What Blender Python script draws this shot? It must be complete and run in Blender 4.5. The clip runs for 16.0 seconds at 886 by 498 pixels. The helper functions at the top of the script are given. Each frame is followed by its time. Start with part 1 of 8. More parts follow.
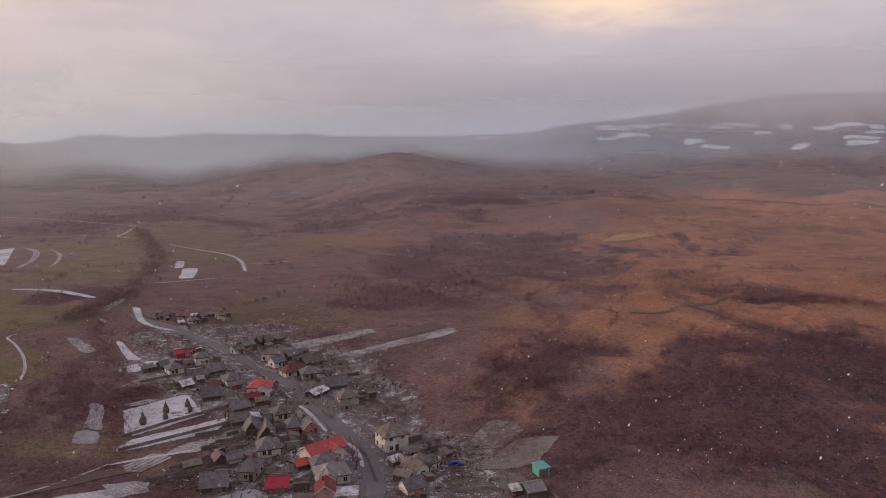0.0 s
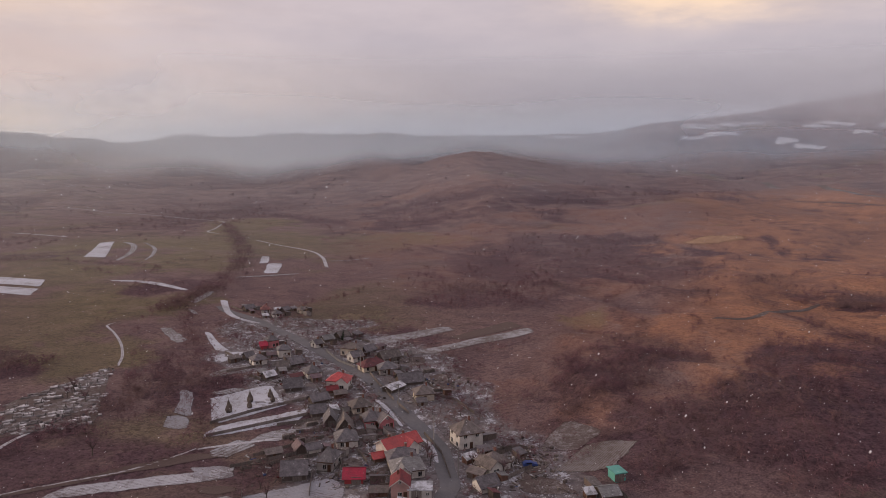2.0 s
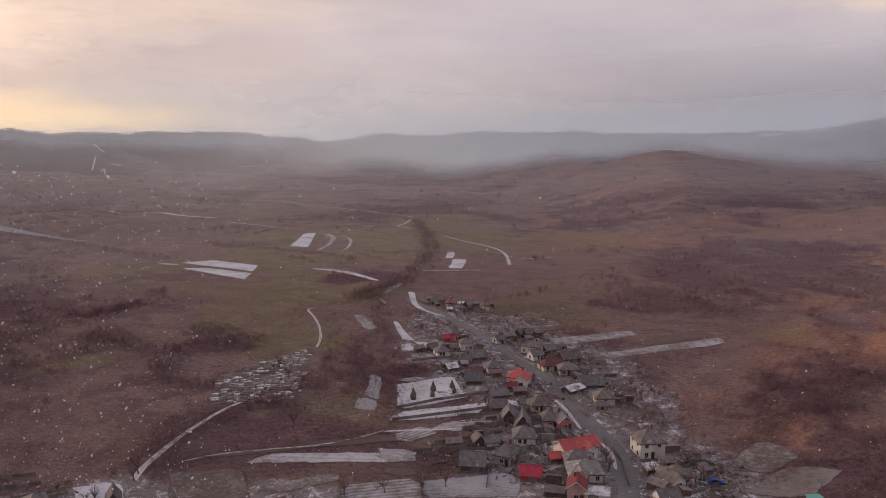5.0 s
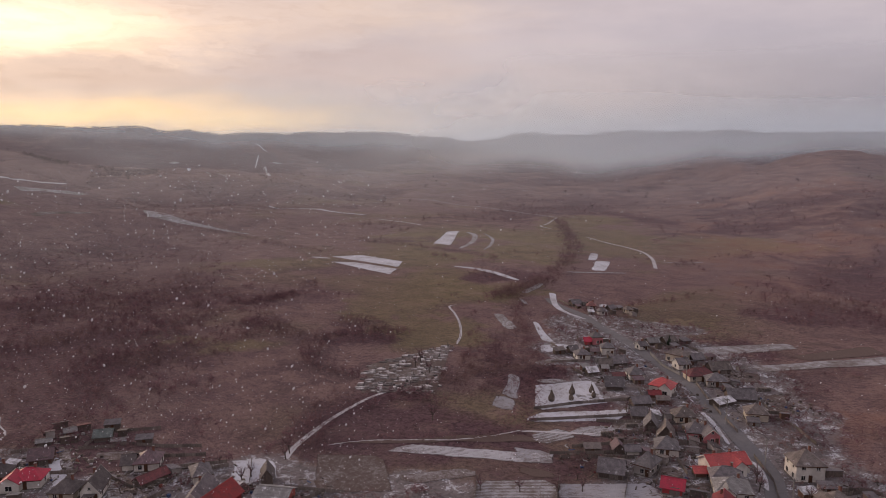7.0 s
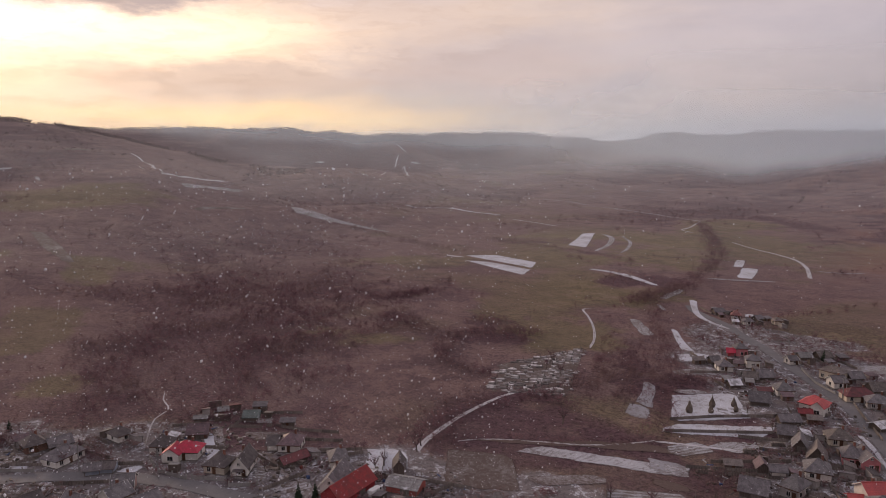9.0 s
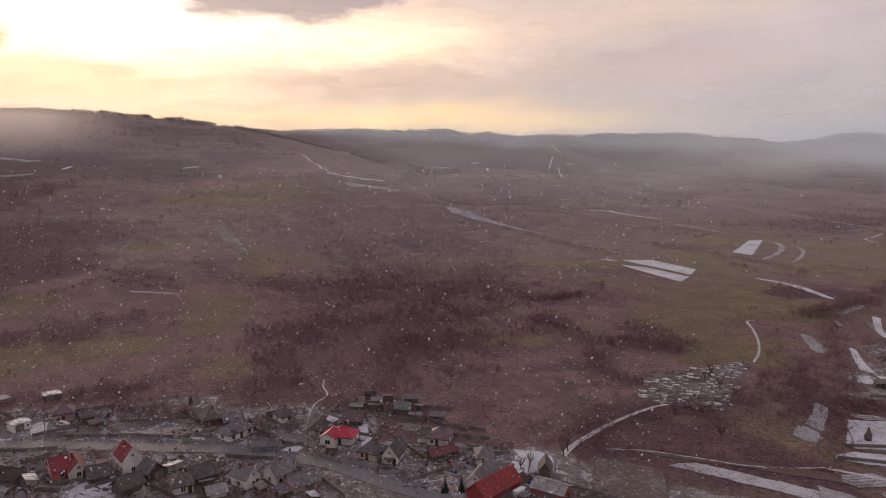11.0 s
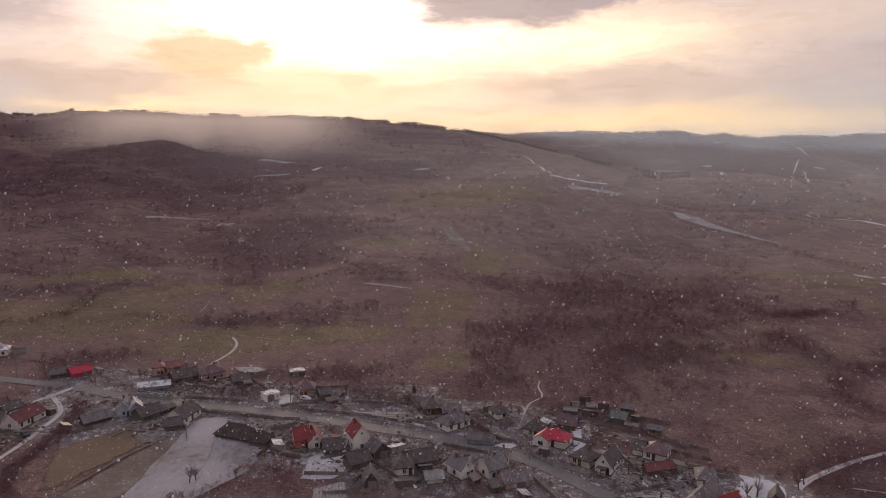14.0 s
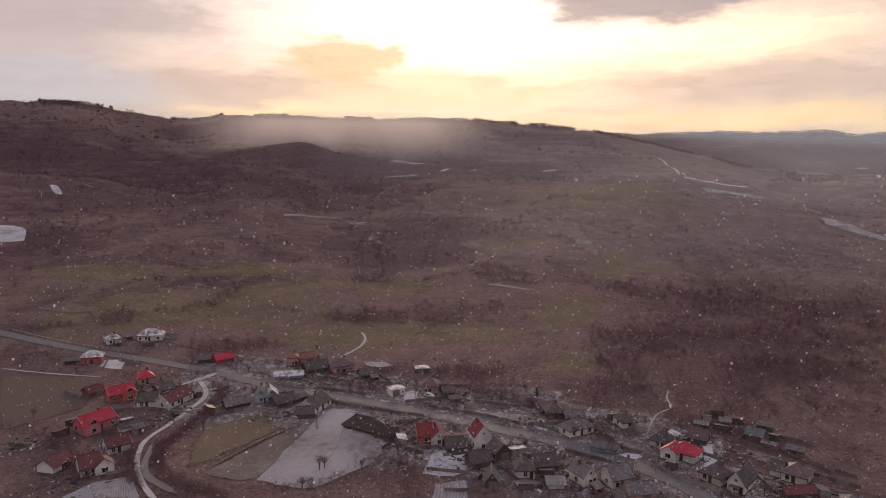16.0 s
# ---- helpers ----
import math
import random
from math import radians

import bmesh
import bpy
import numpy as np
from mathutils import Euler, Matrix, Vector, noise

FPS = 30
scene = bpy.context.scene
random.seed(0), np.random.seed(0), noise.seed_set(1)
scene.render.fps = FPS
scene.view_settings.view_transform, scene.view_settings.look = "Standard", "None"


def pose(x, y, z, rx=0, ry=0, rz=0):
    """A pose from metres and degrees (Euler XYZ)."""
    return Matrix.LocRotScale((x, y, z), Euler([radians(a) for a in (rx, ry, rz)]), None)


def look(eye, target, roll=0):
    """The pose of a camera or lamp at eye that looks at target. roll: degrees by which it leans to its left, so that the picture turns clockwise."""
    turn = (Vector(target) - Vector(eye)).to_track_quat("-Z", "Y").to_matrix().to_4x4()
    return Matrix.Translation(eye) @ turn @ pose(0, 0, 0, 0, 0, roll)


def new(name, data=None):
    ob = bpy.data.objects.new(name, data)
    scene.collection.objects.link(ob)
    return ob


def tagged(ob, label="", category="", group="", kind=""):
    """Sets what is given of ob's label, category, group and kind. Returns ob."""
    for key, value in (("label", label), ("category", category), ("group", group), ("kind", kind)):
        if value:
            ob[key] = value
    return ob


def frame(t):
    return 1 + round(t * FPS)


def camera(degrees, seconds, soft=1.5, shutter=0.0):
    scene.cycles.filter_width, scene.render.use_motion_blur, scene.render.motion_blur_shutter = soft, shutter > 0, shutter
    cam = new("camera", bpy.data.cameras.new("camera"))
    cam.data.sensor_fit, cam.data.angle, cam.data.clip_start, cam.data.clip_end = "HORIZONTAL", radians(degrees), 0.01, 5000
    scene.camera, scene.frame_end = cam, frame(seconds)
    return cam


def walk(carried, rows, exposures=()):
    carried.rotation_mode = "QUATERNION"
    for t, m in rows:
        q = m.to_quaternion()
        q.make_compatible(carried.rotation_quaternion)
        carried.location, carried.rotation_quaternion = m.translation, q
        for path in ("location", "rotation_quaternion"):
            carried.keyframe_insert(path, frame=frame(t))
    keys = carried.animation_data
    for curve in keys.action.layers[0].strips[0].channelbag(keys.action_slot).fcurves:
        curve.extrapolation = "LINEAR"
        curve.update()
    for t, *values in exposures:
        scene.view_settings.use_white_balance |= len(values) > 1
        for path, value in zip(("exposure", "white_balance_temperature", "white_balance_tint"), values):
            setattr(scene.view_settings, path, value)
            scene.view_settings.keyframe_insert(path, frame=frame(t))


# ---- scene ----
cam = camera(63.21, 16.0, 0.6)
# seconds, metres, then degrees: yaw to the left, pitch, lean to the right
ROWS = [
    (0.0, -0.00, 0.00, -0.00, 10.342, -7.767, 0.118),
    (0.5, 0.13, -0.21, 0.01, 12.160, -7.773, 0.114),
    (1.0, 0.24, -0.43, 0.04, 13.914, -7.777, 0.066),
    (1.5, 0.31, -0.69, 0.07, 15.256, -7.787, 0.031),
    (2.0, 0.33, -0.99, 0.11, 16.580, -7.819, 0.039),
    (2.5, 0.31, -1.31, 0.18, 18.396, -7.815, 0.019),
    (3.0, 0.28, -1.61, 0.26, 20.734, -7.830, -0.014),
    (3.5, 0.25, -1.86, 0.34, 23.271, -7.861, -0.025),
    (4.0, 0.24, -2.07, 0.40, 25.806, -7.908, -0.036),
    (6.5, 0.32, -2.99, 0.58, 39.628, -7.978, -0.046),
    (7.0, 0.38, -3.17, 0.60, 42.452, -8.003, -0.053),
    (7.5, 0.46, -3.34, 0.60, 45.190, -8.020, -0.035),
    (8.0, 0.53, -3.49, 0.60, 47.878, -8.016, -0.026),
    (8.5, 0.61, -3.64, 0.59, 50.494, -8.003, -0.059),
    (9.0, 0.68, -3.78, 0.60, 53.161, -7.990, -0.094),
    (11.5, 1.04, -4.38, 0.65, 68.343, -7.911, -0.171),
    (12.0, 1.09, -4.47, 0.65, 71.284, -7.874, -0.195),
    (12.5, 1.15, -4.55, 0.65, 74.125, -7.842, -0.162),
    (13.0, 1.24, -4.63, 0.64, 76.971, -7.826, -0.110),
    (13.5, 1.37, -4.70, 0.64, 79.832, -7.790, -0.084),
    (14.0, 1.53, -4.77, 0.66, 82.801, -7.769, -0.077),
    (14.5, 1.69, -4.83, 0.68, 85.840, -7.742, -0.056),
    (15.0, 1.79, -4.88, 0.71, 88.835, -7.732, -0.041),
    (15.5, 1.80, -4.92, 0.75, 91.323, -7.702, -0.050),
    (16.0, 1.75, -4.95, 0.78, 92.839, -7.680, -0.024),
]
HOVER = 90.0
walk(cam, [(t, pose(x, y, HOVER + z, 90 + pitch, 0, yaw) @ pose(0, 0, 0, 0, 0, -lean)) for t, x, y, z, yaw, pitch, lean in ROWS], [(0.0, 0.17, 6350, 15.5), (9.0, 0.13, 6350, 15.5), (16.0, 0.1, 6350, 15.5)])

# ---- sky and sun ----
SUN_BEARING, SUN_RISE = 93.0, 9.5


class Tree:
    """A short way to write shader nodes."""

    def __init__(self, tree):
        self.tree = tree
        tree.nodes.clear()

    def add(self, kind, **settings):
        node = self.tree.nodes.new(kind)
        for key, value in settings.items():
            if key in node.inputs:
                self.put(node.inputs[key], value)
        return node

    def put(self, socket, value):
        if isinstance(value, bpy.types.NodeSocket):
            self.tree.links.new(value, socket)
        elif socket.type == "RGBA" and len(value) == 3:
            socket.default_value = (*value, 1)
        else:
            socket.default_value = value

    def math(self, what, *values):
        node = self.tree.nodes.new("ShaderNodeMath")
        node.operation = what
        for socket, value in zip(node.inputs, values):
            self.put(socket, value)
        return node.outputs[0]

    def vector(self, x, y, z):
        node = self.tree.nodes.new("ShaderNodeCombineXYZ")
        for socket, value in zip(node.inputs, (x, y, z)):
            self.put(socket, value)
        return node.outputs[0]

    def split(self, value):
        node = self.tree.nodes.new("ShaderNodeSeparateXYZ")
        self.put(node.inputs[0], value)
        return node.outputs

    def noise(self, vector, scale, detail=4.0, rough=0.55):
        node = self.tree.nodes.new("ShaderNodeTexNoise")
        for key, value in (("Vector", vector), ("Scale", scale), ("Detail", detail), ("Roughness", rough)):
            self.put(node.inputs[key], value)
        return node.outputs[0]

    def ramp(self, value, low, high, a=0.0, b=1.0):
        node = self.tree.nodes.new("ShaderNodeMapRange")
        node.interpolation_type = "SMOOTHSTEP"
        for socket, v in zip(node.inputs, (value, low, high, a, b)):
            self.put(socket, v)
        return node.outputs[0]

    def mix(self, factor, a, b, blend="MIX"):
        node = self.tree.nodes.new("ShaderNodeMix")
        node.data_type, node.blend_type = "RGBA", blend
        for socket, value in ((node.inputs[0], factor), (node.inputs[6], a), (node.inputs[7], b)):
            self.put(socket, value)
        return node.outputs[2]

    def bump(self, value, strength, distance=0.1):
        node = self.tree.nodes.new("ShaderNodeBump")
        for key, v in (("Height", value), ("Strength", strength), ("Distance", distance)):
            self.put(node.inputs[key], v)
        return node.outputs[0]

    def bell(self, x, middle, width):
        u = self.math("DIVIDE", self.math("SUBTRACT", x, middle), width)
        return self.math("POWER", 2.718, self.math("MULTIPLY", self.math("MULTIPLY", u, u), -1.0))


def make_sky():
    world = bpy.data.worlds.new("winter_sky")
    scene.world, world.use_nodes = world, True
    n = Tree(world.node_tree)
    sky = n.add("ShaderNodeTexSky")
    sky.sky_type, sky.sun_disc = "NISHITA", False
    sky.sun_elevation, sky.sun_rotation = radians(SUN_RISE), radians(-SUN_BEARING)
    x, y, z = n.split(n.add("ShaderNodeTexCoord").outputs["Generated"])
    bearing = n.math("DEGREES", n.math("ARCTAN2", n.math("MULTIPLY", x, -1.0), y))
    rise = n.math("DEGREES", n.math("ARCSINE", z))
    flat = n.vector(n.math("MULTIPLY", bearing, 0.045), n.math("MULTIPLY", rise, 0.16), 0.0)
    drift = n.math("SUBTRACT", n.noise(flat, 1.3, 5.0, 0.6), 0.5)
    fine = n.math("SUBTRACT", n.noise(flat, 2.6, 8.0, 0.6), 0.5)
    curl = n.math("SUBTRACT", n.noise(n.vector(n.math("MULTIPLY", bearing, 0.05), n.math("MULTIPLY", rise, 0.13), 8.3), 3.4, 8.0, 0.62), 0.5)
    b = n.math("ADD", bearing, n.math("MULTIPLY", curl, 11.0))
    e = n.math("ADD", rise, n.math("MULTIPLY", fine, 3.2))
    # a grey lid, bluer towards the horizon, warmer round the sun
    grey = n.mix(n.ramp(rise, 0.5, 10.0), (0.345, 0.35, 0.385), (0.535, 0.475, 0.48))
    grey = n.mix(n.ramp(drift, -0.25, 0.25), n.mix(1.0, grey, (0.90, 0.90, 0.93), "MULTIPLY"), n.mix(1.0, grey, (1.1, 1.08, 1.07), "MULTIPLY"))

    def glow(colour, tint, middle, width, height_mid, height_wide):
        f = n.math("MULTIPLY", n.bell(b, middle, width), n.bell(e, height_mid, height_wide))
        return n.mix(f, colour, n.mix(1.0, colour, tint, "ADD"))

    def cloud(colour, tint, amount, middle, width, height_mid, height_wide, low=0.3, high=0.62):
        f = n.math("MULTIPLY", n.bell(b, middle, width), n.bell(e, height_mid, height_wide))
        return n.mix(n.math("MULTIPLY", n.ramp(f, low, high), amount), colour, tint)

    c = glow(grey, (0.33, 0.17, 0.015), 87.0, 32.0, 7.0, 12.0)
    # broken banks of cloud, lit from behind
    bank = n.ramp(n.noise(n.vector(n.math("MULTIPLY", bearing, 0.05), n.math("MULTIPLY", rise, 0.24), 3.7), 1.7, 8.0, 0.62), 0.40, 0.60)
    near_sun = n.math("MULTIPLY", n.bell(bearing, 86.0, 36.0), n.ramp(rise, 20.0, 32.0, 1.0, 0.0))
    c = n.mix(n.math("MULTIPLY", n.math("MULTIPLY", bank, near_sun), 0.6), c, (0.66, 0.49, 0.39))
    c = glow(c, (1.2, 1.0, 0.85), 91.5, 14.5, 10.6, 4.1)
    c = glow(c, (0.46, 0.28, 0.12), 88.0, 22.0, 6.2, 3.6)
    c = glow(c, (0.45, 0.31, 0.12), 70.0, 10.0, 8.4, 2.4)
    c = glow(c, (0.55, 0.31, 0.0), 68.0, 17.0, 2.2, 1.15)
    c = glow(c, (0.42, 0.25, 0.0), 106.0, 7.0, 3.3, 0.9)
    c = glow(c, (0.13, 0.075, 0.0), 47.0, 9.0, 10.6, 2.4)
    c = glow(c, (0.42, 0.25, 0.03), -3.0, 7.5, 10.9, 1.5)
    c = cloud(c, (0.88, 0.64, 0.40), 0.6, 94.0, 13.0, 4.7, 1.35, 0.2, 0.8)
    c = cloud(c, (0.66, 0.49, 0.40), 0.8, 109.0, 10.0, 4.9, 1.3, 0.2, 0.8)
    c = cloud(c, (0.68, 0.51, 0.41), 0.75, 68.0, 12.0, 5.0, 1.25, 0.15, 0.8)
    c = cloud(c, (0.60, 0.47, 0.42), 0.6, 50.0, 13.0, 6.2, 1.6, 0.15, 0.85)
    c = cloud(c, (0.80, 0.585, 0.34), 0.9, 100.6, 4.6, 6.9, 1.9, 0.2, 0.6)
    c = cloud(c, (0.47, 0.37, 0.345), 0.95, 77.0, 10.0, 12.2, 2.9, 0.3, 0.56)
    c = cloud(c, (0.56, 0.45, 0.41), 0.85, 119.5, 9.5, 9.8, 2.6, 0.2, 0.7)
    c = cloud(c, (0.55, 0.53, 0.55), 0.65, 121.0, 9.0, 5.0, 2.2, 0.2, 0.8)
    # finer billows and shreds near the sun
    shred = n.noise(n.vector(n.math("MULTIPLY", b, 0.05), n.math("MULTIPLY", e, 0.20), 5.1), 5.5, 7.0, 0.62)
    c = n.mix(n.math("MULTIPLY", n.ramp(shred, 0.44, 0.66), n.math("MULTIPLY", near_sun, 0.55)), c, n.mix(1.0, c, (0.80, 0.75, 0.72), "MULTIPLY"))
    shown = n.mix(0.94, n.mix(1.0, sky.outputs[0], (0.08, 0.08, 0.08), "MULTIPLY"), c)
    back = n.add("ShaderNodeBackground", Color=shown, Strength=1.0)
    out = n.add("ShaderNodeOutputWorld", Surface=back.outputs[0])
    lamp = bpy.data.lights.new("sun", "SUN")
    lamp.energy, lamp.angle, lamp.color = 1.8, radians(12), (1.0, 0.74, 0.5)
    sun = new("sun", lamp)
    toward = Vector((-math.sin(radians(SUN_BEARING)) * math.cos(radians(SUN_RISE)), math.cos(radians(SUN_BEARING)) * math.cos(radians(SUN_RISE)), math.sin(radians(SUN_RISE))))
    sun.matrix_world = look(toward * 3000, (0, 0, 0))


make_sky()

# ---- materials ----
def shader(name, roughness=0.8, metallic=0.0, spec=0.3):
    material = bpy.data.materials.new(name)
    material.use_nodes = True
    n = Tree(material.node_tree)
    b = n.add("ShaderNodeBsdfPrincipled", Roughness=roughness, Metallic=metallic)
    b.inputs["Specular IOR Level"].default_value = spec
    n.add("ShaderNodeOutputMaterial", Surface=b.outputs[0])
    return material, n, b


def plain(name, colour, stain, size=1.0, roughness=0.85, metallic=0.0, relief=0.3, varied=0.25):
    """A weathered surface: two scales of stain over a base colour, each object a little lighter or darker."""
    material, n, b = shader(name, roughness, metallic)
    at = n.add("ShaderNodeTexCoord").outputs["Object"]
    large, small = n.noise(at, 0.45 / size, 4.0), n.noise(at, 5.0 / size, 5.0, 0.7)
    c = n.mix(n.ramp(large, 0.38, 0.68), colour, stain)
    c = n.mix(n.ramp(small, 0.35, 0.75, 0.0, 0.55), c, stain)
    tone = n.math("ADD", n.math("MULTIPLY", n.add("ShaderNodeObjectInfo").outputs["Random"], varied), 1.0 - varied / 2)
    c = n.mix(1.0, c, n.vector(tone, tone, tone), "MULTIPLY")
    n.put(b.inputs["Base Color"], c)
    n.put(b.inputs["Normal"], n.bump(small, relief, 0.03))
    return material


def roofing(name, colour, worn, course=0.35, roughness=0.75, snow=0.0, metallic=0.0):
    """Courses of tiles or sheets with moss, soot and, on some, lying snow."""
    material, n, b = shader(name, roughness, metallic, 0.4)
    at = n.add("ShaderNodeTexCoord").outputs["Object"]
    x, y, z = n.split(at)
    rows = n.math("FRACT", n.math("DIVIDE", z, course * 0.62))
    cols = n.math("FRACT", n.math("DIVIDE", n.math("ADD", x, y), course * 1.7))
    large, small = n.noise(at, 0.6, 4.0), n.noise(at, 4.0, 5.0, 0.7)
    streak = n.noise(n.vector(n.math("MULTIPLY", x, 2.4), n.math("MULTIPLY", y, 2.4), n.math("MULTIPLY", z, 0.4)), 1.0, 4.0, 0.65)
    c = n.mix(n.ramp(large, 0.35, 0.7), colour, worn)
    c = n.mix(n.ramp(streak, 0.42, 0.72, 0.0, 0.7), c, worn)
    tile = n.noise(at, 7.0, 3.0, 0.8)
    c = n.mix(n.ramp(tile, 0.50, 0.62, 0.0, 0.55), c, n.mix(1.0, c, (0.35, 0.34, 0.35), "MULTIPLY"))
    c = n.mix(n.ramp(tile, 0.36, 0.48, 0.4, 0.0), c, n.mix(1.0, c, (1.7, 1.7, 1.75), "MULTIPLY"))
    c = n.mix(n.ramp(rows, 0.0, 0.25, 0.4, 0.0), c, (0.03, 0.025, 0.025))
    tone = n.math("ADD", n.math("MULTIPLY", n.add("ShaderNodeObjectInfo").outputs["Random"], 0.35), 0.82)
    c = n.mix(1.0, c, n.vector(tone, tone, tone), "MULTIPLY")
    white = n.ramp(n.math("ADD", n.noise(at, 0.35, 5.0, 0.6), n.math("MULTIPLY", small, 0.22)), 0.78 - 0.42 * snow, 0.92 - 0.42 * snow)
    if snow:
        c = n.mix(white, c, (0.60, 0.61, 0.66))
    n.put(b.inputs["Base Color"], c)
    relief = n.math("ADD", n.math("MULTIPLY", rows, 0.6), n.math("ADD", n.math("MULTIPLY", cols, 0.25), n.math("MULTIPLY", small, 0.6)))
    n.put(b.inputs["Normal"], n.bump(relief, 0.55, 0.06))
    return material


def boarding(name, colour, worn):
    material, n, b = shader(name, 0.85)
    at = n.add("ShaderNodeTexCoord").outputs["Object"]
    x, y, z = n.split(at)
    board = n.math("FRACT", n.math("DIVIDE", n.math("ADD", x, n.math("MULTIPLY", y, 1.01)), 0.22))
    grain = n.noise(n.vector(n.math("MULTIPLY", x, 9.0), n.math("MULTIPLY", y, 9.0), n.math("MULTIPLY", z, 0.7)), 1.0, 5.0, 0.65)
    c = n.mix(n.ramp(grain, 0.3, 0.72), colour, worn)
    c = n.mix(n.ramp(board, 0.0, 0.12, 0.75, 0.0), c, (0.012, 0.01, 0.009))
    tone = n.math("ADD", n.math("MULTIPLY", n.add("ShaderNodeObjectInfo").outputs["Random"], 0.6), 0.7)
    n.put(b.inputs["Base Color"], n.mix(1.0, c, n.vector(tone, tone, tone), "MULTIPLY"))
    n.put(b.inputs["Normal"], n.bump(grain, 0.4, 0.03))
    return material


WALLS = {
    "white": plain("white_render", (0.70, 0.68, 0.64), (0.50, 0.47, 0.44), 1.4),
    "cream": plain("cream_render", (0.60, 0.53, 0.43), (0.42, 0.37, 0.31), 1.4),
    "grey": plain("grey_render", (0.34, 0.32, 0.31), (0.22, 0.20, 0.19), 1.4),
    "pink": plain("pink_render", (0.55, 0.20, 0.22), (0.38, 0.15, 0.16), 1.4),
    "rose": plain("rose_render", (0.48, 0.30, 0.27), (0.34, 0.22, 0.20), 1.4),
    "orange": plain("orange_render", (0.46, 0.13, 0.11), (0.32, 0.10, 0.09), 1.4),
    "red": plain("red_render", (0.42, 0.06, 0.065), (0.28, 0.05, 0.055), 1.4),
    "wood": boarding("weathered_boards", (0.165, 0.132, 0.115), (0.085, 0.068, 0.062)),
    "brown": boarding("brown_boards", (0.19, 0.105, 0.078), (0.09, 0.052, 0.044)),
    "blue": plain("blue_grey_render", (0.33, 0.37, 0.43), (0.22, 0.25, 0.30), 1.4),
}
ROOFS = {
    "red": roofing("red_sheet_roof", (0.47, 0.026, 0.066), (0.32, 0.028, 0.055), 0.4, 0.55),
    "deepred": roofing("deep_red_roof", (0.30, 0.028, 0.03), (0.18, 0.03, 0.03), 0.4, 0.6),
    "brick": roofing("brick_red_tiles", (0.27, 0.045, 0.052), (0.16, 0.038, 0.044)),
    "maroon": roofing("maroon_tiles", (0.17, 0.055, 0.060), (0.10, 0.042, 0.047)),
    "slate": roofing("grey_slates", (0.200, 0.190, 0.200), (0.110, 0.103, 0.110), snow=0.16),
    "dark": roofing("dark_tiles", (0.185, 0.170, 0.180), (0.105, 0.095, 0.103), snow=0.12),
    "moss": roofing("mossy_brown_tiles", (0.200, 0.172, 0.160), (0.108, 0.092, 0.088), snow=0.14),
    "ash": roofing("ash_grey_sheet", (0.24, 0.235, 0.235), (0.15, 0.145, 0.145), 0.6, 0.55, 0.25),
    "coral": roofing("faded_coral_sheet_roof", (0.50, 0.085, 0.085), (0.38, 0.075, 0.078), 0.4, 0.5),
    "teal": roofing("faded_green_sheet", (0.17, 0.21, 0.20), (0.10, 0.12, 0.12), 0.6, 0.6, 0.2),
    "snowy": roofing("snow_covered_roof", (0.30, 0.30, 0.31), (0.20, 0.20, 0.21), 0.6, 0.7, 0.62),
    "purple": roofing("faded_purple_sheet", (0.17, 0.11, 0.125), (0.10, 0.07, 0.08), 0.5, 0.6, 0.1),
}
ROOFS["rosy"] = roofing("faded_red_tiles", (0.27, 0.12, 0.11), (0.16, 0.08, 0.075))
ROOFS["umber"] = roofing("dark_brown_tiles", (0.125, 0.108, 0.108), (0.070, 0.060, 0.062), snow=0.1)
ROOFS["thatch"] = roofing("dark_thatch", (0.105, 0.080, 0.076), (0.06, 0.046, 0.045), 0.25, 0.95)
ROOFS["turq"] = plain("turquoise_tarpaulin", (0.13, 0.42, 0.36), (0.09, 0.30, 0.27), 1.0, 0.5)
WALLS["turq"] = ROOFS["turq"]
STONE = plain("plinth_stone", (0.20, 0.185, 0.17), (0.10, 0.092, 0.085), 0.8, relief=0.7)
FRAME = plain("white_window_frame", (0.70, 0.68, 0.64), (0.52, 0.50, 0.47), 0.5)
DOOR = boarding("brown_door", (0.12, 0.06, 0.035), (0.06, 0.032, 0.022))
TIMBER = boarding("grey_fence_timber", (0.24, 0.21, 0.19), (0.12, 0.102, 0.095))
CONCRETE = plain("grey_concrete", (0.30, 0.29, 0.28), (0.19, 0.18, 0.175), 0.8)
BRICK = plain("chimney_brick", (0.26, 0.11, 0.08), (0.12, 0.07, 0.06), 0.5, relief=0.8)
GLASS, _n, _b = shader("window_glass", 0.08, 0.0, 0.6)
_n.put(_b.inputs["Base Color"], (0.02, 0.022, 0.026))

# ---- the lie of the land: heights over the valley floor, by bearing (degrees left of north) and distance ----
EYE = 90.0
BEARING = np.array([-30, -15, -5, 4, 14, 22, 30, 40, 50, 60, 68, 76, 82, 92, 100, 107, 110, 112, 116, 119, 127])
FOOT = np.interp(np.arange(-30, 131, 5), [-30, -15, -5, 4, 14, 22, 30, 40, 50, 60, 68, 76, 85, 130], [260, 260, 300, 420, 600, 900, 1100, 1200, 900, 600, 480, 420, 360, 330])
NEAR_AWAY = [900, 900, 1000, 1300, 1500, 1500, 1500, 1500, 1500, 1500, 1450, 1450, 1500, 1550, 1600, 1600, 1600, 1600, 1500, 1500, 1500]
NEAR_RISE = [-4.2, -4.2, -3.6, -2.7, -0.7, -2.4, -2.9, -2.9, -2.9, -2.8, -1.9, 0.4, 1.8, 2.4, 2.4, 2.9, 2.75, 2.05, 2.5, 3.45, 3.0]
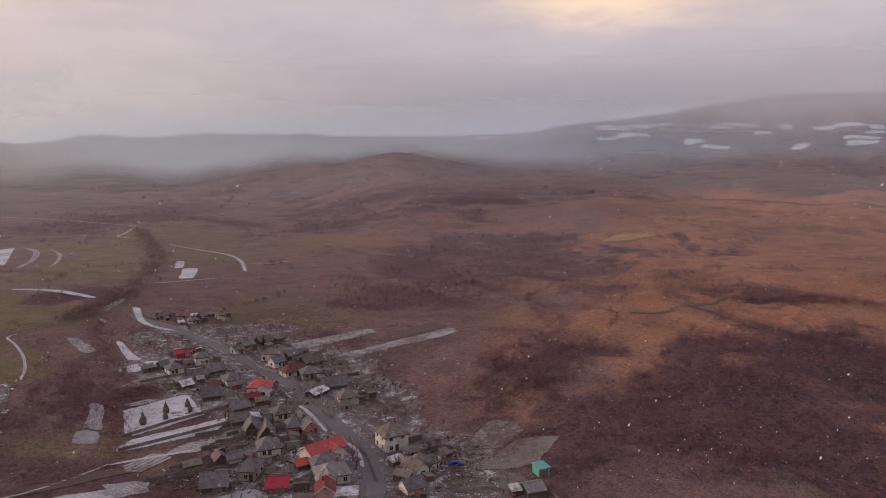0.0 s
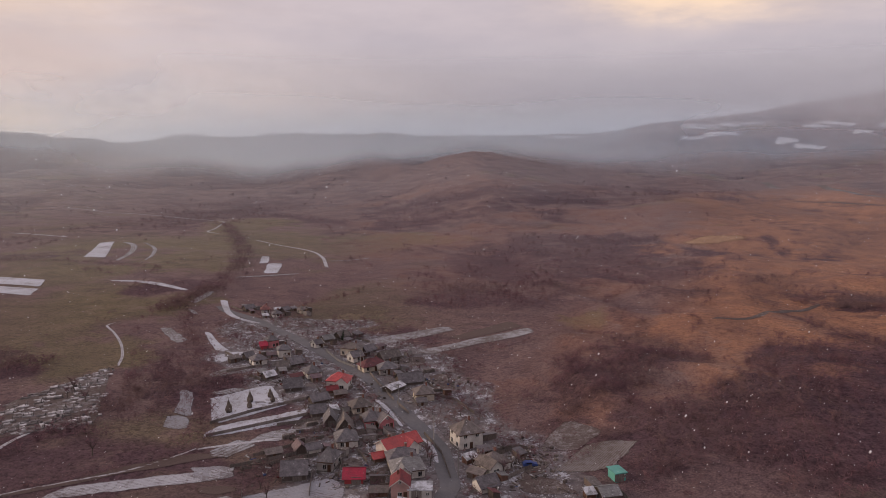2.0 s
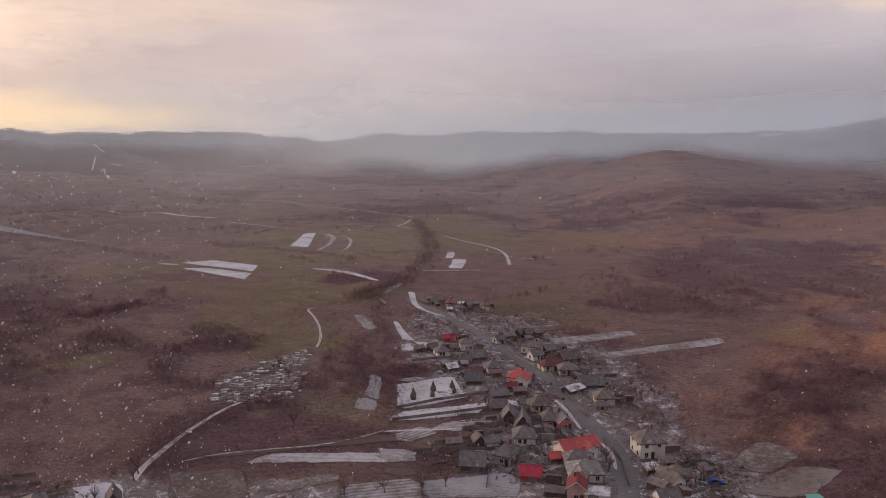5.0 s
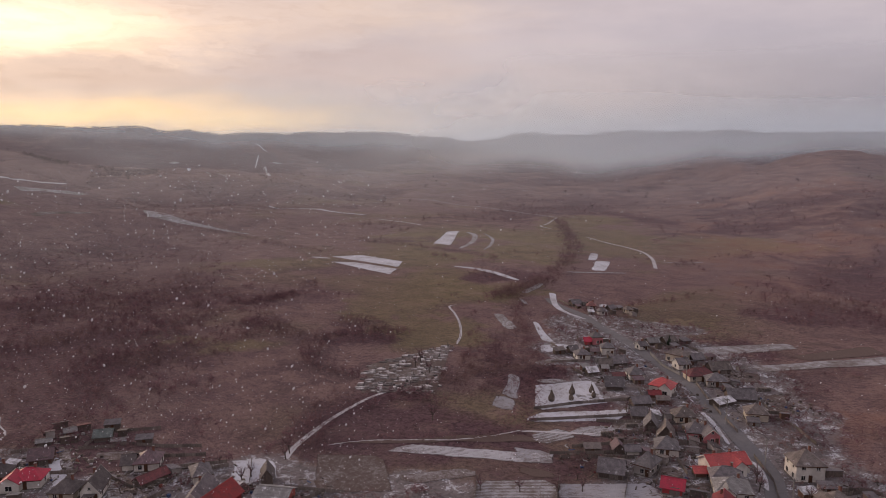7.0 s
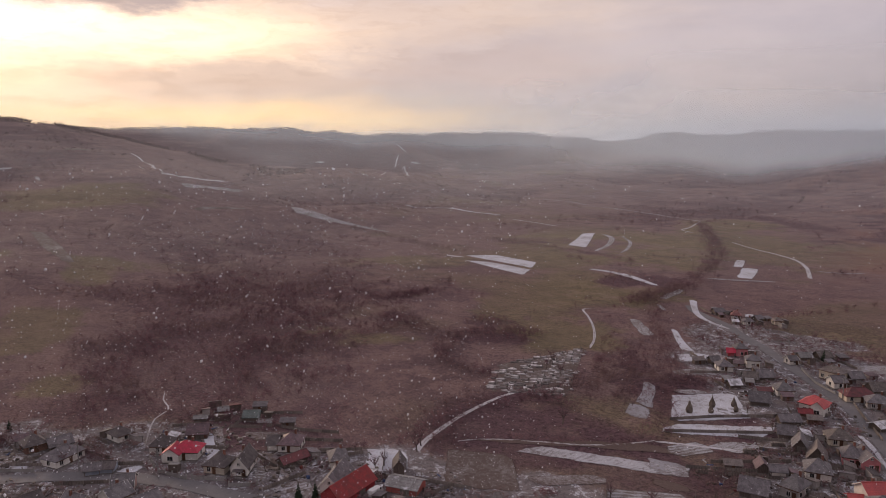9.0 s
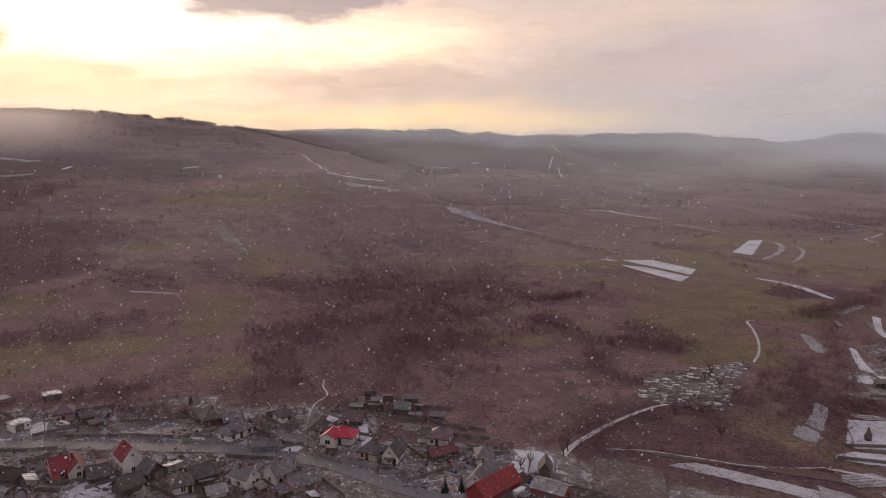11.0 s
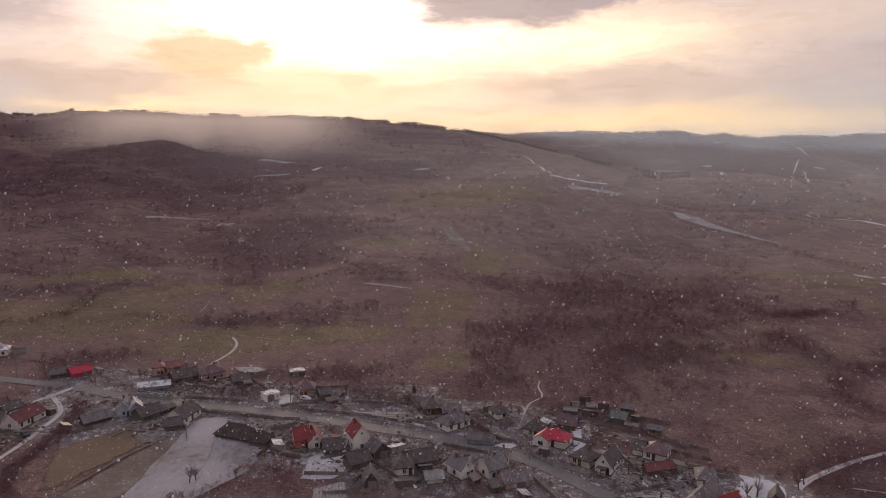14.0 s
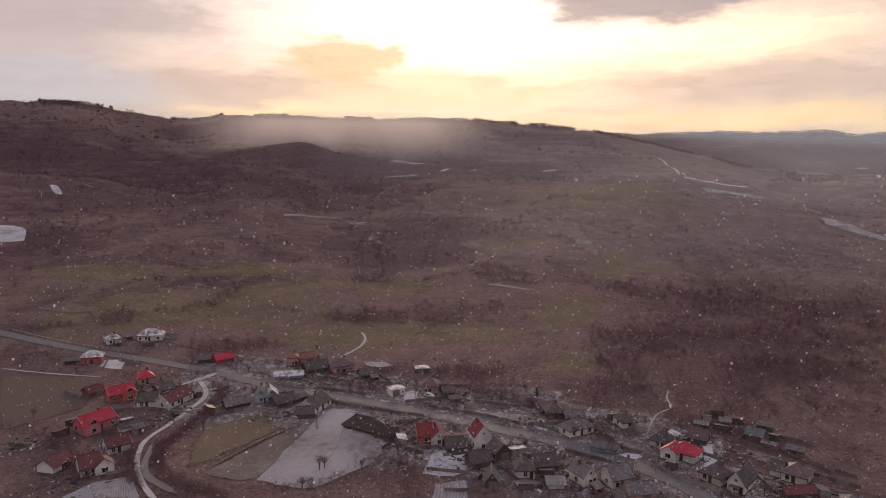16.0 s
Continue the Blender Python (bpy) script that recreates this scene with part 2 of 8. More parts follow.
FAR_AWAY = [3800, 3800, 3600, 3300, 3000, 2900, 2900, 2900, 2900, 2900, 2900, 2900, 2900, 2900, 2900, 2900, 2900, 2900, 2900, 2900, 2900]
FAR_RISE = [3.7, 3.9, 2.6, 1.3, 1.2, 1.15, 0.95, 0.6, 1.0, 1.15, 1.25, 1.5, 1.5, 1.2, 1.2, 1.2, 1.2, 1.2, 1.2, 1.2, 1.2]


def hashed(i, j, seed):
    n = (i * 374761393 + j * 668265263 + seed * 974711) & 0x7FFFFFFF
    n = ((n ^ (n >> 13)) * 1274126177) & 0x7FFFFFFF
    return ((n ^ (n >> 16)) & 0xFFFF) / 65535.0


def waves(x, y, size, seed=0, octaves=4):
    """Smooth fractal noise, about -1 to 1, over plan coordinates."""
    total, weight, gain = 0.0, 0.0, 1.0
    for k in range(octaves):
        u, v = np.asarray(x, float) / size + 531.7, np.asarray(y, float) / size + 877.3
        i, j = np.floor(u).astype(np.int64), np.floor(v).astype(np.int64)
        a, b = u - i, v - j
        a, b = a * a * (3 - 2 * a), b * b * (3 - 2 * b)
        s = seed * 17 + k
        top = hashed(i, j, s) * (1 - a) + hashed(i + 1, j, s) * a
        low = hashed(i, j + 1, s) * (1 - a) + hashed(i + 1, j + 1, s) * a
        total, weight, gain, size = total + gain * (2 * (top * (1 - b) + low * b) - 1), weight + gain, gain * 0.5, size * 0.5
    return total / weight * 1.5


def eased(u):
    u = np.clip(u, 0, 1)
    return u * u * (3 - 2 * u)


def curve(bearing, values, at):
    """Values at the bearings, smoothly carried between them."""
    return sum(np.interp(bearing + k, at, values) for k in (-1.2, -0.5, 0, 0.5, 1.2)) / 5


def spurs(x, y):
    """Rounded spurs, 1, between gullies, towards -1."""
    return 1 - 2 * np.abs(waves(x + 25 * waves(x, y, 160, 9, 2), y, 330, 8, 3))


def land(x, y):
    """The ground's height at a place of the plan."""
    x, y = np.asarray(x, float), np.asarray(y, float)
    r = np.hypot(x, y) + 1e-6
    bearing = np.degrees(np.arctan2(-x, y))
    bearing = np.where(bearing < -115, bearing + 360, bearing)
    b = np.where(bearing > 127, 127, np.where(bearing < -30, -30, bearing))
    foot = curve(b, FOOT, np.arange(-30, 131, 5))
    near = curve(b, NEAR_AWAY, BEARING)
    far = curve(b, FAR_AWAY, BEARING)
    near_top = EYE + near * np.tan(np.radians(curve(b, NEAR_RISE, BEARING)))
    far_top = EYE + far * np.tan(np.radians(curve(b, FAR_RISE, BEARING)))
    near_top = near_top + (3.5 * waves(b * 10, 0 * b, 45, 81, 4) + 2.0 * waves(b * 10, 0 * b, 8, 84, 3)) * (b > 70)
    far_top = far_top + 13 * waves(b * 10, 0 * b, 70, 82, 4) + 6 * waves(b * 10, 0 * b, 14, 83, 3)
    dip = np.minimum(near_top, far_top) * 0.85
    u = np.clip((r - foot) / (near - foot), 0, 1)
    z = near_top * (0.65 * u ** 1.25 + 0.35 * eased(u))
    middle = (near + far) / 2
    z = np.where(r > near, near_top + (dip - near_top) * eased((r - near) / (middle - near)), z)
    z = np.where(r > middle, dip + (far_top - dip) * eased((r - middle) / (far - middle)), z)
    z = np.where(r > far, far_top - 40 * eased((r - far) / 900), z)
    # the wooded bank, the knolls and gullies
    z = z + 14 * np.exp(-((x - 62) / 95) ** 2 - ((y - 265) / 105) ** 2)
    z = z + (4.5 * waves(x, y, 75, 71, 3) + 5 * (0.5 - np.abs(waves(0.8 * x + 0.6 * y, 0.35 * (0.8 * y - 0.6 * x), 46, 72, 2)))) * eased((13 - b) / 9) * eased((r - 185) / 90) * eased((700 - r) / 200)
    # a dark hill before the snowy one in the north-east
    z = z + 92 * np.exp(-((b + 31) / 13) ** 2 - ((r - 1900) / 330) ** 2)
    rough = eased((r - foot * 0.9) / 700)
    ridged = spurs(x, y)
    crest = np.where(b > 70, 0.3 + 0.7 * eased(np.abs(r - near) / 420), 1.0) * (0.35 + 0.65 * eased(np.abs(r - far) / 500))
    z = z + rough * (10 * waves(x, y, 420, 1, 4) + 7 * waves(x, y, 110, 2, 4) + 15 * ridged) * crest
    return z + 0.5 * waves(x, y, 60, 3, 3)


BEARINGS = np.concatenate([np.arange(-34, 132, 0.3), np.arange(132, 326, 2.0)])
AWAY = 12.0 * 1.0152 ** np.arange(396)
GRID_X, GRID_Y = -np.sin(np.radians(BEARINGS))[:, None] * AWAY, np.cos(np.radians(BEARINGS))[:, None] * AWAY
HEIGHTS = land(GRID_X, GRID_Y)


def height(x, y):
    """The height of the ground's mesh at a place, or at many."""
    x, y = np.asarray(x, float), np.asarray(y, float)
    r = np.clip(np.hypot(x, y), AWAY[0], AWAY[-2])
    bearing = (np.degrees(np.arctan2(-x, y)) + 34) % 360 - 34
    i = np.clip(np.searchsorted(BEARINGS, bearing, side="right") - 1, 0, len(BEARINGS) - 1)
    i2 = (i + 1) % len(BEARINGS)
    step = np.where(i2 == 0, 326 - BEARINGS[i], BEARINGS[i2] - BEARINGS[i])
    a = (bearing - BEARINGS[i]) / step
    j = np.clip(np.searchsorted(AWAY, r, side="right") - 1, 0, len(AWAY) - 2)
    b = (r - AWAY[j]) / (AWAY[j + 1] - AWAY[j])
    return (HEIGHTS[i, j] * (1 - b) + HEIGHTS[i, j + 1] * b) * (1 - a) + (HEIGHTS[i2, j] * (1 - b) + HEIGHTS[i2, j + 1] * b) * a

# scrub woods and open meadows: middle, half width, half depth, turn
SCRUBS = [(28, 213, 53, 37, 0), (-22, 253, 25, 28, -6), (-74, 576, 101, 152, -8), (-362, 123, 54, 116, 53), (6, 213, 24, 35, -3), (74, 207, 17, 29, 9), (-321, 122, 59, 80, 53), (52, 201, 39, 30, 6), (59, 269, 58, 68, 11), (109, 304, 34, 86, 30), (9, 290, 35, 29, -7), (-71, 553, 93, 91, -9), (-107, 422, 52, 42, 7), (-483, 191, 94, 129, 63), (-270, 77, 26, 31, 53), (-254, 217, 24, 14, 54), (-441, 193, 43, 105, 92), (-249, 18, 22, 15, 93), (-504, -303, 48, 55, 115), (-789, -350, 193, 175, 125), (-631, -60, 111, 83, 86), (-385, -50, 40, 23, 93), (-398, 627, 6, 36, 32), (-186, 235, 8, 34, 40)]
MEADOWS = [(-398, -150, 74, 47, 101), (-389, 40, 22, 20, 97), (-375, 643, 81, 181, 41), (-241, 251, 33, 43, 43), (-316, 139, 38, 34, 42), (-161, 353, 27, 35, 9), (-300, 286, 36, 41, 55), (-803, 153, 152, 73, 112), (-367, -188, 51, 36, 102), (-340, -73, 44, 26, 93), (-359, -39, 53, 30, 77)]


TAWNY = []


def thicket(*patch_of_land):
    SCRUBS.append(patch_of_land)


def meadow(*patch_of_land):
    MEADOWS.append(patch_of_land)


def tawny_patch(*patch_of_land):
    TAWNY.append(patch_of_land)


thicket(-142, 605, 39, 63, 13, 0.62)
thicket(-89, 437, 62, 58, 11, 0.62)
thicket(-65, 576, 67, 89, 6, 0.62)
thicket(-11, 515, 44, 63, 1, 0.62)
thicket(-13, 1077, 139, 228, 1, 0.62)
thicket(104, 1127, 61, 205, -5, 0.62)
thicket(116, 407, 43, 9, -16)
thicket(-154, 479, 23, 67, 18, 0.62)
thicket(-862, 616, 128, 71, 54, 0.7)
thicket(-517, 494, 50, 38, 46, 0.7)
thicket(-393, 186, 56, 83, 65, 0.7)
thicket(-467, 173, 35, 87, 70, 0.7)
thicket(-370, 240, 24, 21, 57, 0.7)
thicket(-316, 199, 13, 12, 58, 0.7)
thicket(-382, 283, 11, 33, 53, 0.7)
thicket(-278, 234, 16, 16, 50, 0.7)
thicket(-355, 142, 36, 35, 68, 0.7)
thicket(-482, 182, 55, 113, 69, 0.7)
thicket(-628, 168, 30, 65, 75, 0.7)
thicket(-397, 196, 44, 72, 64, 0.7)
thicket(-304, 100, 20, 35, 72, 0.7)
thicket(-320, 205, 18, 15, 57, 0.7)
thicket(-459, 99, 22, 28, 78, 0.7)
thicket(-505, 0, 18, 30, 90, 0.7)
thicket(-401, -22, 38, 20, 93, 0.7)
thicket(-434, 119, 28, 64, 75, 0.7)
thicket(-297, 59, 14, 26, 79, 0.7)
thicket(-476, -73, 26, 27, 99, 0.7)
thicket(-594, -122, 29, 26, 102, 0.7)
thicket(-1004, 53, 43, 32, 87, 0.7)
thicket(-286, -28, 56, 18, 96, 0.7)
thicket(-269, 23, 42, 14, 85, 0.7)
thicket(-502, -311, 51, 56, 122, 0.7)
thicket(-622, -355, 86, 69, 120, 0.7)
thicket(-636, -259, 53, 68, 112, 0.7)
thicket(-528, -173, 26, 26, 108, 0.7)
thicket(-381, -68, 18, 21, 100, 0.7)
thicket(-512, -139, 17, 22, 105, 0.7)
thicket(-361, -197, 13, 19, 119, 0.7)
thicket(-324, -118, 30, 18, 110, 0.7)
thicket(-873, -442, 168, 151, 117, 0.7)
thicket(-373, 129, 48, 76, 71, 0.7)
thicket(-310, 58, 20, 27, 79, 0.7)
thicket(-485, 16, 23, 22, 88, 0.7)
thicket(-565, -116, 36, 40, 102, 0.7)
meadow(-255, 685, 73, 92, 20)
meadow(-312, 575, 48, 79, 29)
meadow(-481, 793, 58, 83, 31)
meadow(-157, 351, 28, 33, 24)
meadow(-33, 379, 18, 23, 5)
meadow(-378, 521, 54, 98, 36)
meadow(-275, 348, 35, 39, 38)
meadow(-291, 255, 21, 33, 49)
meadow(-305, 300, 30, 30, 46)
meadow(-489, 506, 38, 104, 44)
meadow(-471, 328, 67, 39, 55)
meadow(-422, 46, 28, 29, 84)
meadow(-371, 37, 16, 17, 84)
meadow(-288, 167, 29, 12, 60)
meadow(-537, 103, 34, 26, 79)
meadow(-410, 51, 21, 35, 83)
meadow(-510, 89, 18, 34, 80)
meadow(-355, -13, 36, 19, 92)
meadow(-303, 38, 17, 17, 83)
meadow(-361, -70, 26, 12, 101)
meadow(-374, -126, 48, 20, 109)
meadow(-427, -249, 52, 31, 120)
meadow(-452, -109, 35, 16, 104)
meadow(-402, -185, 24, 22, 115)
meadow(-330, -204, 20, 13, 122)
meadow(-447, -57, 30, 34, 97)
meadow(-409, 52, 21, 27, 83)
meadow(-470, -167, 47, 20, 110)
meadow(-587, 20, 42, 31, 88)
thicket(53, 241, 49, 30, -12, 0.95)
thicket(100, 292, 30, 73, -19, 0.95)
thicket(64, 205, 33, 27, -17, 0.95)
thicket(25, 232, 13, 20, -6, 0.95)
thicket(64, 292, 36, 34, -12, 0.95)
thicket(69, 187, 23, 14, -20, 0.95)
tawny_patch(-50, 246, 18, 27, 11, 0.5)
tawny_patch(-23, 267, 23, 21, 5, 0.5)
tawny_patch(19, 217, 7, 21, -5, 0.5)
tawny_patch(-9, 237, 11, 15, 2, 0.5)
tawny_patch(48, 662, 47, 41, -4)
tawny_patch(-2, 618, 29, 39, 0)
tawny_patch(194, 875, 114, 158, -13)
tawny_patch(51, 359, 59, 30, -8)
tawny_patch(205, 653, 82, 168, -17)
tawny_patch(96, 545, 67, 77, -10)
tawny_patch(10, 338, 16, 29, -2)
tawny_patch(279, 840, 67, 94, -18)


# ---- ground ----
def mesh_object(name, verts, faces, material, smooth=False):
    """One mesh from arrays: verts (n, 3) and faces (m, 3 or 4)."""
    verts, faces = np.asarray(verts, np.float32), np.asarray(faces, np.int32)
    data = bpy.data.meshes.new(name)
    data.vertices.add(len(verts))
    data.vertices.foreach_set("co", verts.ravel())
    k = faces.shape[1]
    data.loops.add(faces.size)
    data.loops.foreach_set("vertex_index", faces.ravel())
    data.polygons.add(len(faces))
    data.polygons.foreach_set("loop_start", np.arange(0, faces.size, k, dtype=np.int32))
    data.polygons.foreach_set("use_smooth", np.full(len(faces), smooth))
    data.update(calc_edges=True)
    data.materials.append(material)
    return new(name, data)


def cells(rows, columns):
    """Quads of a grid of rows x columns points."""
    i, j = np.meshgrid(np.arange(rows - 1), np.arange(columns - 1), indexing="ij")
    a = (i * columns + j).ravel()
    return np.stack([a, a + columns, a + columns + 1, a + 1], 1)


def spot(x, y, at_x, at_y, wide, deep=None, turn=0.0):
    """1 in the middle of a patch of land, 0 outside, with an uneven edge."""
    deep = deep or wide
    x, y = np.asarray(x, float), np.asarray(y, float)
    c, s = math.cos(radians(turn)), math.sin(radians(turn))
    dx, dy = x - at_x, y - at_y
    u, v = (dx * c + dy * s) / wide, (dy * c - dx * s) / deep
    d = np.sqrt(u * u + v * v)
    close = d < 2.2
    d = np.where(close, d, 9.0)
    d[close] += 0.35 * waves(x[close], y[close], wide * 0.6, 7, 4) + 0.2 * waves(x[close], y[close], wide * 0.16, 8, 3)
    return 1 - eased((d - 0.5) / 0.7)


HOMES = []
ROAD = [(-335, -262), (-327, -239), (-314, -200), (-305, -169), (-292.7, -137.4), (-279.4, -108), (-271, -93.8), (-259, -68), (-250, -45), (-239.4, -23.6), (-229.7, -4), (-223.8, 5.3), (-214.9, 22.6), (-204.4, 38), (-196.7, 44.5), (-189.3, 50.5), (-176.6, 57.8), (-169, 62.5), (-130, 92), (-85, 117), (-55, 138), (-49, 168), (-53, 180.6), (-58.5, 193.6), (-65.6, 203.4), (-74.6, 214.2), (-90.8, 234.8), (-105, 252.2), (-123, 268), (-141, 282.7), (-162, 300.4), (-183, 315.2), (-205, 332), (-228, 344), (-241, 356)]


def road_away(x, y):
    """How far a place lies from the village street."""
    line = np.array(ROAD[1:-2], float)
    best = np.full(np.shape(x), 1e9)
    for p, q in zip(line[:-1], line[1:]):
        d = q - p
        t = np.clip(((x - p[0]) * d[0] + (y - p[1]) * d[1]) / (d @ d), 0, 1)
        best = np.minimum(best, np.hypot(x - p[0] - t * d[0], y - p[1] - t * d[1]))
    return best


def village(x, y):
    """1 among the houses along the road, 0 in the fields."""
    line = np.array(ROAD[6:-3], float)
    best = np.full(np.shape(x), 1e9)
    for p, q in zip(line[:-1], line[1:]):
        d = q - p
        t = np.clip(((x - p[0]) * d[0] + (y - p[1]) * d[1]) / (d @ d), 0, 1)
        best = np.minimum(best, np.hypot(x - p[0] - t * d[0], y - p[1] - t * d[1]))
    return 1 - eased((best + 14 * waves(x, y, 30, 21, 3) - 24) / 22)


def cover(x, y):
    """How much scrub, green grass and tawny grass grows at a place."""
    r = np.hypot(x, y)
    bearing = np.degrees(np.arctan2(-x, y))
    scrub = 0.85 * eased((waves(x, y, 170, 11, 5) + 0.55 * waves(x, y, 40, 12, 4) - 0.05) / 0.55)
    grass = 0.6 * eased((waves(x, y, 260, 13, 4) + 0.45 * waves(x, y, 50, 14, 4) + 0.02) / 0.7)
    tawny = eased((6 - bearing) / 14) * eased((bearing + 70) / 20) * eased((r - 170) / 90) * eased((1350 - r) / 300)
    hill = np.exp(-((bearing + 27) / 12) ** 4) * eased((r - 1350) / 150) * eased((2400 - r) / 300)
    tawny = np.maximum(tawny, 0.6 * eased((16 - bearing) / 12) * eased((r - 185) / 40) * eased((480 - r) / 120))
    rust = eased((34 - bearing) / 14) * eased((r - 340) / 120) * eased((1350 - r) / 250) * eased((waves(x, y, 140, 17, 4) + 0.55) / 0.7)
    tawny = np.maximum(tawny, 0.55 * rust)
    vale = np.exp(-((bearing - 38) / 24) ** 2) * eased((r - 130) / 60) * eased((1000 - r) / 300)
    grass = np.maximum(grass, 0.92 * vale * eased((waves(x, y, 90, 15, 3) + 0.6) / 0.8))
    high = eased((r - 700) / 350) * eased((bearing - 72) / 14)
    scrub = np.maximum(np.maximum(scrub, 0.95 * high), 0.95 * hill)
    far = eased((r - 2000) / 300) * (bearing > 12)
    scrub = np.maximum(scrub, 0.9 * far)
    heath = (0.50 + 0.34 * waves(x, y, 130, 16, 4)) * eased((r - 150) / 60) * (1 - 0.85 * vale) * (1 - 0.8 * tawny) * (1 - 0.75 * eased((30 - bearing) / 12))
    gully = eased((0.15 - spurs(x, y)) / 0.8) * eased((r - 330) / 250)
    scrub = np.maximum(np.maximum(scrub * (1 - 0.35 * eased(spurs(x, y) / 0.8)), heath), 0.9 * gully * (1 - 0.7 * vale) * (1 - 0.5 * tawny))
    for a in MEADOWS:
        s = spot(x, y, *a)
        scrub, grass = scrub * (1 - 0.9 * s), np.maximum(grass, 0.80 * s)
    for a in TAWNY:
        s = spot(x, y, *a[:5])
        s = s * (a[5] if len(a) > 5 else 0.95)
        scrub, tawny = scrub * (1 - 0.9 * s), np.maximum(tawny, s)
    for a in SCRUBS:
        scrub = np.maximum(scrub, (a[5] if len(a) > 5 else 0.78) * spot(x, y, *a[:5]))
    return scrub * (1 - 0.9 * village(x, y)), grass, tawny


def ground_material(name="winter_hillside"):
    material, n, b = shader(name, 0.95, 0.0, 0.15)
    at = n.add("ShaderNodeTexCoord").outputs["Object"]
    x, y, z = n.split(at)
    kinds = n.add("ShaderNodeAttribute")
    kinds.attribute_name = "cover"
    scrub, grass, tawny = n.split(kinds.outputs["Color"])
    yards = n.add("ShaderNodeAttribute")
    yards.attribute_name = "yards"
    yard = yards.outputs["Fac"]
    large, middle, small = n.noise(at, 0.006, 5.0, 0.6), n.noise(at, 0.06, 6.0, 0.68), n.noise(at, 0.55, 6.0, 0.78)
    # old tracks and terraces run along the slopes
    warp = n.math("MULTIPLY", n.math("SUBTRACT", middle, 0.5), 2.5)
    lines = n.noise(n.vector(n.math("MULTIPLY", x, 0.010), n.math("MULTIPLY", y, 0.010), n.math("ADD", warp, n.math("MULTIPLY", z, 0.28))), 1.0, 6.0, 0.72)
    brown = n.mix(n.ramp(middle, 0.32, 0.7), (0.248, 0.166, 0.156), (0.154, 0.102, 0.110))
    green = n.mix(n.ramp(middle, 0.3, 0.7), (0.238, 0.196, 0.112), (0.160, 0.132, 0.086))
    gold = n.mix(n.ramp(middle, 0.3, 0.7), (0.44, 0.225, 0.135), (0.29, 0.15, 0.108))
    litter = n.mix(n.ramp(small, 0.3, 0.7), (0.150, 0.084, 0.100), (0.084, 0.049, 0.062))
    wobble = n.math("ADD", n.math("MULTIPLY", n.math("SUBTRACT", lines, 0.5), 1.0), n.math("MULTIPLY", n.math("SUBTRACT", middle, 0.5), 0.9))
    c = n.mix(n.ramp(n.math("ADD", grass, wobble), 0.25, 0.95), brown, green)
    c = n.mix(n.ramp(n.math("ADD", tawny, wobble), 0.3, 0.95), c, gold)
    c = n.mix(n.ramp(n.math("ADD", scrub, wobble), 0.3, 0.95), c, litter)
    c = n.mix(n.ramp(lines, 0.53, 0.62, 0.0, 0.45), c, (0.092, 0.058, 0.066))
    c = n.mix(n.ramp(lines, 0.34, 0.45, 0.3, 0.0), c, (0.294, 0.230, 0.207))
    c = n.mix(n.ramp(small, 0.44, 0.64, 0.0, 0.75), c, n.mix(1.0, c, (0.445, 0.422, 0.464), "MULTIPLY"))
    c = n.mix(n.ramp(large, 0.35, 0.7, 0.0, 0.3), c, (0.15, 0.102, 0.110))
    grit = n.noise(at, 1.7, 5.0, 0.8)
    c = n.mix(n.ramp(grit, 0.50, 0.60, 0.0, 0.7), c, n.mix(1.0, c, (0.42, 0.40, 0.44), "MULTIPLY"))
    c = n.mix(n.math("MULTIPLY", n.ramp(grit, 0.34, 0.46, 0.4, 0.0), n.ramp(scrub, 0.45, 0.9, 1.0, 0.1)), c, (0.35, 0.265, 0.255))
    mud = n.mix(n.ramp(middle, 0.3, 0.7), (0.262, 0.244, 0.252), (0.168, 0.153, 0.160))
    mud = n.mix(n.ramp(small, 0.45, 0.62, 0.0, 0.6), mud, (0.075, 0.066, 0.072))
    c = n.mix(n.ramp(n.math("ADD", yard, n.math("MULTIPLY", n.math("SUBTRACT", middle, 0.5), 0.8)), 0.3, 0.7, 0.0, 0.85), c, mud)
    # a little snow lies in the hollows, more between the houses
    dust = n.math("ADD", n.math("MULTIPLY", lines, 0.5), n.math("MULTIPLY", n.noise(at, 0.022, 6.0, 0.78), 0.6))
    c = n.mix(n.ramp(dust, 0.675, 0.76, 0.0, 0.7), c, (0.55, 0.54, 0.56))
    flecks = n.math("ADD", n.math("MULTIPLY", n.noise(at, 0.22, 6.0, 0.8), 0.62), n.math("MULTIPLY", grit, 0.42))
    c = n.mix(n.math("MULTIPLY", n.ramp(yard, 0.2, 0.7), n.ramp(flecks, 0.552, 0.59, 0.0, 0.9)), c, (0.56, 0.58, 0.64))
    n.put(b.inputs["Base Color"], c)
    n.put(b.inputs["Normal"], n.bump(n.math("ADD", n.math("MULTIPLY", middle, 3.0), small), 0.9, 0.9))
    return material


ground_paint = ground_material()


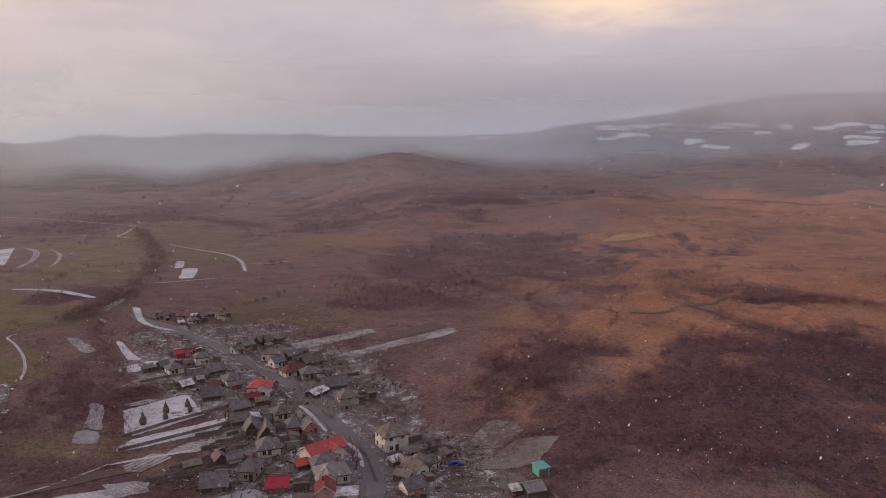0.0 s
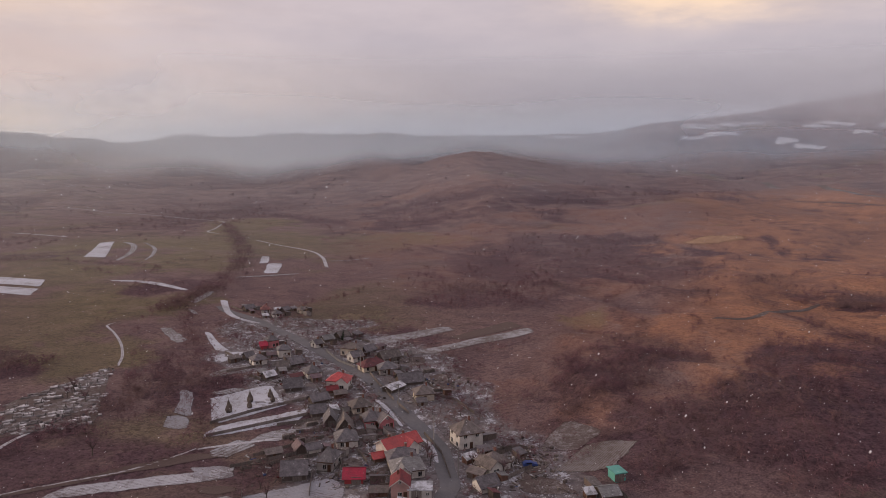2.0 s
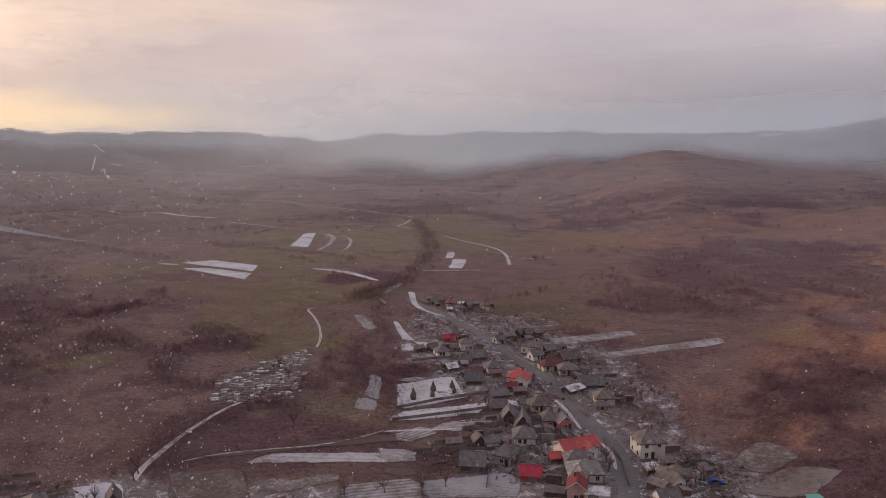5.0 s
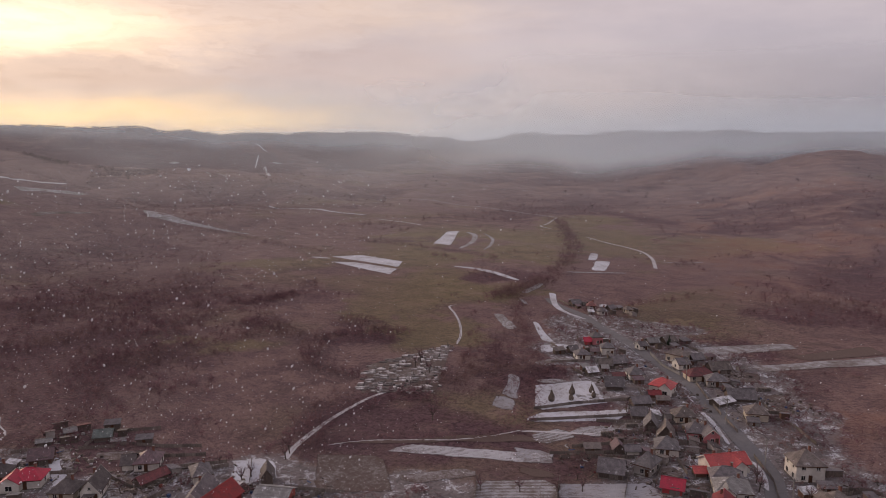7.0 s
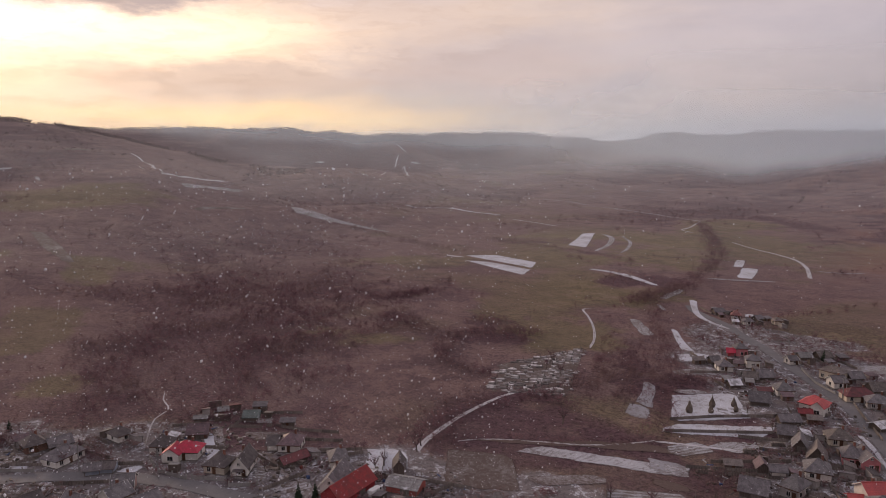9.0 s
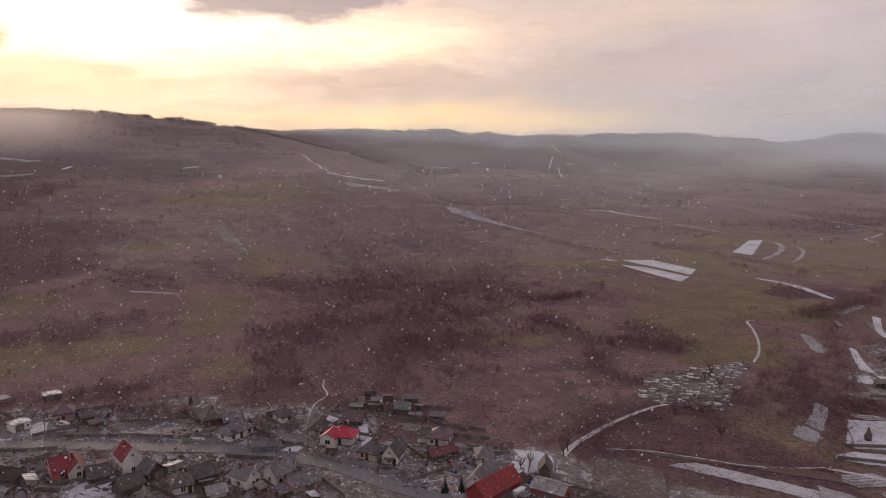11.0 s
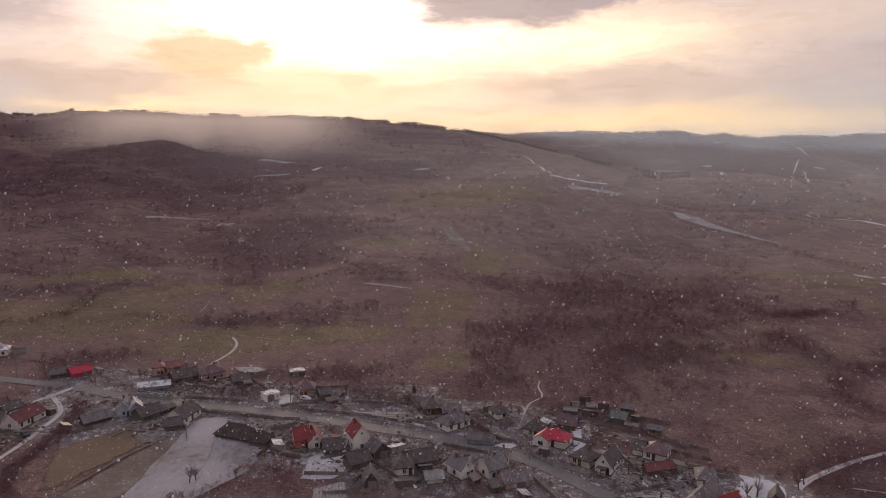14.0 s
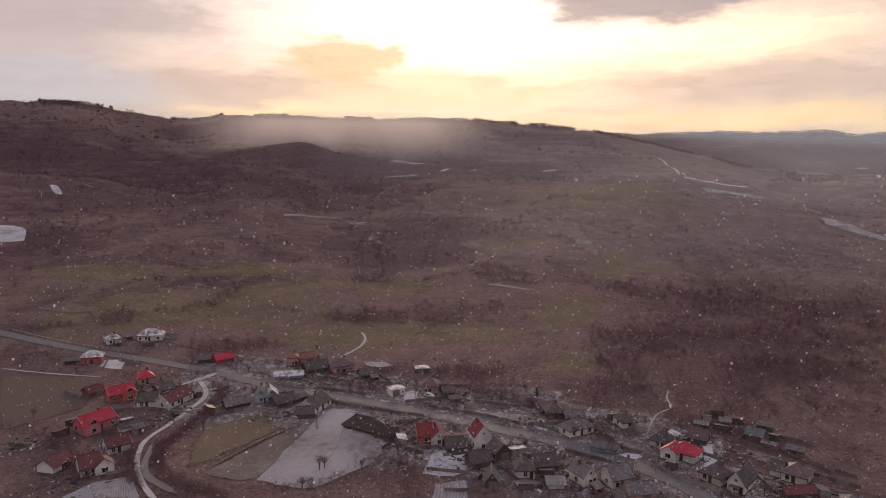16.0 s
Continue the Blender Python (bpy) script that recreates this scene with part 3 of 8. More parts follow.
def make_ground():
    rows, columns = HEIGHTS.shape
    verts = np.stack([GRID_X, GRID_Y, HEIGHTS], -1).reshape(-1, 3)
    faces = cells(rows, columns)
    seam = np.arange(columns - 1)
    last = (rows - 1) * columns
    faces = np.concatenate([faces, np.stack([last + seam, seam, seam + 1, last + seam + 1], 1)])
    ob = mesh_object("ground", verts, faces, ground_paint, True)
    data = bpy.data.meshes.new("hub")
    kinds = ob.data.attributes.new("cover", "FLOAT_COLOR", "POINT")
    values = np.ones((len(verts), 4), np.float32)
    values[:, 0], values[:, 1], values[:, 2] = cover(verts[:, 0], verts[:, 1])
    kinds.data.foreach_set("color", values.ravel())
    among = ob.data.attributes.new("yards", "FLOAT", "POINT")
    among.data.foreach_set("value", village(verts[:, 0], verts[:, 1]).astype(np.float32))
    # close the middle, under the hovering eye
    bm = bmesh.new()
    ring = [bm.verts.new((float(v[0]), float(v[1]), float(v[2]))) for v in verts.reshape(rows, columns, 3)[:, 0]]
    bm.faces.new(ring)
    bm.to_mesh(data)
    bm.free()
    data.materials.append(ground_paint)
    hub = new("ground_middle", data)
    hub.parent = ob
    tagged(ob, "brown winter hillsides and valley floor with dry grass", "ground", kind="structure")


make_ground()


# open ground kept free of trees: fields and yards, each a line with a half width
CLEAR = []


def keep_clear(*line):
    CLEAR.append(line)


def ribbon(name, points, widths, material, label, category, lift=0.05, step=4.0, ragged=0.0, across=3, kind="structure", seed=0, fall=0.0003):
    """A strip of ground cover along a line: a road, a track or a field, laid on the land."""
    points = np.array(points, float)
    if np.hypot(*points[0]) > 330:
        for p, q in zip(points[:-1], points[1:]):
            keep_clear(*p, *q, max(np.atleast_1d(widths)) / 2 + 1.5)
    if len(points) > 2:
        fine = np.linspace(0, len(points) - 1, 12 * len(points))
        k = np.clip(np.floor(fine).astype(int), 0, len(points) - 2)
        padded = np.vstack([2 * points[0] - points[1], points, 2 * points[-1] - points[-2]])
        f = (fine - k)[:, None]
        p0, p1, p2, p3 = (padded[k + m] for m in range(4))
        points = 0.5 * (2 * p1 + (p2 - p0) * f + (2 * p0 - 5 * p1 + 4 * p2 - p3) * f ** 2 + (3 * p1 - p0 - 3 * p2 + p3) * f ** 3)
    run = np.concatenate([[0], np.cumsum(np.hypot(*np.diff(points, axis=0).T))])
    count = max(2, int(run[-1] / step) + 1)
    s = np.linspace(0, run[-1], count)
    line = np.stack([np.interp(s, run, points[:, 0]), np.interp(s, run, points[:, 1])], 1)
    way = np.gradient(line, axis=0)
    way /= np.linalg.norm(way, axis=1)[:, None] + 1e-9
    side = np.stack([-way[:, 1], way[:, 0]], 1)
    widths = np.atleast_1d(np.array(widths, float))
    w = np.interp(s / run[-1], np.linspace(0, 1, len(widths)), widths) / 2
    u = np.linspace(-1, 1, across)
    edge = w[:, None] * u[None, :]
    if ragged:
        edge = edge + np.abs(u)[None, :] ** 3 * np.sign(u)[None, :] * ragged * waves(s[:, None] + 0 * edge, u[None, :] * 50 + seed * 31 + 0 * edge, ragged * 4 + 1.0, 5 + seed, 3)
    x, y = line[:, :1] + side[:, :1] * edge, line[:, 1:] + side[:, 1:] * edge
    z = height(x, y) + lift + fall * np.hypot(x, y)
    top = np.stack([x, y, z], -1).reshape(-1, 3)
    faces = cells(count, across)
    ob = mesh_object(name, top, faces, material, True)
    uv = ob.data.attributes.new("along", "FLOAT_VECTOR", "POINT")
    uv.data.foreach_set("vector", np.stack([np.broadcast_to(s[:, None], x.shape), edge, 0 * x], -1).astype(np.float32).ravel())
    rim = ob.data.attributes.new("rim", "FLOAT", "POINT")
    ends = np.minimum(s, run[-1] - s)[:, None] * np.ones_like(edge)
    inside = np.minimum(w[:, None] - np.abs(edge), ends) * 2 / np.minimum(2, 0.45 * w[:, None])
    rim.data.foreach_set("value", inside.astype(np.float32).ravel())
    tagged(ob, label, category, kind=kind)
    return ob


def strip_material(name, bare, covered, amount, furrow=0.0, grain=1.0, roughness=0.9, relief=0.4, pools=0.05, fray=1.1):
    """Soil or tarmac under broken snow, with furrows across or along it."""
    material, n, b = shader(name, roughness, 0.0, 0.25)
    at = n.add("ShaderNodeTexCoord").outputs["Object"]
    along = n.add("ShaderNodeAttribute")
    along.attribute_name = "along"
    s, w, _ = n.split(along.outputs["Vector"])
    large, middle, small = n.noise(at, pools, 5.0, 0.65), n.noise(at, 0.35 * grain, 5.0, 0.7), n.noise(at, 2.5 * grain, 5.0, 0.75)
    level = n.math("ADD", n.math("MULTIPLY", large, 0.35), n.math("ADD", n.math("MULTIPLY", middle, 0.35), n.math("MULTIPLY", small, 0.5)))
    if furrow:
        wave = n.math("SINE", n.math("MULTIPLY", n.math("ADD", w, n.math("MULTIPLY", large, 1.5)), 6.283 / furrow))
        level = n.math("ADD", level, n.math("MULTIPLY", wave, 0.032))
    c = n.mix(n.ramp(small, 0.3, 0.7), bare, tuple(v * 0.6 for v in bare))
    c = n.mix(n.ramp(level, 0.80 - 0.5 * amount, 0.98 - 0.5 * amount), c, n.mix(n.ramp(middle, 0.3, 0.7), covered, tuple(v * 0.8 for v in covered)))
    n.put(b.inputs["Base Color"], c)
    n.put(b.inputs["Normal"], n.bump(level, relief, 0.3))
    if fray:
        rim = n.add("ShaderNodeAttribute")
        rim.attribute_name = "rim"
        ragged = n.math("ADD", n.math("MULTIPLY", n.noise(at, 0.22, 5.0, 0.7), 0.6), n.math("MULTIPLY", small, 0.4))
        n.put(b.inputs["Alpha"], n.ramp(n.math("SUBTRACT", n.math("DIVIDE", rim.outputs["Fac"], fray), n.math("MULTIPLY", n.math("SUBTRACT", ragged, 0.38), 4.0)), 0.0, 0.35))
    return material


SNOW = strip_material("lying_snow", (0.22, 0.19, 0.18), (0.61, 0.635, 0.71), 0.67, grain=1.6)
FURROWS = strip_material("snow_dusted_furrows", (0.15, 0.12, 0.115), (0.37, 0.375, 0.415), 0.64, 0.9, grain=1.6)
DUSTED = strip_material("snow_dusted_field", (0.16, 0.13, 0.12), (0.45, 0.46, 0.50), 0.56, 1.8)
PATCHY = strip_material("patchy_snow_soil", (0.125, 0.092, 0.083), (0.43, 0.42, 0.445), 0.44, grain=1.7)
FURROWED = strip_material("snowy_furrows", (0.15, 0.12, 0.115), (0.52, 0.53, 0.58), 0.62, 1.1, grain=1.6)
STUBBLED = strip_material("stubble_under_snow", (0.15, 0.118, 0.105), (0.29, 0.27, 0.272), 0.50, 0.8, grain=1.8)
SOIL = strip_material("bare_soil", (0.14, 0.100, 0.090), (0.30, 0.28, 0.28), 0.10, 1.6)
MEADOW = strip_material("olive_meadow", (0.150, 0.113, 0.082), (0.205, 0.150, 0.108), 0.5, grain=1.6, fray=5.0)
STUBBLE = strip_material("golden_stubble", (0.30, 0.17, 0.10), (0.52, 0.34, 0.20), 0.55, 2.5, grain=1.2, fray=6.0)
ASPHALT = strip_material("grey_asphalt", (0.17, 0.165, 0.175), (0.235, 0.23, 0.245), 0.45, roughness=0.75, relief=0.1, fray=0.0)
TRACK = strip_material("snowy_dirt_track", (0.19, 0.16, 0.15), (0.56, 0.56, 0.60), 0.66, 0.9, fray=1.4)
STREAM = strip_material("grey_stream", (0.20, 0.18, 0.165), (0.30, 0.28, 0.27), 0.4, roughness=0.35, relief=0.1)

# ---- snow haze over the hills, painted on tinted see-through sheets ----
def make_haze(away, top, strength, seed, thick, first=0, last=360, fade=0.0, soft=45.0, tint=(0.60, 0.71, 0.80), backlit=False, hang=None):
    material = bpy.data.materials.new("haze_sheet")
    material.use_nodes = True
    n = Tree(material.node_tree)
    at = n.add("ShaderNodeTexCoord").outputs["Object"]
    x, y, z = n.split(at)
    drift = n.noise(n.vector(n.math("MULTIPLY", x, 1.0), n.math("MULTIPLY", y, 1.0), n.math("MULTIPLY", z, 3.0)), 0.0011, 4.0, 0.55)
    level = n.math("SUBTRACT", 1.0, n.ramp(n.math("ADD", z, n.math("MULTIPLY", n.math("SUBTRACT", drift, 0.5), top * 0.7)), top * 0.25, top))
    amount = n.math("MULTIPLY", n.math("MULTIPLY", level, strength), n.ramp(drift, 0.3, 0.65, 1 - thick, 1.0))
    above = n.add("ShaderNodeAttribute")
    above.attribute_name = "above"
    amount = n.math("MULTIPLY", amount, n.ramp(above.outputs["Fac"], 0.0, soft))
    if hang:
        # a shower that hangs from the ridge and thins out downhill
        ragged = n.math("ADD", z, n.math("MULTIPLY", n.math("SUBTRACT", n.noise(at, 0.006, 5.0, 0.6), 0.5), 60.0))
        amount = n.math("MULTIPLY", n.math("MULTIPLY", strength, n.ramp(ragged, hang[0], hang[1])), n.ramp(z, hang[2], top, 1.0, 0.0))
    if fade:
        bearing = n.math("DEGREES", n.math("ARCTAN2", n.math("MULTIPLY", x, -1.0), y))
        bearing = n.math("ADD", bearing, n.math("MULTIPLY", n.math("SUBTRACT", drift, 0.5), fade * 1.5))
        amount = n.math("MULTIPLY", amount, n.math("MULTIPLY", n.ramp(bearing, first + fade * 0.3, first + fade), n.ramp(bearing, last - fade, last - fade * 0.3, 1.0, 0.0)))
    # sheets stand in for drifting flakes: normals turned to take sky light from either side
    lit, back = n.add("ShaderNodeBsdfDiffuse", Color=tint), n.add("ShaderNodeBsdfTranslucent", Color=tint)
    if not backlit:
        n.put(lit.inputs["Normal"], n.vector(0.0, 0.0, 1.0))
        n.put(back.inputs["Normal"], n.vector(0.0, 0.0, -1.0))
    both = n.add("ShaderNodeAddShader")
    n.put(both.inputs[0], lit.outputs[0])
    n.put(both.inputs[1], back.outputs[0])
    clear = n.add("ShaderNodeBsdfTransparent")
    cut = n.add("ShaderNodeMixShader", Fac=amount)
    n.put(cut.inputs[1], clear.outputs[0])
    n.put(cut.inputs[2], both.outputs[0])
    n.add("ShaderNodeOutputMaterial", Surface=cut.outputs[0])
    turn = np.radians(np.arange(first + 90, last + 91, 2.0))
    r = away * (1 + 0.06 * np.sin(3 * turn + seed) + 0.03 * np.sin(7 * turn + 2 * seed))
    x, y = np.cos(turn) * r, np.sin(turn) * r
    foot = height(x, y)
    rows = np.linspace(0, 1, 9) ** 1.5
    z = foot[:, None] - 4 + (np.maximum(top * 1.3 - foot, 80) + 4)[:, None] * rows
    verts = np.stack([np.broadcast_to(x[:, None], z.shape), np.broadcast_to(y[:, None], z.shape), z], -1)
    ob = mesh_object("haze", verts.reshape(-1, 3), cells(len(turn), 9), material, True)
    ob.data.attributes.new("above", "FLOAT", "POINT").data.foreach_set("value", (z - foot[:, None]).astype(np.float32).ravel())
    tagged(ob, "tinted see-through sheets standing in for haze over the hills", "haze", kind="stuff")


# nearest sheet lifts the darks; farther ones carry the air's blue in their tint
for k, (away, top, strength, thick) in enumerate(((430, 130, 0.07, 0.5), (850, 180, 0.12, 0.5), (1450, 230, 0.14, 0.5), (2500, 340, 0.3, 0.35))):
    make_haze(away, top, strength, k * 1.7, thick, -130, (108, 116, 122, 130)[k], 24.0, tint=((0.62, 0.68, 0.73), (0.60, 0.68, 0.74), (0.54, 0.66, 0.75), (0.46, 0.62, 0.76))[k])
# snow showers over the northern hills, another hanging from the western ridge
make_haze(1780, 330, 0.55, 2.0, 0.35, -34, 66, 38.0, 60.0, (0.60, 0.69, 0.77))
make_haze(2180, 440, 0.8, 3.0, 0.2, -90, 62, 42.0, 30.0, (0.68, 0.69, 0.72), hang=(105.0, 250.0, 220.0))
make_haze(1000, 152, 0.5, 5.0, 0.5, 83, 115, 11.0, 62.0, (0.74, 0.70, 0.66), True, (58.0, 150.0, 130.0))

def patch(name, corners, material, label, category="field", lift=0.05, ragged=0.8, seed=0):
    """A field or yard between four corners, laid on the land, its edge a little uneven."""
    c = np.array(corners, float)
    long_side = max(np.linalg.norm(c[1] - c[0]), np.linalg.norm(c[2] - c[3]))
    deep_side = max(np.linalg.norm(c[2] - c[1]), np.linalg.norm(c[3] - c[0]))
    nu, nv = int(np.clip(long_side / 3, 3, 60)), int(np.clip(deep_side / 3, 3, 60))
    u, v = np.meshgrid(np.linspace(0, 1, nu), np.linspace(0, 1, nv), indexing="ij")
    u, v = u[..., None], v[..., None]
    p = (c[0] * (1 - u) + c[1] * u) * (1 - v) + (c[3] * (1 - u) + c[2] * u) * v
    rim = np.maximum(np.abs(2 * u - 1), np.abs(2 * v - 1)) ** 6
    p = p + rim * ragged * np.stack([waves(p[..., 0], p[..., 1], 9, 31 + seed, 3), waves(p[..., 0], p[..., 1], 9, 41 + seed, 3)], -1)
    x, y = p[..., 0], p[..., 1]
    z = height(x, y) + lift + 0.0003 * np.hypot(x, y)
    ob = mesh_object(name, np.stack([x, y, z], -1).reshape(-1, 3), cells(nu, nv), material, True)
    at = ob.data.attributes.new("along", "FLOAT_VECTOR", "POINT")
    at.data.foreach_set("vector", np.concatenate([u * long_side, v * deep_side, 0 * u], -1).astype(np.float32).ravel())
    inside = np.minimum(np.minimum(u, 1 - u) * long_side, np.minimum(v, 1 - v) * deep_side)
    inside = inside * 2 / min(2, 0.2 * min(long_side, deep_side))
    ob.data.attributes.new("rim", "FLOAT", "POINT").data.foreach_set("value", inside.astype(np.float32).ravel())
    return tagged(ob, label, category, kind="structure")


# ---- roads, tracks and fields ----
ribbon("road", ROAD, [5.4], ASPHALT, "grey asphalt village road with snowy verges", "road", 0.08, 2.5, across=5)
ribbon("verge", [(-139.2, 272.1), (-128.8, 264.1), (-121.5, 258.5)], [0.6, 1.0, 0.5], DUSTED, "strip of snow along the road", "snow", 0.12, 2.0, 0.5, seed=3)
ribbon("verge", [(-107.4, 246.9), (-103.3, 242.2), (-98.9, 236.6)], [0.6, 1.2, 0.6], SNOW, "strip of snow along the road", "snow", 0.12, 2.0, 0.5, seed=4)
ribbon("verge", [(-94.2, 230.8), (-88.3, 224.7), (-81.1, 215.6), (-75.5, 207.9)], [1.6, 2.0, 1.4, 1.2], SNOW, "strip of snow along the road", "snow", 0.12, 2.0, 0.5, seed=5)
ribbon("verge", [(-66.3, 200.9), (-62.7, 196.7), (-59.7, 191.6), (-56.6, 184.5)], [1.2, 1.6, 1.6, 1.2], SNOW, "strip of snow along the road", "snow", 0.12, 2.0, 0.5, seed=6)
ribbon("verge", [(-163.6, 298.7), (-154.0, 290.9), (-144.1, 281.7)], [0.5, 0.8, 0.5], DUSTED, "strip of snow along the road", "snow", 0.12, 2.0, 0.5, seed=7)
ribbon("verge", [(-330.9, -232.7), (-318.9, -197.6), (-310.1, -167.4)], [0.6, 1.0, 0.5], DUSTED, "strip of snow along the road", "snow", 0.12, 2.0, 0.6, seed=8)
ribbon("verge", [(-277.9, -91.2), (-266.2, -67.6), (-257.7, -48.5)], [0.6, 1.0, 0.5], DUSTED, "strip of snow along the road", "snow", 0.12, 2.0, 0.6, seed=9)
ribbon("verge", [(-230.1, 6.5), (-224.0, 16.3), (-218.4, 24.7)], [0.6, 1.0, 0.5], DUSTED, "strip of snow along the road", "snow", 0.12, 2.0, 0.6, seed=10)
patch("yard", [(-154.3, 216.8), (-140.5, 238.8), (-121.9, 217.8), (-137.5, 194.3)], SNOW, "snow-covered yard with haystacks", "yard", seed=1)
patch("field", [(-133.8, 183.1), (-108.3, 207.4), (-113.6, 217.8), (-137.9, 193.3)], SNOW, "long snow-covered garden strip", "field", seed=2, lift=0.05)
patch("field", [(-118.3, 186.0), (-106.9, 189.8), (-103.2, 203.6), (-118.5, 195.0)], DUSTED, "narrow snow-dusted garden strip", "field", seed=3, lift=0.05)
patch("field", [(-171.5, 243.5), (-163.3, 260.5), (-155.8, 251.5), (-167.0, 236.0)], DUSTED, "snow-dusted garden plot", "field", seed=4)
patch("field", [(-156.8, 222.5), (-149.9, 232.8), (-145.2, 229.4), (-153.4, 217.9)], DUSTED, "snow-dusted garden plot", "field", seed=5)
patch("field", [(-185.5, 268.5), (-173.2, 274.7), (-167.5, 267.7), (-179.7, 259.1)], DUSTED, "snow-dusted garden plot", "field", seed=6)
patch("field", [(-169.2, 222.2), (-164.5, 223.9), (-148.8, 200.6), (-154.9, 198.2)], FURROWS, "snow-dusted vegetable plot", "field", seed=7)
patch("field", [(-158.3, 197.0), (-150.3, 202.1), (-142.1, 189.5), (-150.8, 185.9)], FURROWS, "snow-dusted vegetable plot", "field", seed=8)
patch("field", [(-151.7, 136.1), (-109.6, 163.8), (-113.3, 170.8), (-151.1, 144.8)], FURROWED, "long ploughed strip under thin snow", "field", seed=9, lift=0.05)
patch("field", [(-170.9, 127.5), (-154.6, 142.0), (-117.4, 177.9), (-130.2, 174.6)], SOIL, "bare brown field strip", "field", seed=10)
patch("field", [(-131.8, 307.7), (-100.8, 346.4), (-93.3, 337.3), (-122.1, 296.5)], DUSTED, "snow-dusted field strip", "field", seed=11)
patch("field", [(-101.5, 293.6), (-59.3, 351.0), (-53.5, 337.8), (-92.9, 290.3)], DUSTED, "snow-dusted field strip", "field", seed=12)
patch("field", [(-92.5, 321.2), (-72.4, 364.8), (-61.8, 351.2), (-85.4, 317.4)], SOIL, "bare brown field strip", "field", seed=13)
patch("field", [(-30.2, 200.1), (-25.5, 223.1), (-11.8, 212.7), (-19.3, 196.1)], PATCHY, "stony plot with patches of snow", "field", seed=14)
patch("field", [(-25.3, 183.9), (-15.7, 205.0), (-1.8, 206.0), (-9.1, 187.0)], STUBBLED, "stony plot with thin snow", "field", seed=15)
patch("yard", [(-33.4, 178.9), (-23.3, 183.3), (-14.9, 174.4), (-28.8, 169.9)], PATCHY, "muddy yard with patches of snow", "yard", seed=16)
patch("field", [(-165.5, 122.2), (-149.7, 135.1), (-130.6, 121.4), (-146.5, 105.7)], PATCHY, "rough ground with broken snow", "field", seed=17)
patch("field", [(-120.0, 141.7), (-103.0, 157.4), (-92.7, 143.3), (-110.2, 127.5)], DUSTED, "snow-dusted ploughed plot", "field", seed=18)
patch("field", [(-102.1, 155.6), (-80.5, 172.9), (-75.6, 161.2), (-95.5, 144.8)], FURROWS, "snow-covered garden plot", "field", seed=19)
patch("field", [(-137.8, 128.3), (-125.1, 147.6), (-121.2, 143.4), (-131.1, 126.2)], PATCHY, "rough ground with broken snow", "field", seed=20)
patch("field", [(-472, 374), (-460, 398), (-409, 397), (-390, 374)], SNOW, "snow-covered field on the slope", "field", seed=21)
patch("field", [(-451, 357), (-433, 368), (-386, 369), (-372, 347)], SNOW, "snow-covered field on the slope", "field", seed=22)
patch("field", [(-522, 574), (-515, 587), (-445, 495), (-466, 492)], SNOW, "snow-covered field in the valley", "field", seed=23)
ribbon("field", [(-502, 586), (-477, 568), (-445, 525), (-424, 483)], [6, 7, 6, 4], DUSTED, "curved snowy field edge", "field")
ribbon("field", [(-482, 589), (-446, 558), (-417, 518), (-404, 493)], [3, 4, 4, 3], DUSTED, "curved snowy field edge", "field")
ribbon("field", [(-363, 407), (-333, 408), (-290, 392)], [5, 8, 4], SNOW, "strip of snow along a field edge", "field")
patch("field", [(-322, 537), (-316, 543), (-296, 506), (-302, 500)], SNOW, "small snow-covered plot", "field", seed=24)
patch("field", [(-296, 503), (-285, 510), (-265, 466), (-275, 460)], SNOW, "small snow-covered plot", "field", seed=25)
ribbon("field", [(-287, 443), (-269, 454), (-250, 471)], [4, 5, 3], DUSTED, "snowy field edge", "field")
patch("field", [(-241.2, 301.5), (-237.7, 305.8), (-212.5, 286.0), (-211.7, 276.6)], DUSTED, "snow-dusted field", "field", seed=26)
ribbon("track", [(-269.8, 304.8), (-269.9, 297.6), (-255.2, 286.0), (-238.5, 271.1), (-223.7, 254.5), (-215.2, 241.6)], [1.5], TRACK, "snowy footpath up to the graveyard", "track")
ribbon("track", [(-213.0, 301.8), (-196.9, 284.3), (-184.6, 272.9)], [3, 4, 6], SNOW, "snowy lane beside the stream", "track")
patch("yard", [(-185.4, 265.0), (-177.3, 277.7), (-170.1, 269.1), (-176.3, 253.5)], SNOW, "snow-covered yard", "yard", seed=27)
ribbon("track", [(-168.6, 112.9), (-173.8, 120.1), (-178.1, 128.6), (-183.1, 140.5), (-187.0, 153.6), (-189.9, 166.8), (-189.5, 175.6)], [2.7, 2.4, 2.1, 1.8], TRACK, "snowy dirt track to the graveyard", "track")
ribbon("track", [(-156.7, 104.8), (-149.5, 101.0)], [1.8, 1.8], TRACK, "snowy dirt track between gardens", "track")
ribbon("track", [(-168.3, 127.6), (-162.5, 137.4), (-152.5, 147.3), (-141.9, 156.7), (-135.0, 167.7), (-130.5, 178.1)], [1.0], TRACK, "snowy footpath along the gardens", "track")
ribbon("snow", [(-249, 371), (-228.1, 343.5), (-213.4, 330.9), (-195.9, 323.0)], [5, 4, 3], SNOW, "snow on the bend of the road", "snow", lift=0.12)
ribbon("stream", [(-263, 359), (-268, 379), (-273, 395)], [6, 8, 4], DUSTED, "frozen stream bed", "stream")
ribbon("stream", [(-255.1, 345.5), (-240.6, 332.4)], [3, 3], DUSTED, "frozen stream bed", "stream")
ribbon("track", [(-386, 635), (-351, 613), (-299, 582), (-271, 550), (-243, 501)], [1.5, 2.1, 3.0, 3.6, 3.6], TRACK, "snowy valley track", "track")
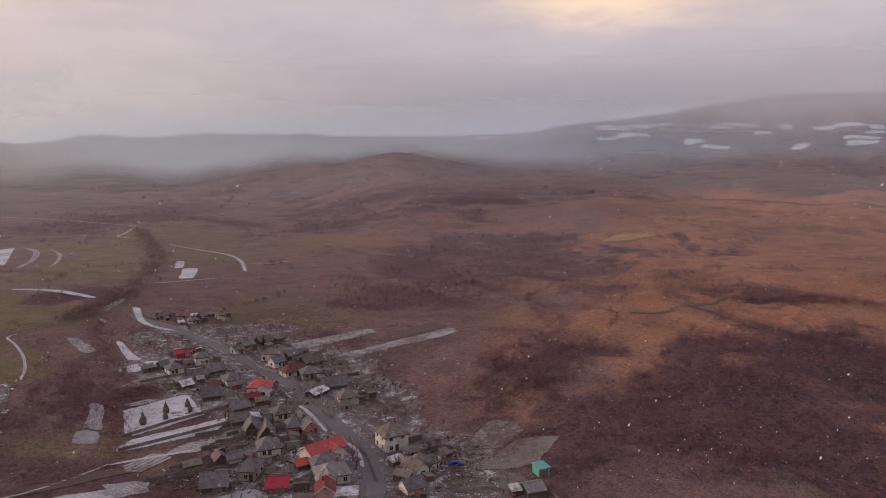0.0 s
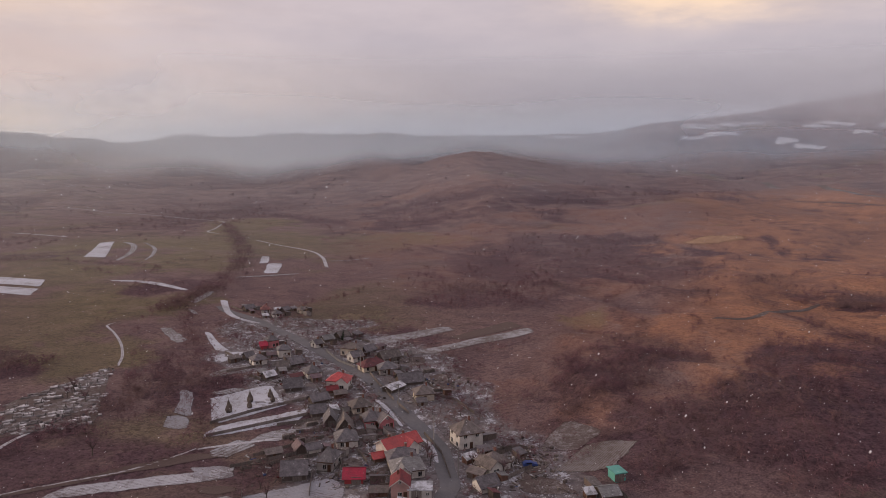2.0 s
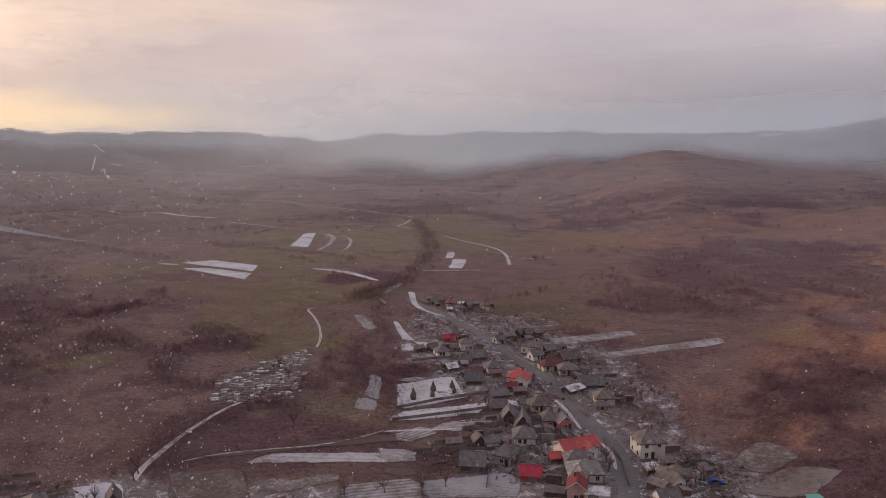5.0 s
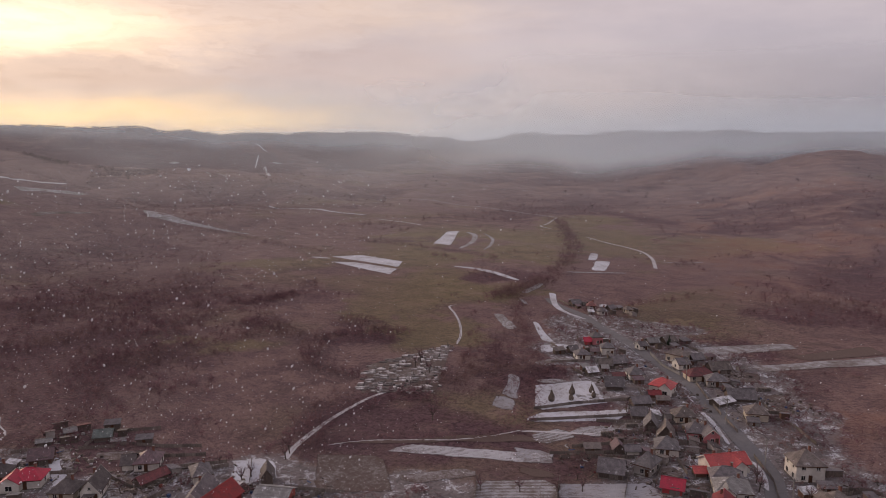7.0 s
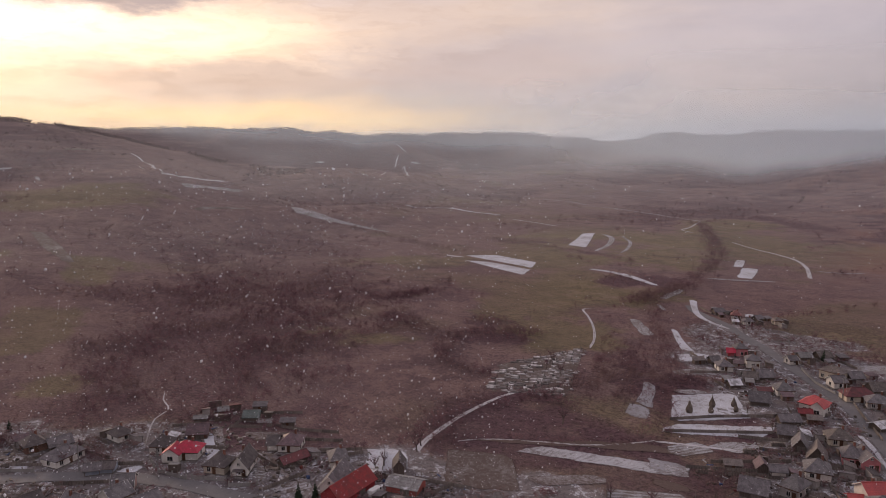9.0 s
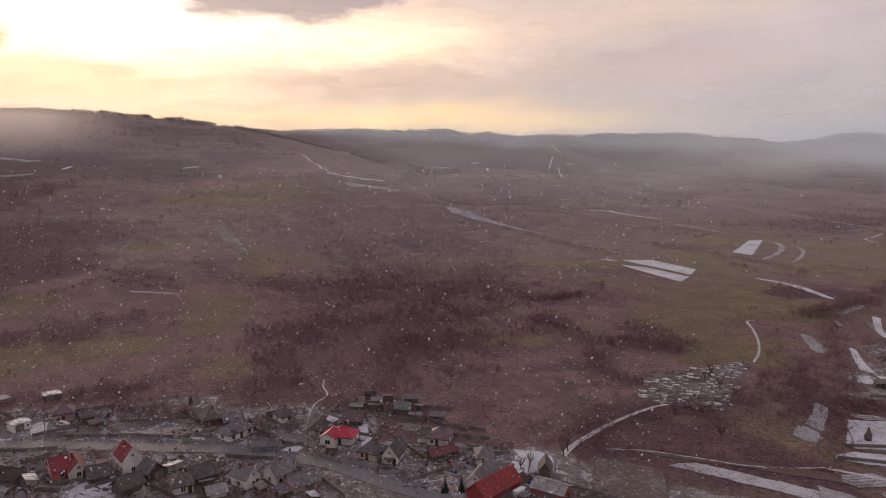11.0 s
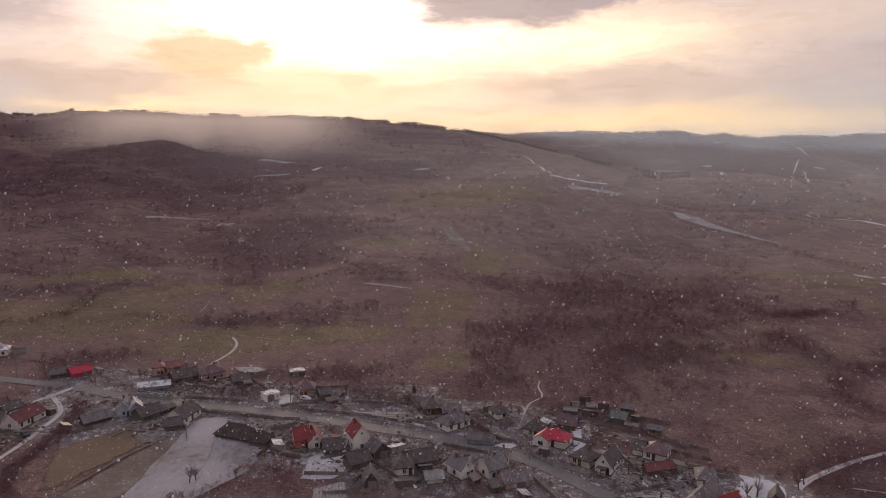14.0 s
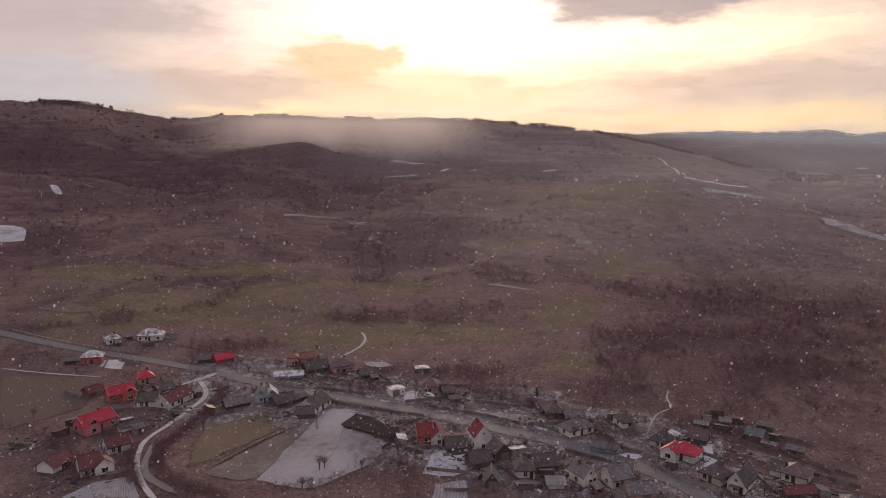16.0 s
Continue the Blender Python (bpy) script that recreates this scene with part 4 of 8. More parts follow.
ribbon("track", [(-259, 534), (-243, 539), (-229, 556)], [2, 3, 2], DUSTED, "snowy field edge", "track")
ribbon("track", [(-522, 788), (-487, 715), (-479, 689), (-453, 673)], [2.4, 3.0, 1.8], TRACK, "snowy valley track", "track")
ribbon("track", [(-874, 862), (-774, 866), (-632, 829), (-522, 788)], [1.8, 1.8, 3.0, 1.8], TRACK, "snowy valley track", "track")
patch("field", [(-184.8, -67.2), (-242.6, -58.2), (-242.9, -47.7), (-178.6, -48.4)], FURROWS, "ploughed field under thin snow", "field", seed=28, lift=0.09)
patch("field", [(-180.4, -50.0), (-232.4, -52.1), (-212.9, -32.3), (-197.1, -35.3)], FURROWS, "ploughed field under thin snow", "field", seed=29, lift=0.05)
patch("field", [(-188.9, -83.9), (-227.5, -62.7), (-225.0, -57.1), (-182.6, -66.7)], STUBBLED, "brown stubble field with thin snow", "field", seed=30, lift=0.05)
ribbon("snow", [(-190.8, -83.0), (-214.6, -72.3), (-227.7, -61.2)], [0.8, 1.5, 1.8], PATCHY, "strip of snow along a field edge", "snow", lift=0.12)
patch("yard", [(-190.2, -21.4), (-208.2, -19.8), (-208.9, -4.7), (-189.2, -8.5)], SNOW, "snow-covered back yard", "yard", seed=31, lift=0.05)
patch("field", [(-173.1, -17.2), (-188.1, -17.2), (-188.6, -7.0), (-173.9, -6.2)], FURROWS, "snow-dusted vegetable plot", "field", seed=32)
patch("field", [(-171.0, -116.4), (-182.9, -111.4), (-186.1, -102.2), (-171.3, -90.5)], FURROWS, "snow-dusted garden plot", "field", seed=33, lift=0.05)
ribbon("track", [(-273.0, -116.9), (-261.3, -109.6), (-252.5, -106.7), (-241.1, -106.8), (-225.5, -107.9), (-214.9, -109.6), (-206.9, -109.1), (-196.6, -105.5), (-186.6, -100.2), (-178.0, -93.9), (-172.0, -88.7)], [2.6, 2.2, 2.0, 2.0], TRACK, "rutted snowy lane down from the road", "track", seed=9)
ribbon("track", [(-282.2, -111.4), (-273.0, -116.9), (-265.3, -122.0)], [3.0, 3.6, 2.4], TRACK, "snowy turning to the lane", "track", lift=0.1, seed=10)
ribbon("stream", [(-207.8, -106.0), (-200.5, -104.0), (-191.6, -101.2), (-185.6, -97.1), (-181.1, -91.3), (-175.9, -84.9)], [1.5, 2.4, 2.8, 2.4], STREAM, "shallow grey stream", "stream", lift=0.1)
ribbon("track", [(-282.2, -205.6), (-277.3, -180.7), (-273.4, -156.6)], [0.9, 1.5, 1.2], TRACK, "snowy field path", "track")
patch("field", [(-277.1, -202.3), (-269.8, -152.9), (-239.3, -145.2), (-215.8, -160.6)], SOIL, "bare brown field", "field", seed=34)
ribbon("track", [(-220.2, 48.2), (-236.3, 54.7), (-243.3, 58.2), (-249.1, 64.2), (-259.4, 65.2), (-267.9, 68.3)], [0.7], TRACK, "pale footpath up the slope", "track")
patch("field", [(-185.0, -88.7), (-219.6, -98.1), (-240.8, -78.1), (-220.9, -68.5)], MEADOW, "olive green meadow", "field", seed=35, lift=0.05)
ribbon("field", [(-472, 520), (-508, 570)], [12, 8], SNOW, "snow-covered field in the valley", "field")
ribbon("track", [(-1221, 291), (-1169, 293), (-993, 264), (-927, 256)], [4.0, 5, 3.5], TRACK, "snowy lane winding up the hillside", "track")
ribbon("track", [(-918, 251), (-952, 300), (-921, 333)], [6.4, 8, 5.6], TRACK, "snowy lane along the hillside", "track")
ribbon("field", [(-891, 268), (-900, 304), (-876, 339)], [17.6, 22, 15.4], DUSTED, "snow-dusted terrace field", "field")
ribbon("field", [(-750, 237), (-767, 259), (-773, 301)], [9.6, 12, 8.4], PATCHY, "pale strip along a terrace edge", "field")
ribbon("field", [(-784, 366), (-756, 365), (-730, 374), (-706, 386), (-679, 400), (-650, 411)], [14, 26, 17, 12, 9, 4], DUSTED, "snow-dusted terrace field", "field")
ribbon("track", [(-905, 605), (-833, 596), (-811, 616), (-775, 622), (-726, 637)], [5.6, 7.5, 5.5], SNOW, "snowy hillside track", "track")
ribbon("track", [(-682, 619), (-642, 615), (-592, 606)], [3.2, 4, 2.8], TRACK, "snowy hillside track", "track")
ribbon("track", [(-990, 558), (-937, 581), (-902, 596)], [3.2, 4, 2.8], PATCHY, "old track along the hillside", "track")
ribbon("track", [(-896, 302), (-894, 325), (-885, 340)], [7.2, 9, 6.3], DUSTED, "snowy track along the hillside", "track")
ribbon("track", [(-483, 362), (-464, 367)], [4.8, 6, 4.2], TRACK, "snowy hillside track", "track")
ribbon("track", [(-633, 209), (-622, 219), (-607, 228)], [2.0, 2.5, 1.8], PATCHY, "pale cart track on the slope", "track")
ribbon("track", [(-471, 262), (-453, 264), (-436, 268)], [1.6, 2.0, 1.4], PATCHY, "pale cart track on the slope", "track")
ribbon("track", [(-2232, 1448), (-2139, 1415), (-2097, 1408)], [3.5, 6, 4], TRACK, "snowy track climbing the far ridge", "track")
ribbon("track", [(-2090, 1371), (-2066, 1348), (-2013, 1305)], [3.5, 6, 4], TRACK, "snowy track climbing the far ridge", "track")
ribbon("track", [(-1952, 1294), (-1925, 1287), (-1228, 829)], [3.5, 6, 4], TRACK, "snowy track climbing the far ridge", "track")
ribbon("snow", [(-2168, 1093), (-2156, 1123)], [8, 14, 6], DUSTED, "patch of snow on the far slope", "snow")
ribbon("snow", [(-2007, 1367), (-1965, 1374)], [8, 14, 6], DUSTED, "patch of snow on the far slope", "snow")
ribbon("snow", [(-2351, 1221), (-2350, 1270)], [8, 14, 6], DUSTED, "patch of snow on the far slope", "snow")
ribbon("snow", [(-1326, 746), (-1155, 687)], [6.4, 8, 5.6], DUSTED, "strip of snow on the far slope", "snow")
ribbon("snow", [(-1357, 725), (-1325, 707)], [6.4, 8, 5.6], SNOW, "strip of snow on the far slope", "snow")
ribbon("track", [(-692, -165), (-700, -151), (-701, -139)], [4.8, 6, 4.2], DUSTED, "strip of snow on the hillside", "track")
ribbon("track", [(-687, -134), (-679, -122), (-663, -113)], [4.8, 6, 4.2], DUSTED, "strip of snow on the hillside", "track")
ribbon("snow", [(-602, -98), (-619, -97)], [4.0, 5, 3.5], DUSTED, "strip of snow on the hillside", "snow")
ribbon("track", [(-984, 79), (-991, 92), (-992, 103)], [8.0, 10, 7.0], DUSTED, "snowy hillside track", "track")
ribbon("track", [(-936, 119), (-904, 117)], [4.0, 5, 3.5], DUSTED, "snowy hillside track", "track")
ribbon("field", [(-458, 2), (-450, 15), (-441, 29)], [4.0, 5, 3.5], DUSTED, "pale bare bank on the slope", "field")
ribbon("snow", [(-1049, -137), (-1058, -112), (-1057, -83)], [12.8, 16, 11.2], DUSTED, "patch of snow on the hillside", "snow")
ribbon("snow", [(-988, -58), (-1004, -46)], [9.6, 12, 8.4], SNOW, "patch of snow on the hillside", "snow")
ribbon("snow", [(-1110, 176), (-1106, 202), (-1102, 227)], [12.8, 16, 11.2], PATCHY, "patch of snow on the hill", "snow")
ribbon("snow", [(-693, -426), (-681, -416), (-668, -405)], [7.2, 9, 6.3], SNOW, "patch of snow on the hillside", "snow")
ribbon("track", [(-723, -416), (-715, -397), (-719, -373), (-717, -334)], [4.0, 5, 3.5], PATCHY, "snowy cart track up the hillside", "track")
ribbon("track", [(-628, -276), (-592, -236), (-569, -201), (-561, -174)], [3.2, 4, 2.8], PATCHY, "snowy cart track up the hillside", "track")
ribbon("snow", [(-663, -188), (-689, -163), (-702, -138)], [7.2, 9, 6.3], DUSTED, "strip of snow on the hillside", "snow")
ribbon("snow", [(-663, -128), (-685, -113)], [6.4, 8, 5.6], DUSTED, "strip of snow on the hillside", "snow")
ribbon("track", [(-630, -99), (-605, -93), (-585, -79)], [2.4, 3, 2.1], PATCHY, "pale cart track on the slope", "track")
ribbon("track", [(-414, -202), (-428, -197), (-449, -199)], [1.3, 1.6, 1.1], PATCHY, "pale cart track in the meadow", "track")
ribbon("track", [(-363, -239), (-361, -228), (-361, -217), (-368, -210)], [1.4, 1.8, 1.3], PATCHY, "pale cart track in the meadow", "track")
ribbon("track", [(-370, -93), (-364, -78), (-354, -61), (-344, -39)], [1.0, 1.3, 0.8], PATCHY, "snowy cart track above the village", "track")
ribbon("track", [(-352, -64), (-340, -60), (-328, -60), (-317, -63), (-307, -67)], [1.4, 1.8, 1.3], TRACK, "snowy cart track down to the village", "track")
ribbon("track", [(-397, -89), (-419, -88), (-443, -91)], [1.1, 1.4, 1.0], PATCHY, "pale cart track in the meadow", "track")
ribbon("snow", [(-516, -362), (-499, -345), (-482, -331)], [20.8, 26, 18.2], SNOW, "snow-covered clearing", "snow")
ribbon("snow", [(-967, -133), (-981, -107), (-978, -86)], [8.0, 10, 7.0], DUSTED, "strip of snow on the hillside", "snow")
ribbon("field", [(-648, 78), (-586, 81), (-541, 83)], [10, 14, 8], PATCHY, "pale bare bank on the slope", "field")
ribbon("track", [(-624, 201), (-613, 216), (-606, 228)], [1.6, 2, 1.4], PATCHY, "pale cart track on the slope", "track")
ribbon("track", [(183, 1101), (229, 1034), (276, 996), (324, 831)], [4.8, 6, 4.2], SOIL, "dirt track along the hill", "track")
ribbon("track", [(118, 1703), (181, 1342), (254, 1115), (321, 1055)], [11.2, 14, 9.8], PATCHY, "pale track along the far slope", "track")
ribbon("track", [(78, 2424), (123, 1773)], [12.8, 16, 11.2], PATCHY, "pale track along the far slope", "track")
ribbon("field", [(27, 356), (47, 368), (87, 422)], [3, 5, 3], PATCHY, "pale stubble strip on the hill", "field")
ribbon("field", [(22, 653), (48, 670), (80, 686)], [14, 30, 14], STUBBLE, "pale golden stubble field", "field")
ribbon("field", [(50, 714), (68, 731)], [9.6, 12, 8.4], STUBBLE, "pale golden stubble field", "field")
ribbon("field", [(303, 3151), (409, 3217)], [26, 43], SNOW, "snow-covered far field", "field")
ribbon("field", [(900, 2663), (992, 2634)], [48, 36], SNOW, "snow-covered far field", "field")
ribbon("field", [(230, 3145), (303, 3102)], [62, 62], SNOW, "snow-covered far field", "field")
ribbon("field", [(855, 2879), (924, 2860)], [57, 64], SNOW, "snow-covered far field", "field")
ribbon("field", [(936, 2897), (1010, 2817)], [48, 31], SNOW, "snow-covered far field", "field")
ribbon("field", [(554, 3042), (680, 2971)], [48, 38], SNOW, "snow-covered far field", "field")
ribbon("field", [(910, 2722), (1009, 2674)], [48, 43], SNOW, "snow-covered far field", "field")
ribbon("field", [(658, 2898), (717, 2876)], [62, 24], SNOW, "snow-covered far field", "field")
ribbon("field", [(75, 2909), (157, 2921)], [45, 38], SNOW, "snow-covered far field", "field")
ribbon("field", [(1017, 2802), (1074, 2818)], [52, 36], SNOW, "snow-covered far field", "field")
ribbon("field", [(400, 2844), (475, 2820)], [67, 28], SNOW, "snow-covered far field", "field")
ribbon("field", [(95, 3072), (229, 3065)], [33, 38], SNOW, "snow-covered far field", "field")
ribbon("field", [(222, 2963), (280, 2964)], [64, 69], SNOW, "snow-covered far field", "field")
ribbon("field", [(741, 2691), (780, 2662)], [69, 60], SNOW, "snow-covered far field", "field")
ribbon("field", [(449, 2784), (544, 2743)], [36, 31], SNOW, "snow-covered far field", "field")
ribbon("field", [(515, 2998), (597, 2963)], [38, 24], SNOW, "snow-covered far field", "field")
ribbon("field", [(76, 3105), (216, 3115)], [36, 26], SNOW, "snow-covered far field", "field")
ribbon("field", [(985, 2747), (1052, 2761)], [26, 31], SNOW, "snow-covered far field", "field")
ribbon("field", [(749, 2945), (800, 2933)], [33, 69], SNOW, "snow-covered far field", "field")
ribbon("field", [(161, 2957), (290, 2955)], [69, 45], SNOW, "snow-covered far field", "field")
ribbon("field", [(-414, 3005), (-182, 3042)], [72, 72], SNOW, "snow-covered far field", "field")
patch("yard", [(-180.2, 102.7), (-173.0, 112.5), (-160.2, 104.9), (-165.0, 93.1)], SNOW, "snow-covered yard behind the barn", "yard", seed=36)
patch("yard", [(-175.4, 76.5), (-172.1, 80.9), (-164.9, 75.6), (-170.4, 66.1)], PATCHY, "garden with broken snow", "yard", seed=37)
patch("yard", [(-195.6, 76.0), (-191.4, 79.5), (-181.6, 73.9), (-186.1, 69.4)], PATCHY, "muddy yard with patches of snow", "yard", seed=38)
patch("yard", [(-224.6, 70.7), (-223.8, 74.2), (-204.9, 68.2), (-203.6, 63.4)], PATCHY, "muddy yard with patches of snow", "yard", seed=39)
patch("field", [(-215.0, 77.8), (-202.3, 94.1), (-194.6, 93.2), (-208.8, 75.0)], PATCHY, "stony garden terrace", "field", seed=40)
patch("yard", [(-207.8, 36.6), (-211.3, 43.8), (-206.8, 45.1), (-203.2, 39.4)], SNOW, "snow-covered forecourt", "yard", seed=41)
patch("yard", [(-240.9, 12.4), (-233.2, 21.4), (-222.5, 18.5), (-226.9, 10.9)], SNOW, "snow-covered garden by the road", "yard", seed=42)
patch("yard", [(-261.6, -33.1), (-265.6, -26.3), (-250.6, -27.3), (-248.0, -32.9)], SNOW, "snow-covered forecourt", "yard", seed=43)
patch("field", [(-302.7, -56.2), (-300.8, -40.3), (-292.7, -41.6), (-293.6, -52.3)], DUSTED, "snow-dusted garden plot", "field", seed=44)
patch("yard", [(-286.4, -103.3), (-291.3, -95.1), (-282.4, -90.1), (-280.1, -98.9)], PATCHY, "muddy yard with patches of snow", "yard", seed=45)
patch("yard", [(-241.9, -118.5), (-245.2, -110.6), (-231.7, -107.0), (-229.7, -115.0)], PATCHY, "muddy yard with patches of snow", "yard", seed=46)
patch("yard", [(-297.3, -170.1), (-299.5, -159.0), (-283.3, -153.6), (-285.3, -166.5)], SNOW, "snow-covered forecourt", "yard", seed=47)
patch("yard", [(-278.4, -79.6), (-281.9, -61.8), (-263.7, -59.3), (-263.2, -66.9)], PATCHY, "muddy yard with patches of snow", "yard", seed=48)
patch("field", [(-237.3, -35.6), (-236.2, -24.9), (-228.1, -25.2), (-231.1, -34.9)], DUSTED, "snow-dusted garden plot", "field", seed=49)
patch("field", [(-239.4, 10.5), (-234.6, 23.3), (-225.0, 21.3), (-228.3, 10.7)], DUSTED, "snow-dusted garden plot", "field", seed=50)
patch("field", [(-102.1, 155.2), (-77.4, 169.0), (-72.9, 157.8), (-95.9, 148.1)], FURROWS, "snow-covered garden plot", "field", seed=51)
patch("yard", [(-75.1, 173.8), (-70.2, 183.2), (-69.0, 177.8), (-70.9, 169.8)], PATCHY, "muddy yard with patches of snow", "yard", seed=52)
patch("yard", [(-88.7, 178.3), (-79.6, 186.4), (-77.0, 178.2), (-83.4, 172.9)], PATCHY, "muddy yard with patches of snow", "yard", seed=53)
patch("yard", [(-87.3, 242.4), (-83.9, 248.5), (-79.3, 238.2), (-81.9, 233.5)], PATCHY, "muddy yard with patches of snow", "yard", seed=54)
patch("yard", [(-84.1, 259.5), (-77.2, 267.5), (-69.3, 247.8), (-74.4, 239.6)], PATCHY, "muddy yard with patches of snow", "yard", seed=55)
patch("yard", [(-33.3, 181.7), (-26.7, 195.6), (-24.4, 190.8), (-30.0, 175.5)], PATCHY, "muddy yard with patches of snow", "yard", seed=56)
patch("yard", [(-105.0, 280.6), (-93.7, 288.9), (-87.8, 274.6), (-98.9, 267.5)], PATCHY, "muddy yard with patches of snow", "yard", seed=57)
patch("yard", [(-121.5, 230.6), (-116.6, 235.1), (-112.2, 223.7), (-115.8, 220.4)], PATCHY, "muddy yard with patches of snow", "yard", seed=58)
patch("yard", [(-113.5, 202.8), (-106.1, 213.7), (-101.2, 204.5), (-107.8, 195.4)], PATCHY, "muddy yard with patches of snow", "yard", seed=59)
patch("graveyard", [(-196.5, 165.7), (-221.7, 192.9), (-217.1, 241.2), (-174.3, 184.7)], PATCHY, "snowy ground of the hillside graveyard", "graveyard", seed=61)
ribbon("track", [(-131.4, 176.6), (-122.9, 182.8), (-110.1, 191.1)], [1.6], TRACK, "rutted dirt track between the gardens", "track", seed=3)
patch("field", [(-124.8, 166.2), (-114.8, 172.1), (-109.0, 164.8), (-117.7, 156.4)], FURROWS, "snow-dusted garden rows", "field", seed=62)
patch("field", [(-116.3, 155.6), (-107.1, 161.4), (-103.7, 157.6), (-112.3, 150.0)], SOIL, "bare brown garden plot", "field", seed=63)
patch("yard", [(-136.7, 218.5), (-127.6, 229.6), (-122.8, 223.0), (-131.3, 211.4)], DUSTED, "snow-dusted yard edge", "yard", seed=64)
patch("yard", [(-240.5, 16.7), (-239.7, 21.2), (-226.9, 17.6), (-230.4, 11.0)], DUSTED, "snowy forecourt by the road", "yard", seed=65)
patch("field", [(-127.1, 177.0), (-122.7, 190.0), (-114.7, 184.6), (-119.7, 170.2)], DUSTED, "snow-dusted garden plot", "field", seed=66)
patch("yard", [(-198.5, 74.8), (-193.0, 78.2), (-177.2, 69.6), (-179.9, 66.6)], DUSTED, "snowy yard beside the house", "yard", seed=67)
patch("yard", [(-219.9, 66.5), (-217.0, 70.6), (-195.3, 63.7), (-197.1, 59.9)], SNOW, "snowy yard behind the red-roofed house", "yard", seed=68)
patch("yard", [(-173.4, 67.8), (-173.4, 80.3), (-166.7, 78.3), (-165.9, 68.4)], DUSTED, "snow-dusted garden plot", "yard", seed=69)
patch("yard", [(-243.0, 22.6), (-242.3, 38.0), (-236.4, 35.0), (-237.6, 21.9)], DUSTED, "snowy yard above the road", "yard", seed=70)
patch("yard", [(-243.2, -5.3), (-239.6, 18.0), (-229.7, 16.3), (-235.1, -2.4)], DUSTED, "snow-dusted forecourt", "yard", seed=71)

# ---- buildings ----
def part(name, bm, material, parent, label=""):
    """One bmesh as a mesh object under a thing or under a part."""
    data = bpy.data.meshes.new(name)
    bm.normal_update()
    bm.to_mesh(data)
    bm.free()
    data.materials.append(material)
    ob = new(name, data)
    ob.parent = parent
    return tagged(ob, label)


def shared(name, data, parent, m, label=""):
    """One more object on a mesh that is made already."""
    ob = new(name, data)
    ob.parent, ob.matrix_local = parent, m
    return tagged(ob, label)


def box(bm, x0, y0, z0, x1, y1, z1, bevel=0.0):
    made = bmesh.ops.create_cube(bm, size=1.0, matrix=Matrix.Translation(((x0 + x1) / 2, (y0 + y1) / 2, (z0 + z1) / 2)) @ Matrix.Diagonal((x1 - x0, y1 - y0, z1 - z0, 1)))
    if bevel:
        edges = list({e for v in made["verts"] for e in v.link_edges})
        bmesh.ops.bevel(bm, geom=edges, offset=bevel, segments=1, affect="EDGES")
    return bm


def boxes(*sizes, bevel=0.0):
    bm = bmesh.new()
    for size in sizes:
        box(bm, *size, bevel=bevel)
    return bm


def mesh_of(name, bm, material):
    data = bpy.data.meshes.new(name)
    bm.to_mesh(data)
    bm.free()
    data.materials.append(material)
    return data


def roof_shape(L, W, base, rise, hip, over, thick=0.16):
    """A roof over L x W with its ridge along x: hipped or gabled, with eaves and thickness."""
    bm = bmesh.new()
    a, b = L / 2 + over, W / 2 + over
    low = base - over * rise / (W / 2)
    k = min(a - 0.3, b * 0.95) if hip else 0.0
    top = [(-a, -b, low), (a, -b, low), (a, b, low), (-a, b, low), (-a + k, 0, base + rise), (a - k, 0, base + rise)]
    rings = [bm.verts.new(v) for v in top]
    under = [bm.verts.new((v[0], v[1], v[2] - thick)) for v in top]
    faces = [(0, 1, 5, 4), (2, 3, 4, 5)] + ([(1, 2, 5), (3, 0, 4)] if hip else [])
    rim = [(0, 1), (1, 2), (2, 3), (3, 0)] if hip else [(0, 1), (1, 5), (5, 2), (2, 3), (3, 4), (4, 0)]
    for f in faces:
        bm.faces.new([rings[i] for i in f])
        bm.faces.new([under[i] for i in reversed(f)])
    for i, j in rim:
        bm.faces.new([rings[j], rings[i], under[i], under[j]])
    return bm, k


def wall_shape(L, W, base, rise, hip):
    """Walls from the plinth to the eaves, and up into the gables."""
    bm = bmesh.new()
    a, b = L / 2, W / 2
    low = [bm.verts.new(v) for v in ((-a, -b, 0.3), (a, -b, 0.3), (a, b, 0.3), (-a, b, 0.3))]
    high = [bm.verts.new(v) for v in ((-a, -b, base), (a, -b, base), (a, b, base), (-a, b, base))]
    bm.faces.new(list(reversed(low)))
    if hip:
        for i in range(4):
            j = (i + 1) % 4
            bm.faces.new([low[i], low[j], high[j], high[i]])
        bm.faces.new(high)
    else:
        p, q = bm.verts.new((a, 0, base + rise - 0.18)), bm.verts.new((-a, 0, base + rise - 0.18))
        bm.faces.new([low[0], low[1], high[1], high[0]])
        bm.faces.new([low[2], low[3], high[3], high[2]])
        bm.faces.new([low[1], low[2], high[2], p, high[1]])
        bm.faces.new([low[3], low[0], high[0], q, high[3]])
        bm.faces.new([high[0], high[1], p, q])
        bm.faces.new([high[2], high[3], q, p])
    return bm


def window_meshes(w, h):
    """A framed window: the frame, one of its two panes, and the sill."""
    t = 0.08
    half = (w - 3 * t) / 2
    return (mesh_of("window_frame", boxes((-w / 2, -0.05, 0, w / 2, 0.05, h), bevel=0.015), FRAME),
            mesh_of("pane", boxes((-half / 2, -0.06, t, half / 2, -0.045, h - t)), GLASS),
            mesh_of("sill", boxes((-w / 2 - 0.08, -0.15, -0.08, w / 2 + 0.08, -0.055, -0.01), bevel=0.01), CONCRETE), (half + t) / 2)


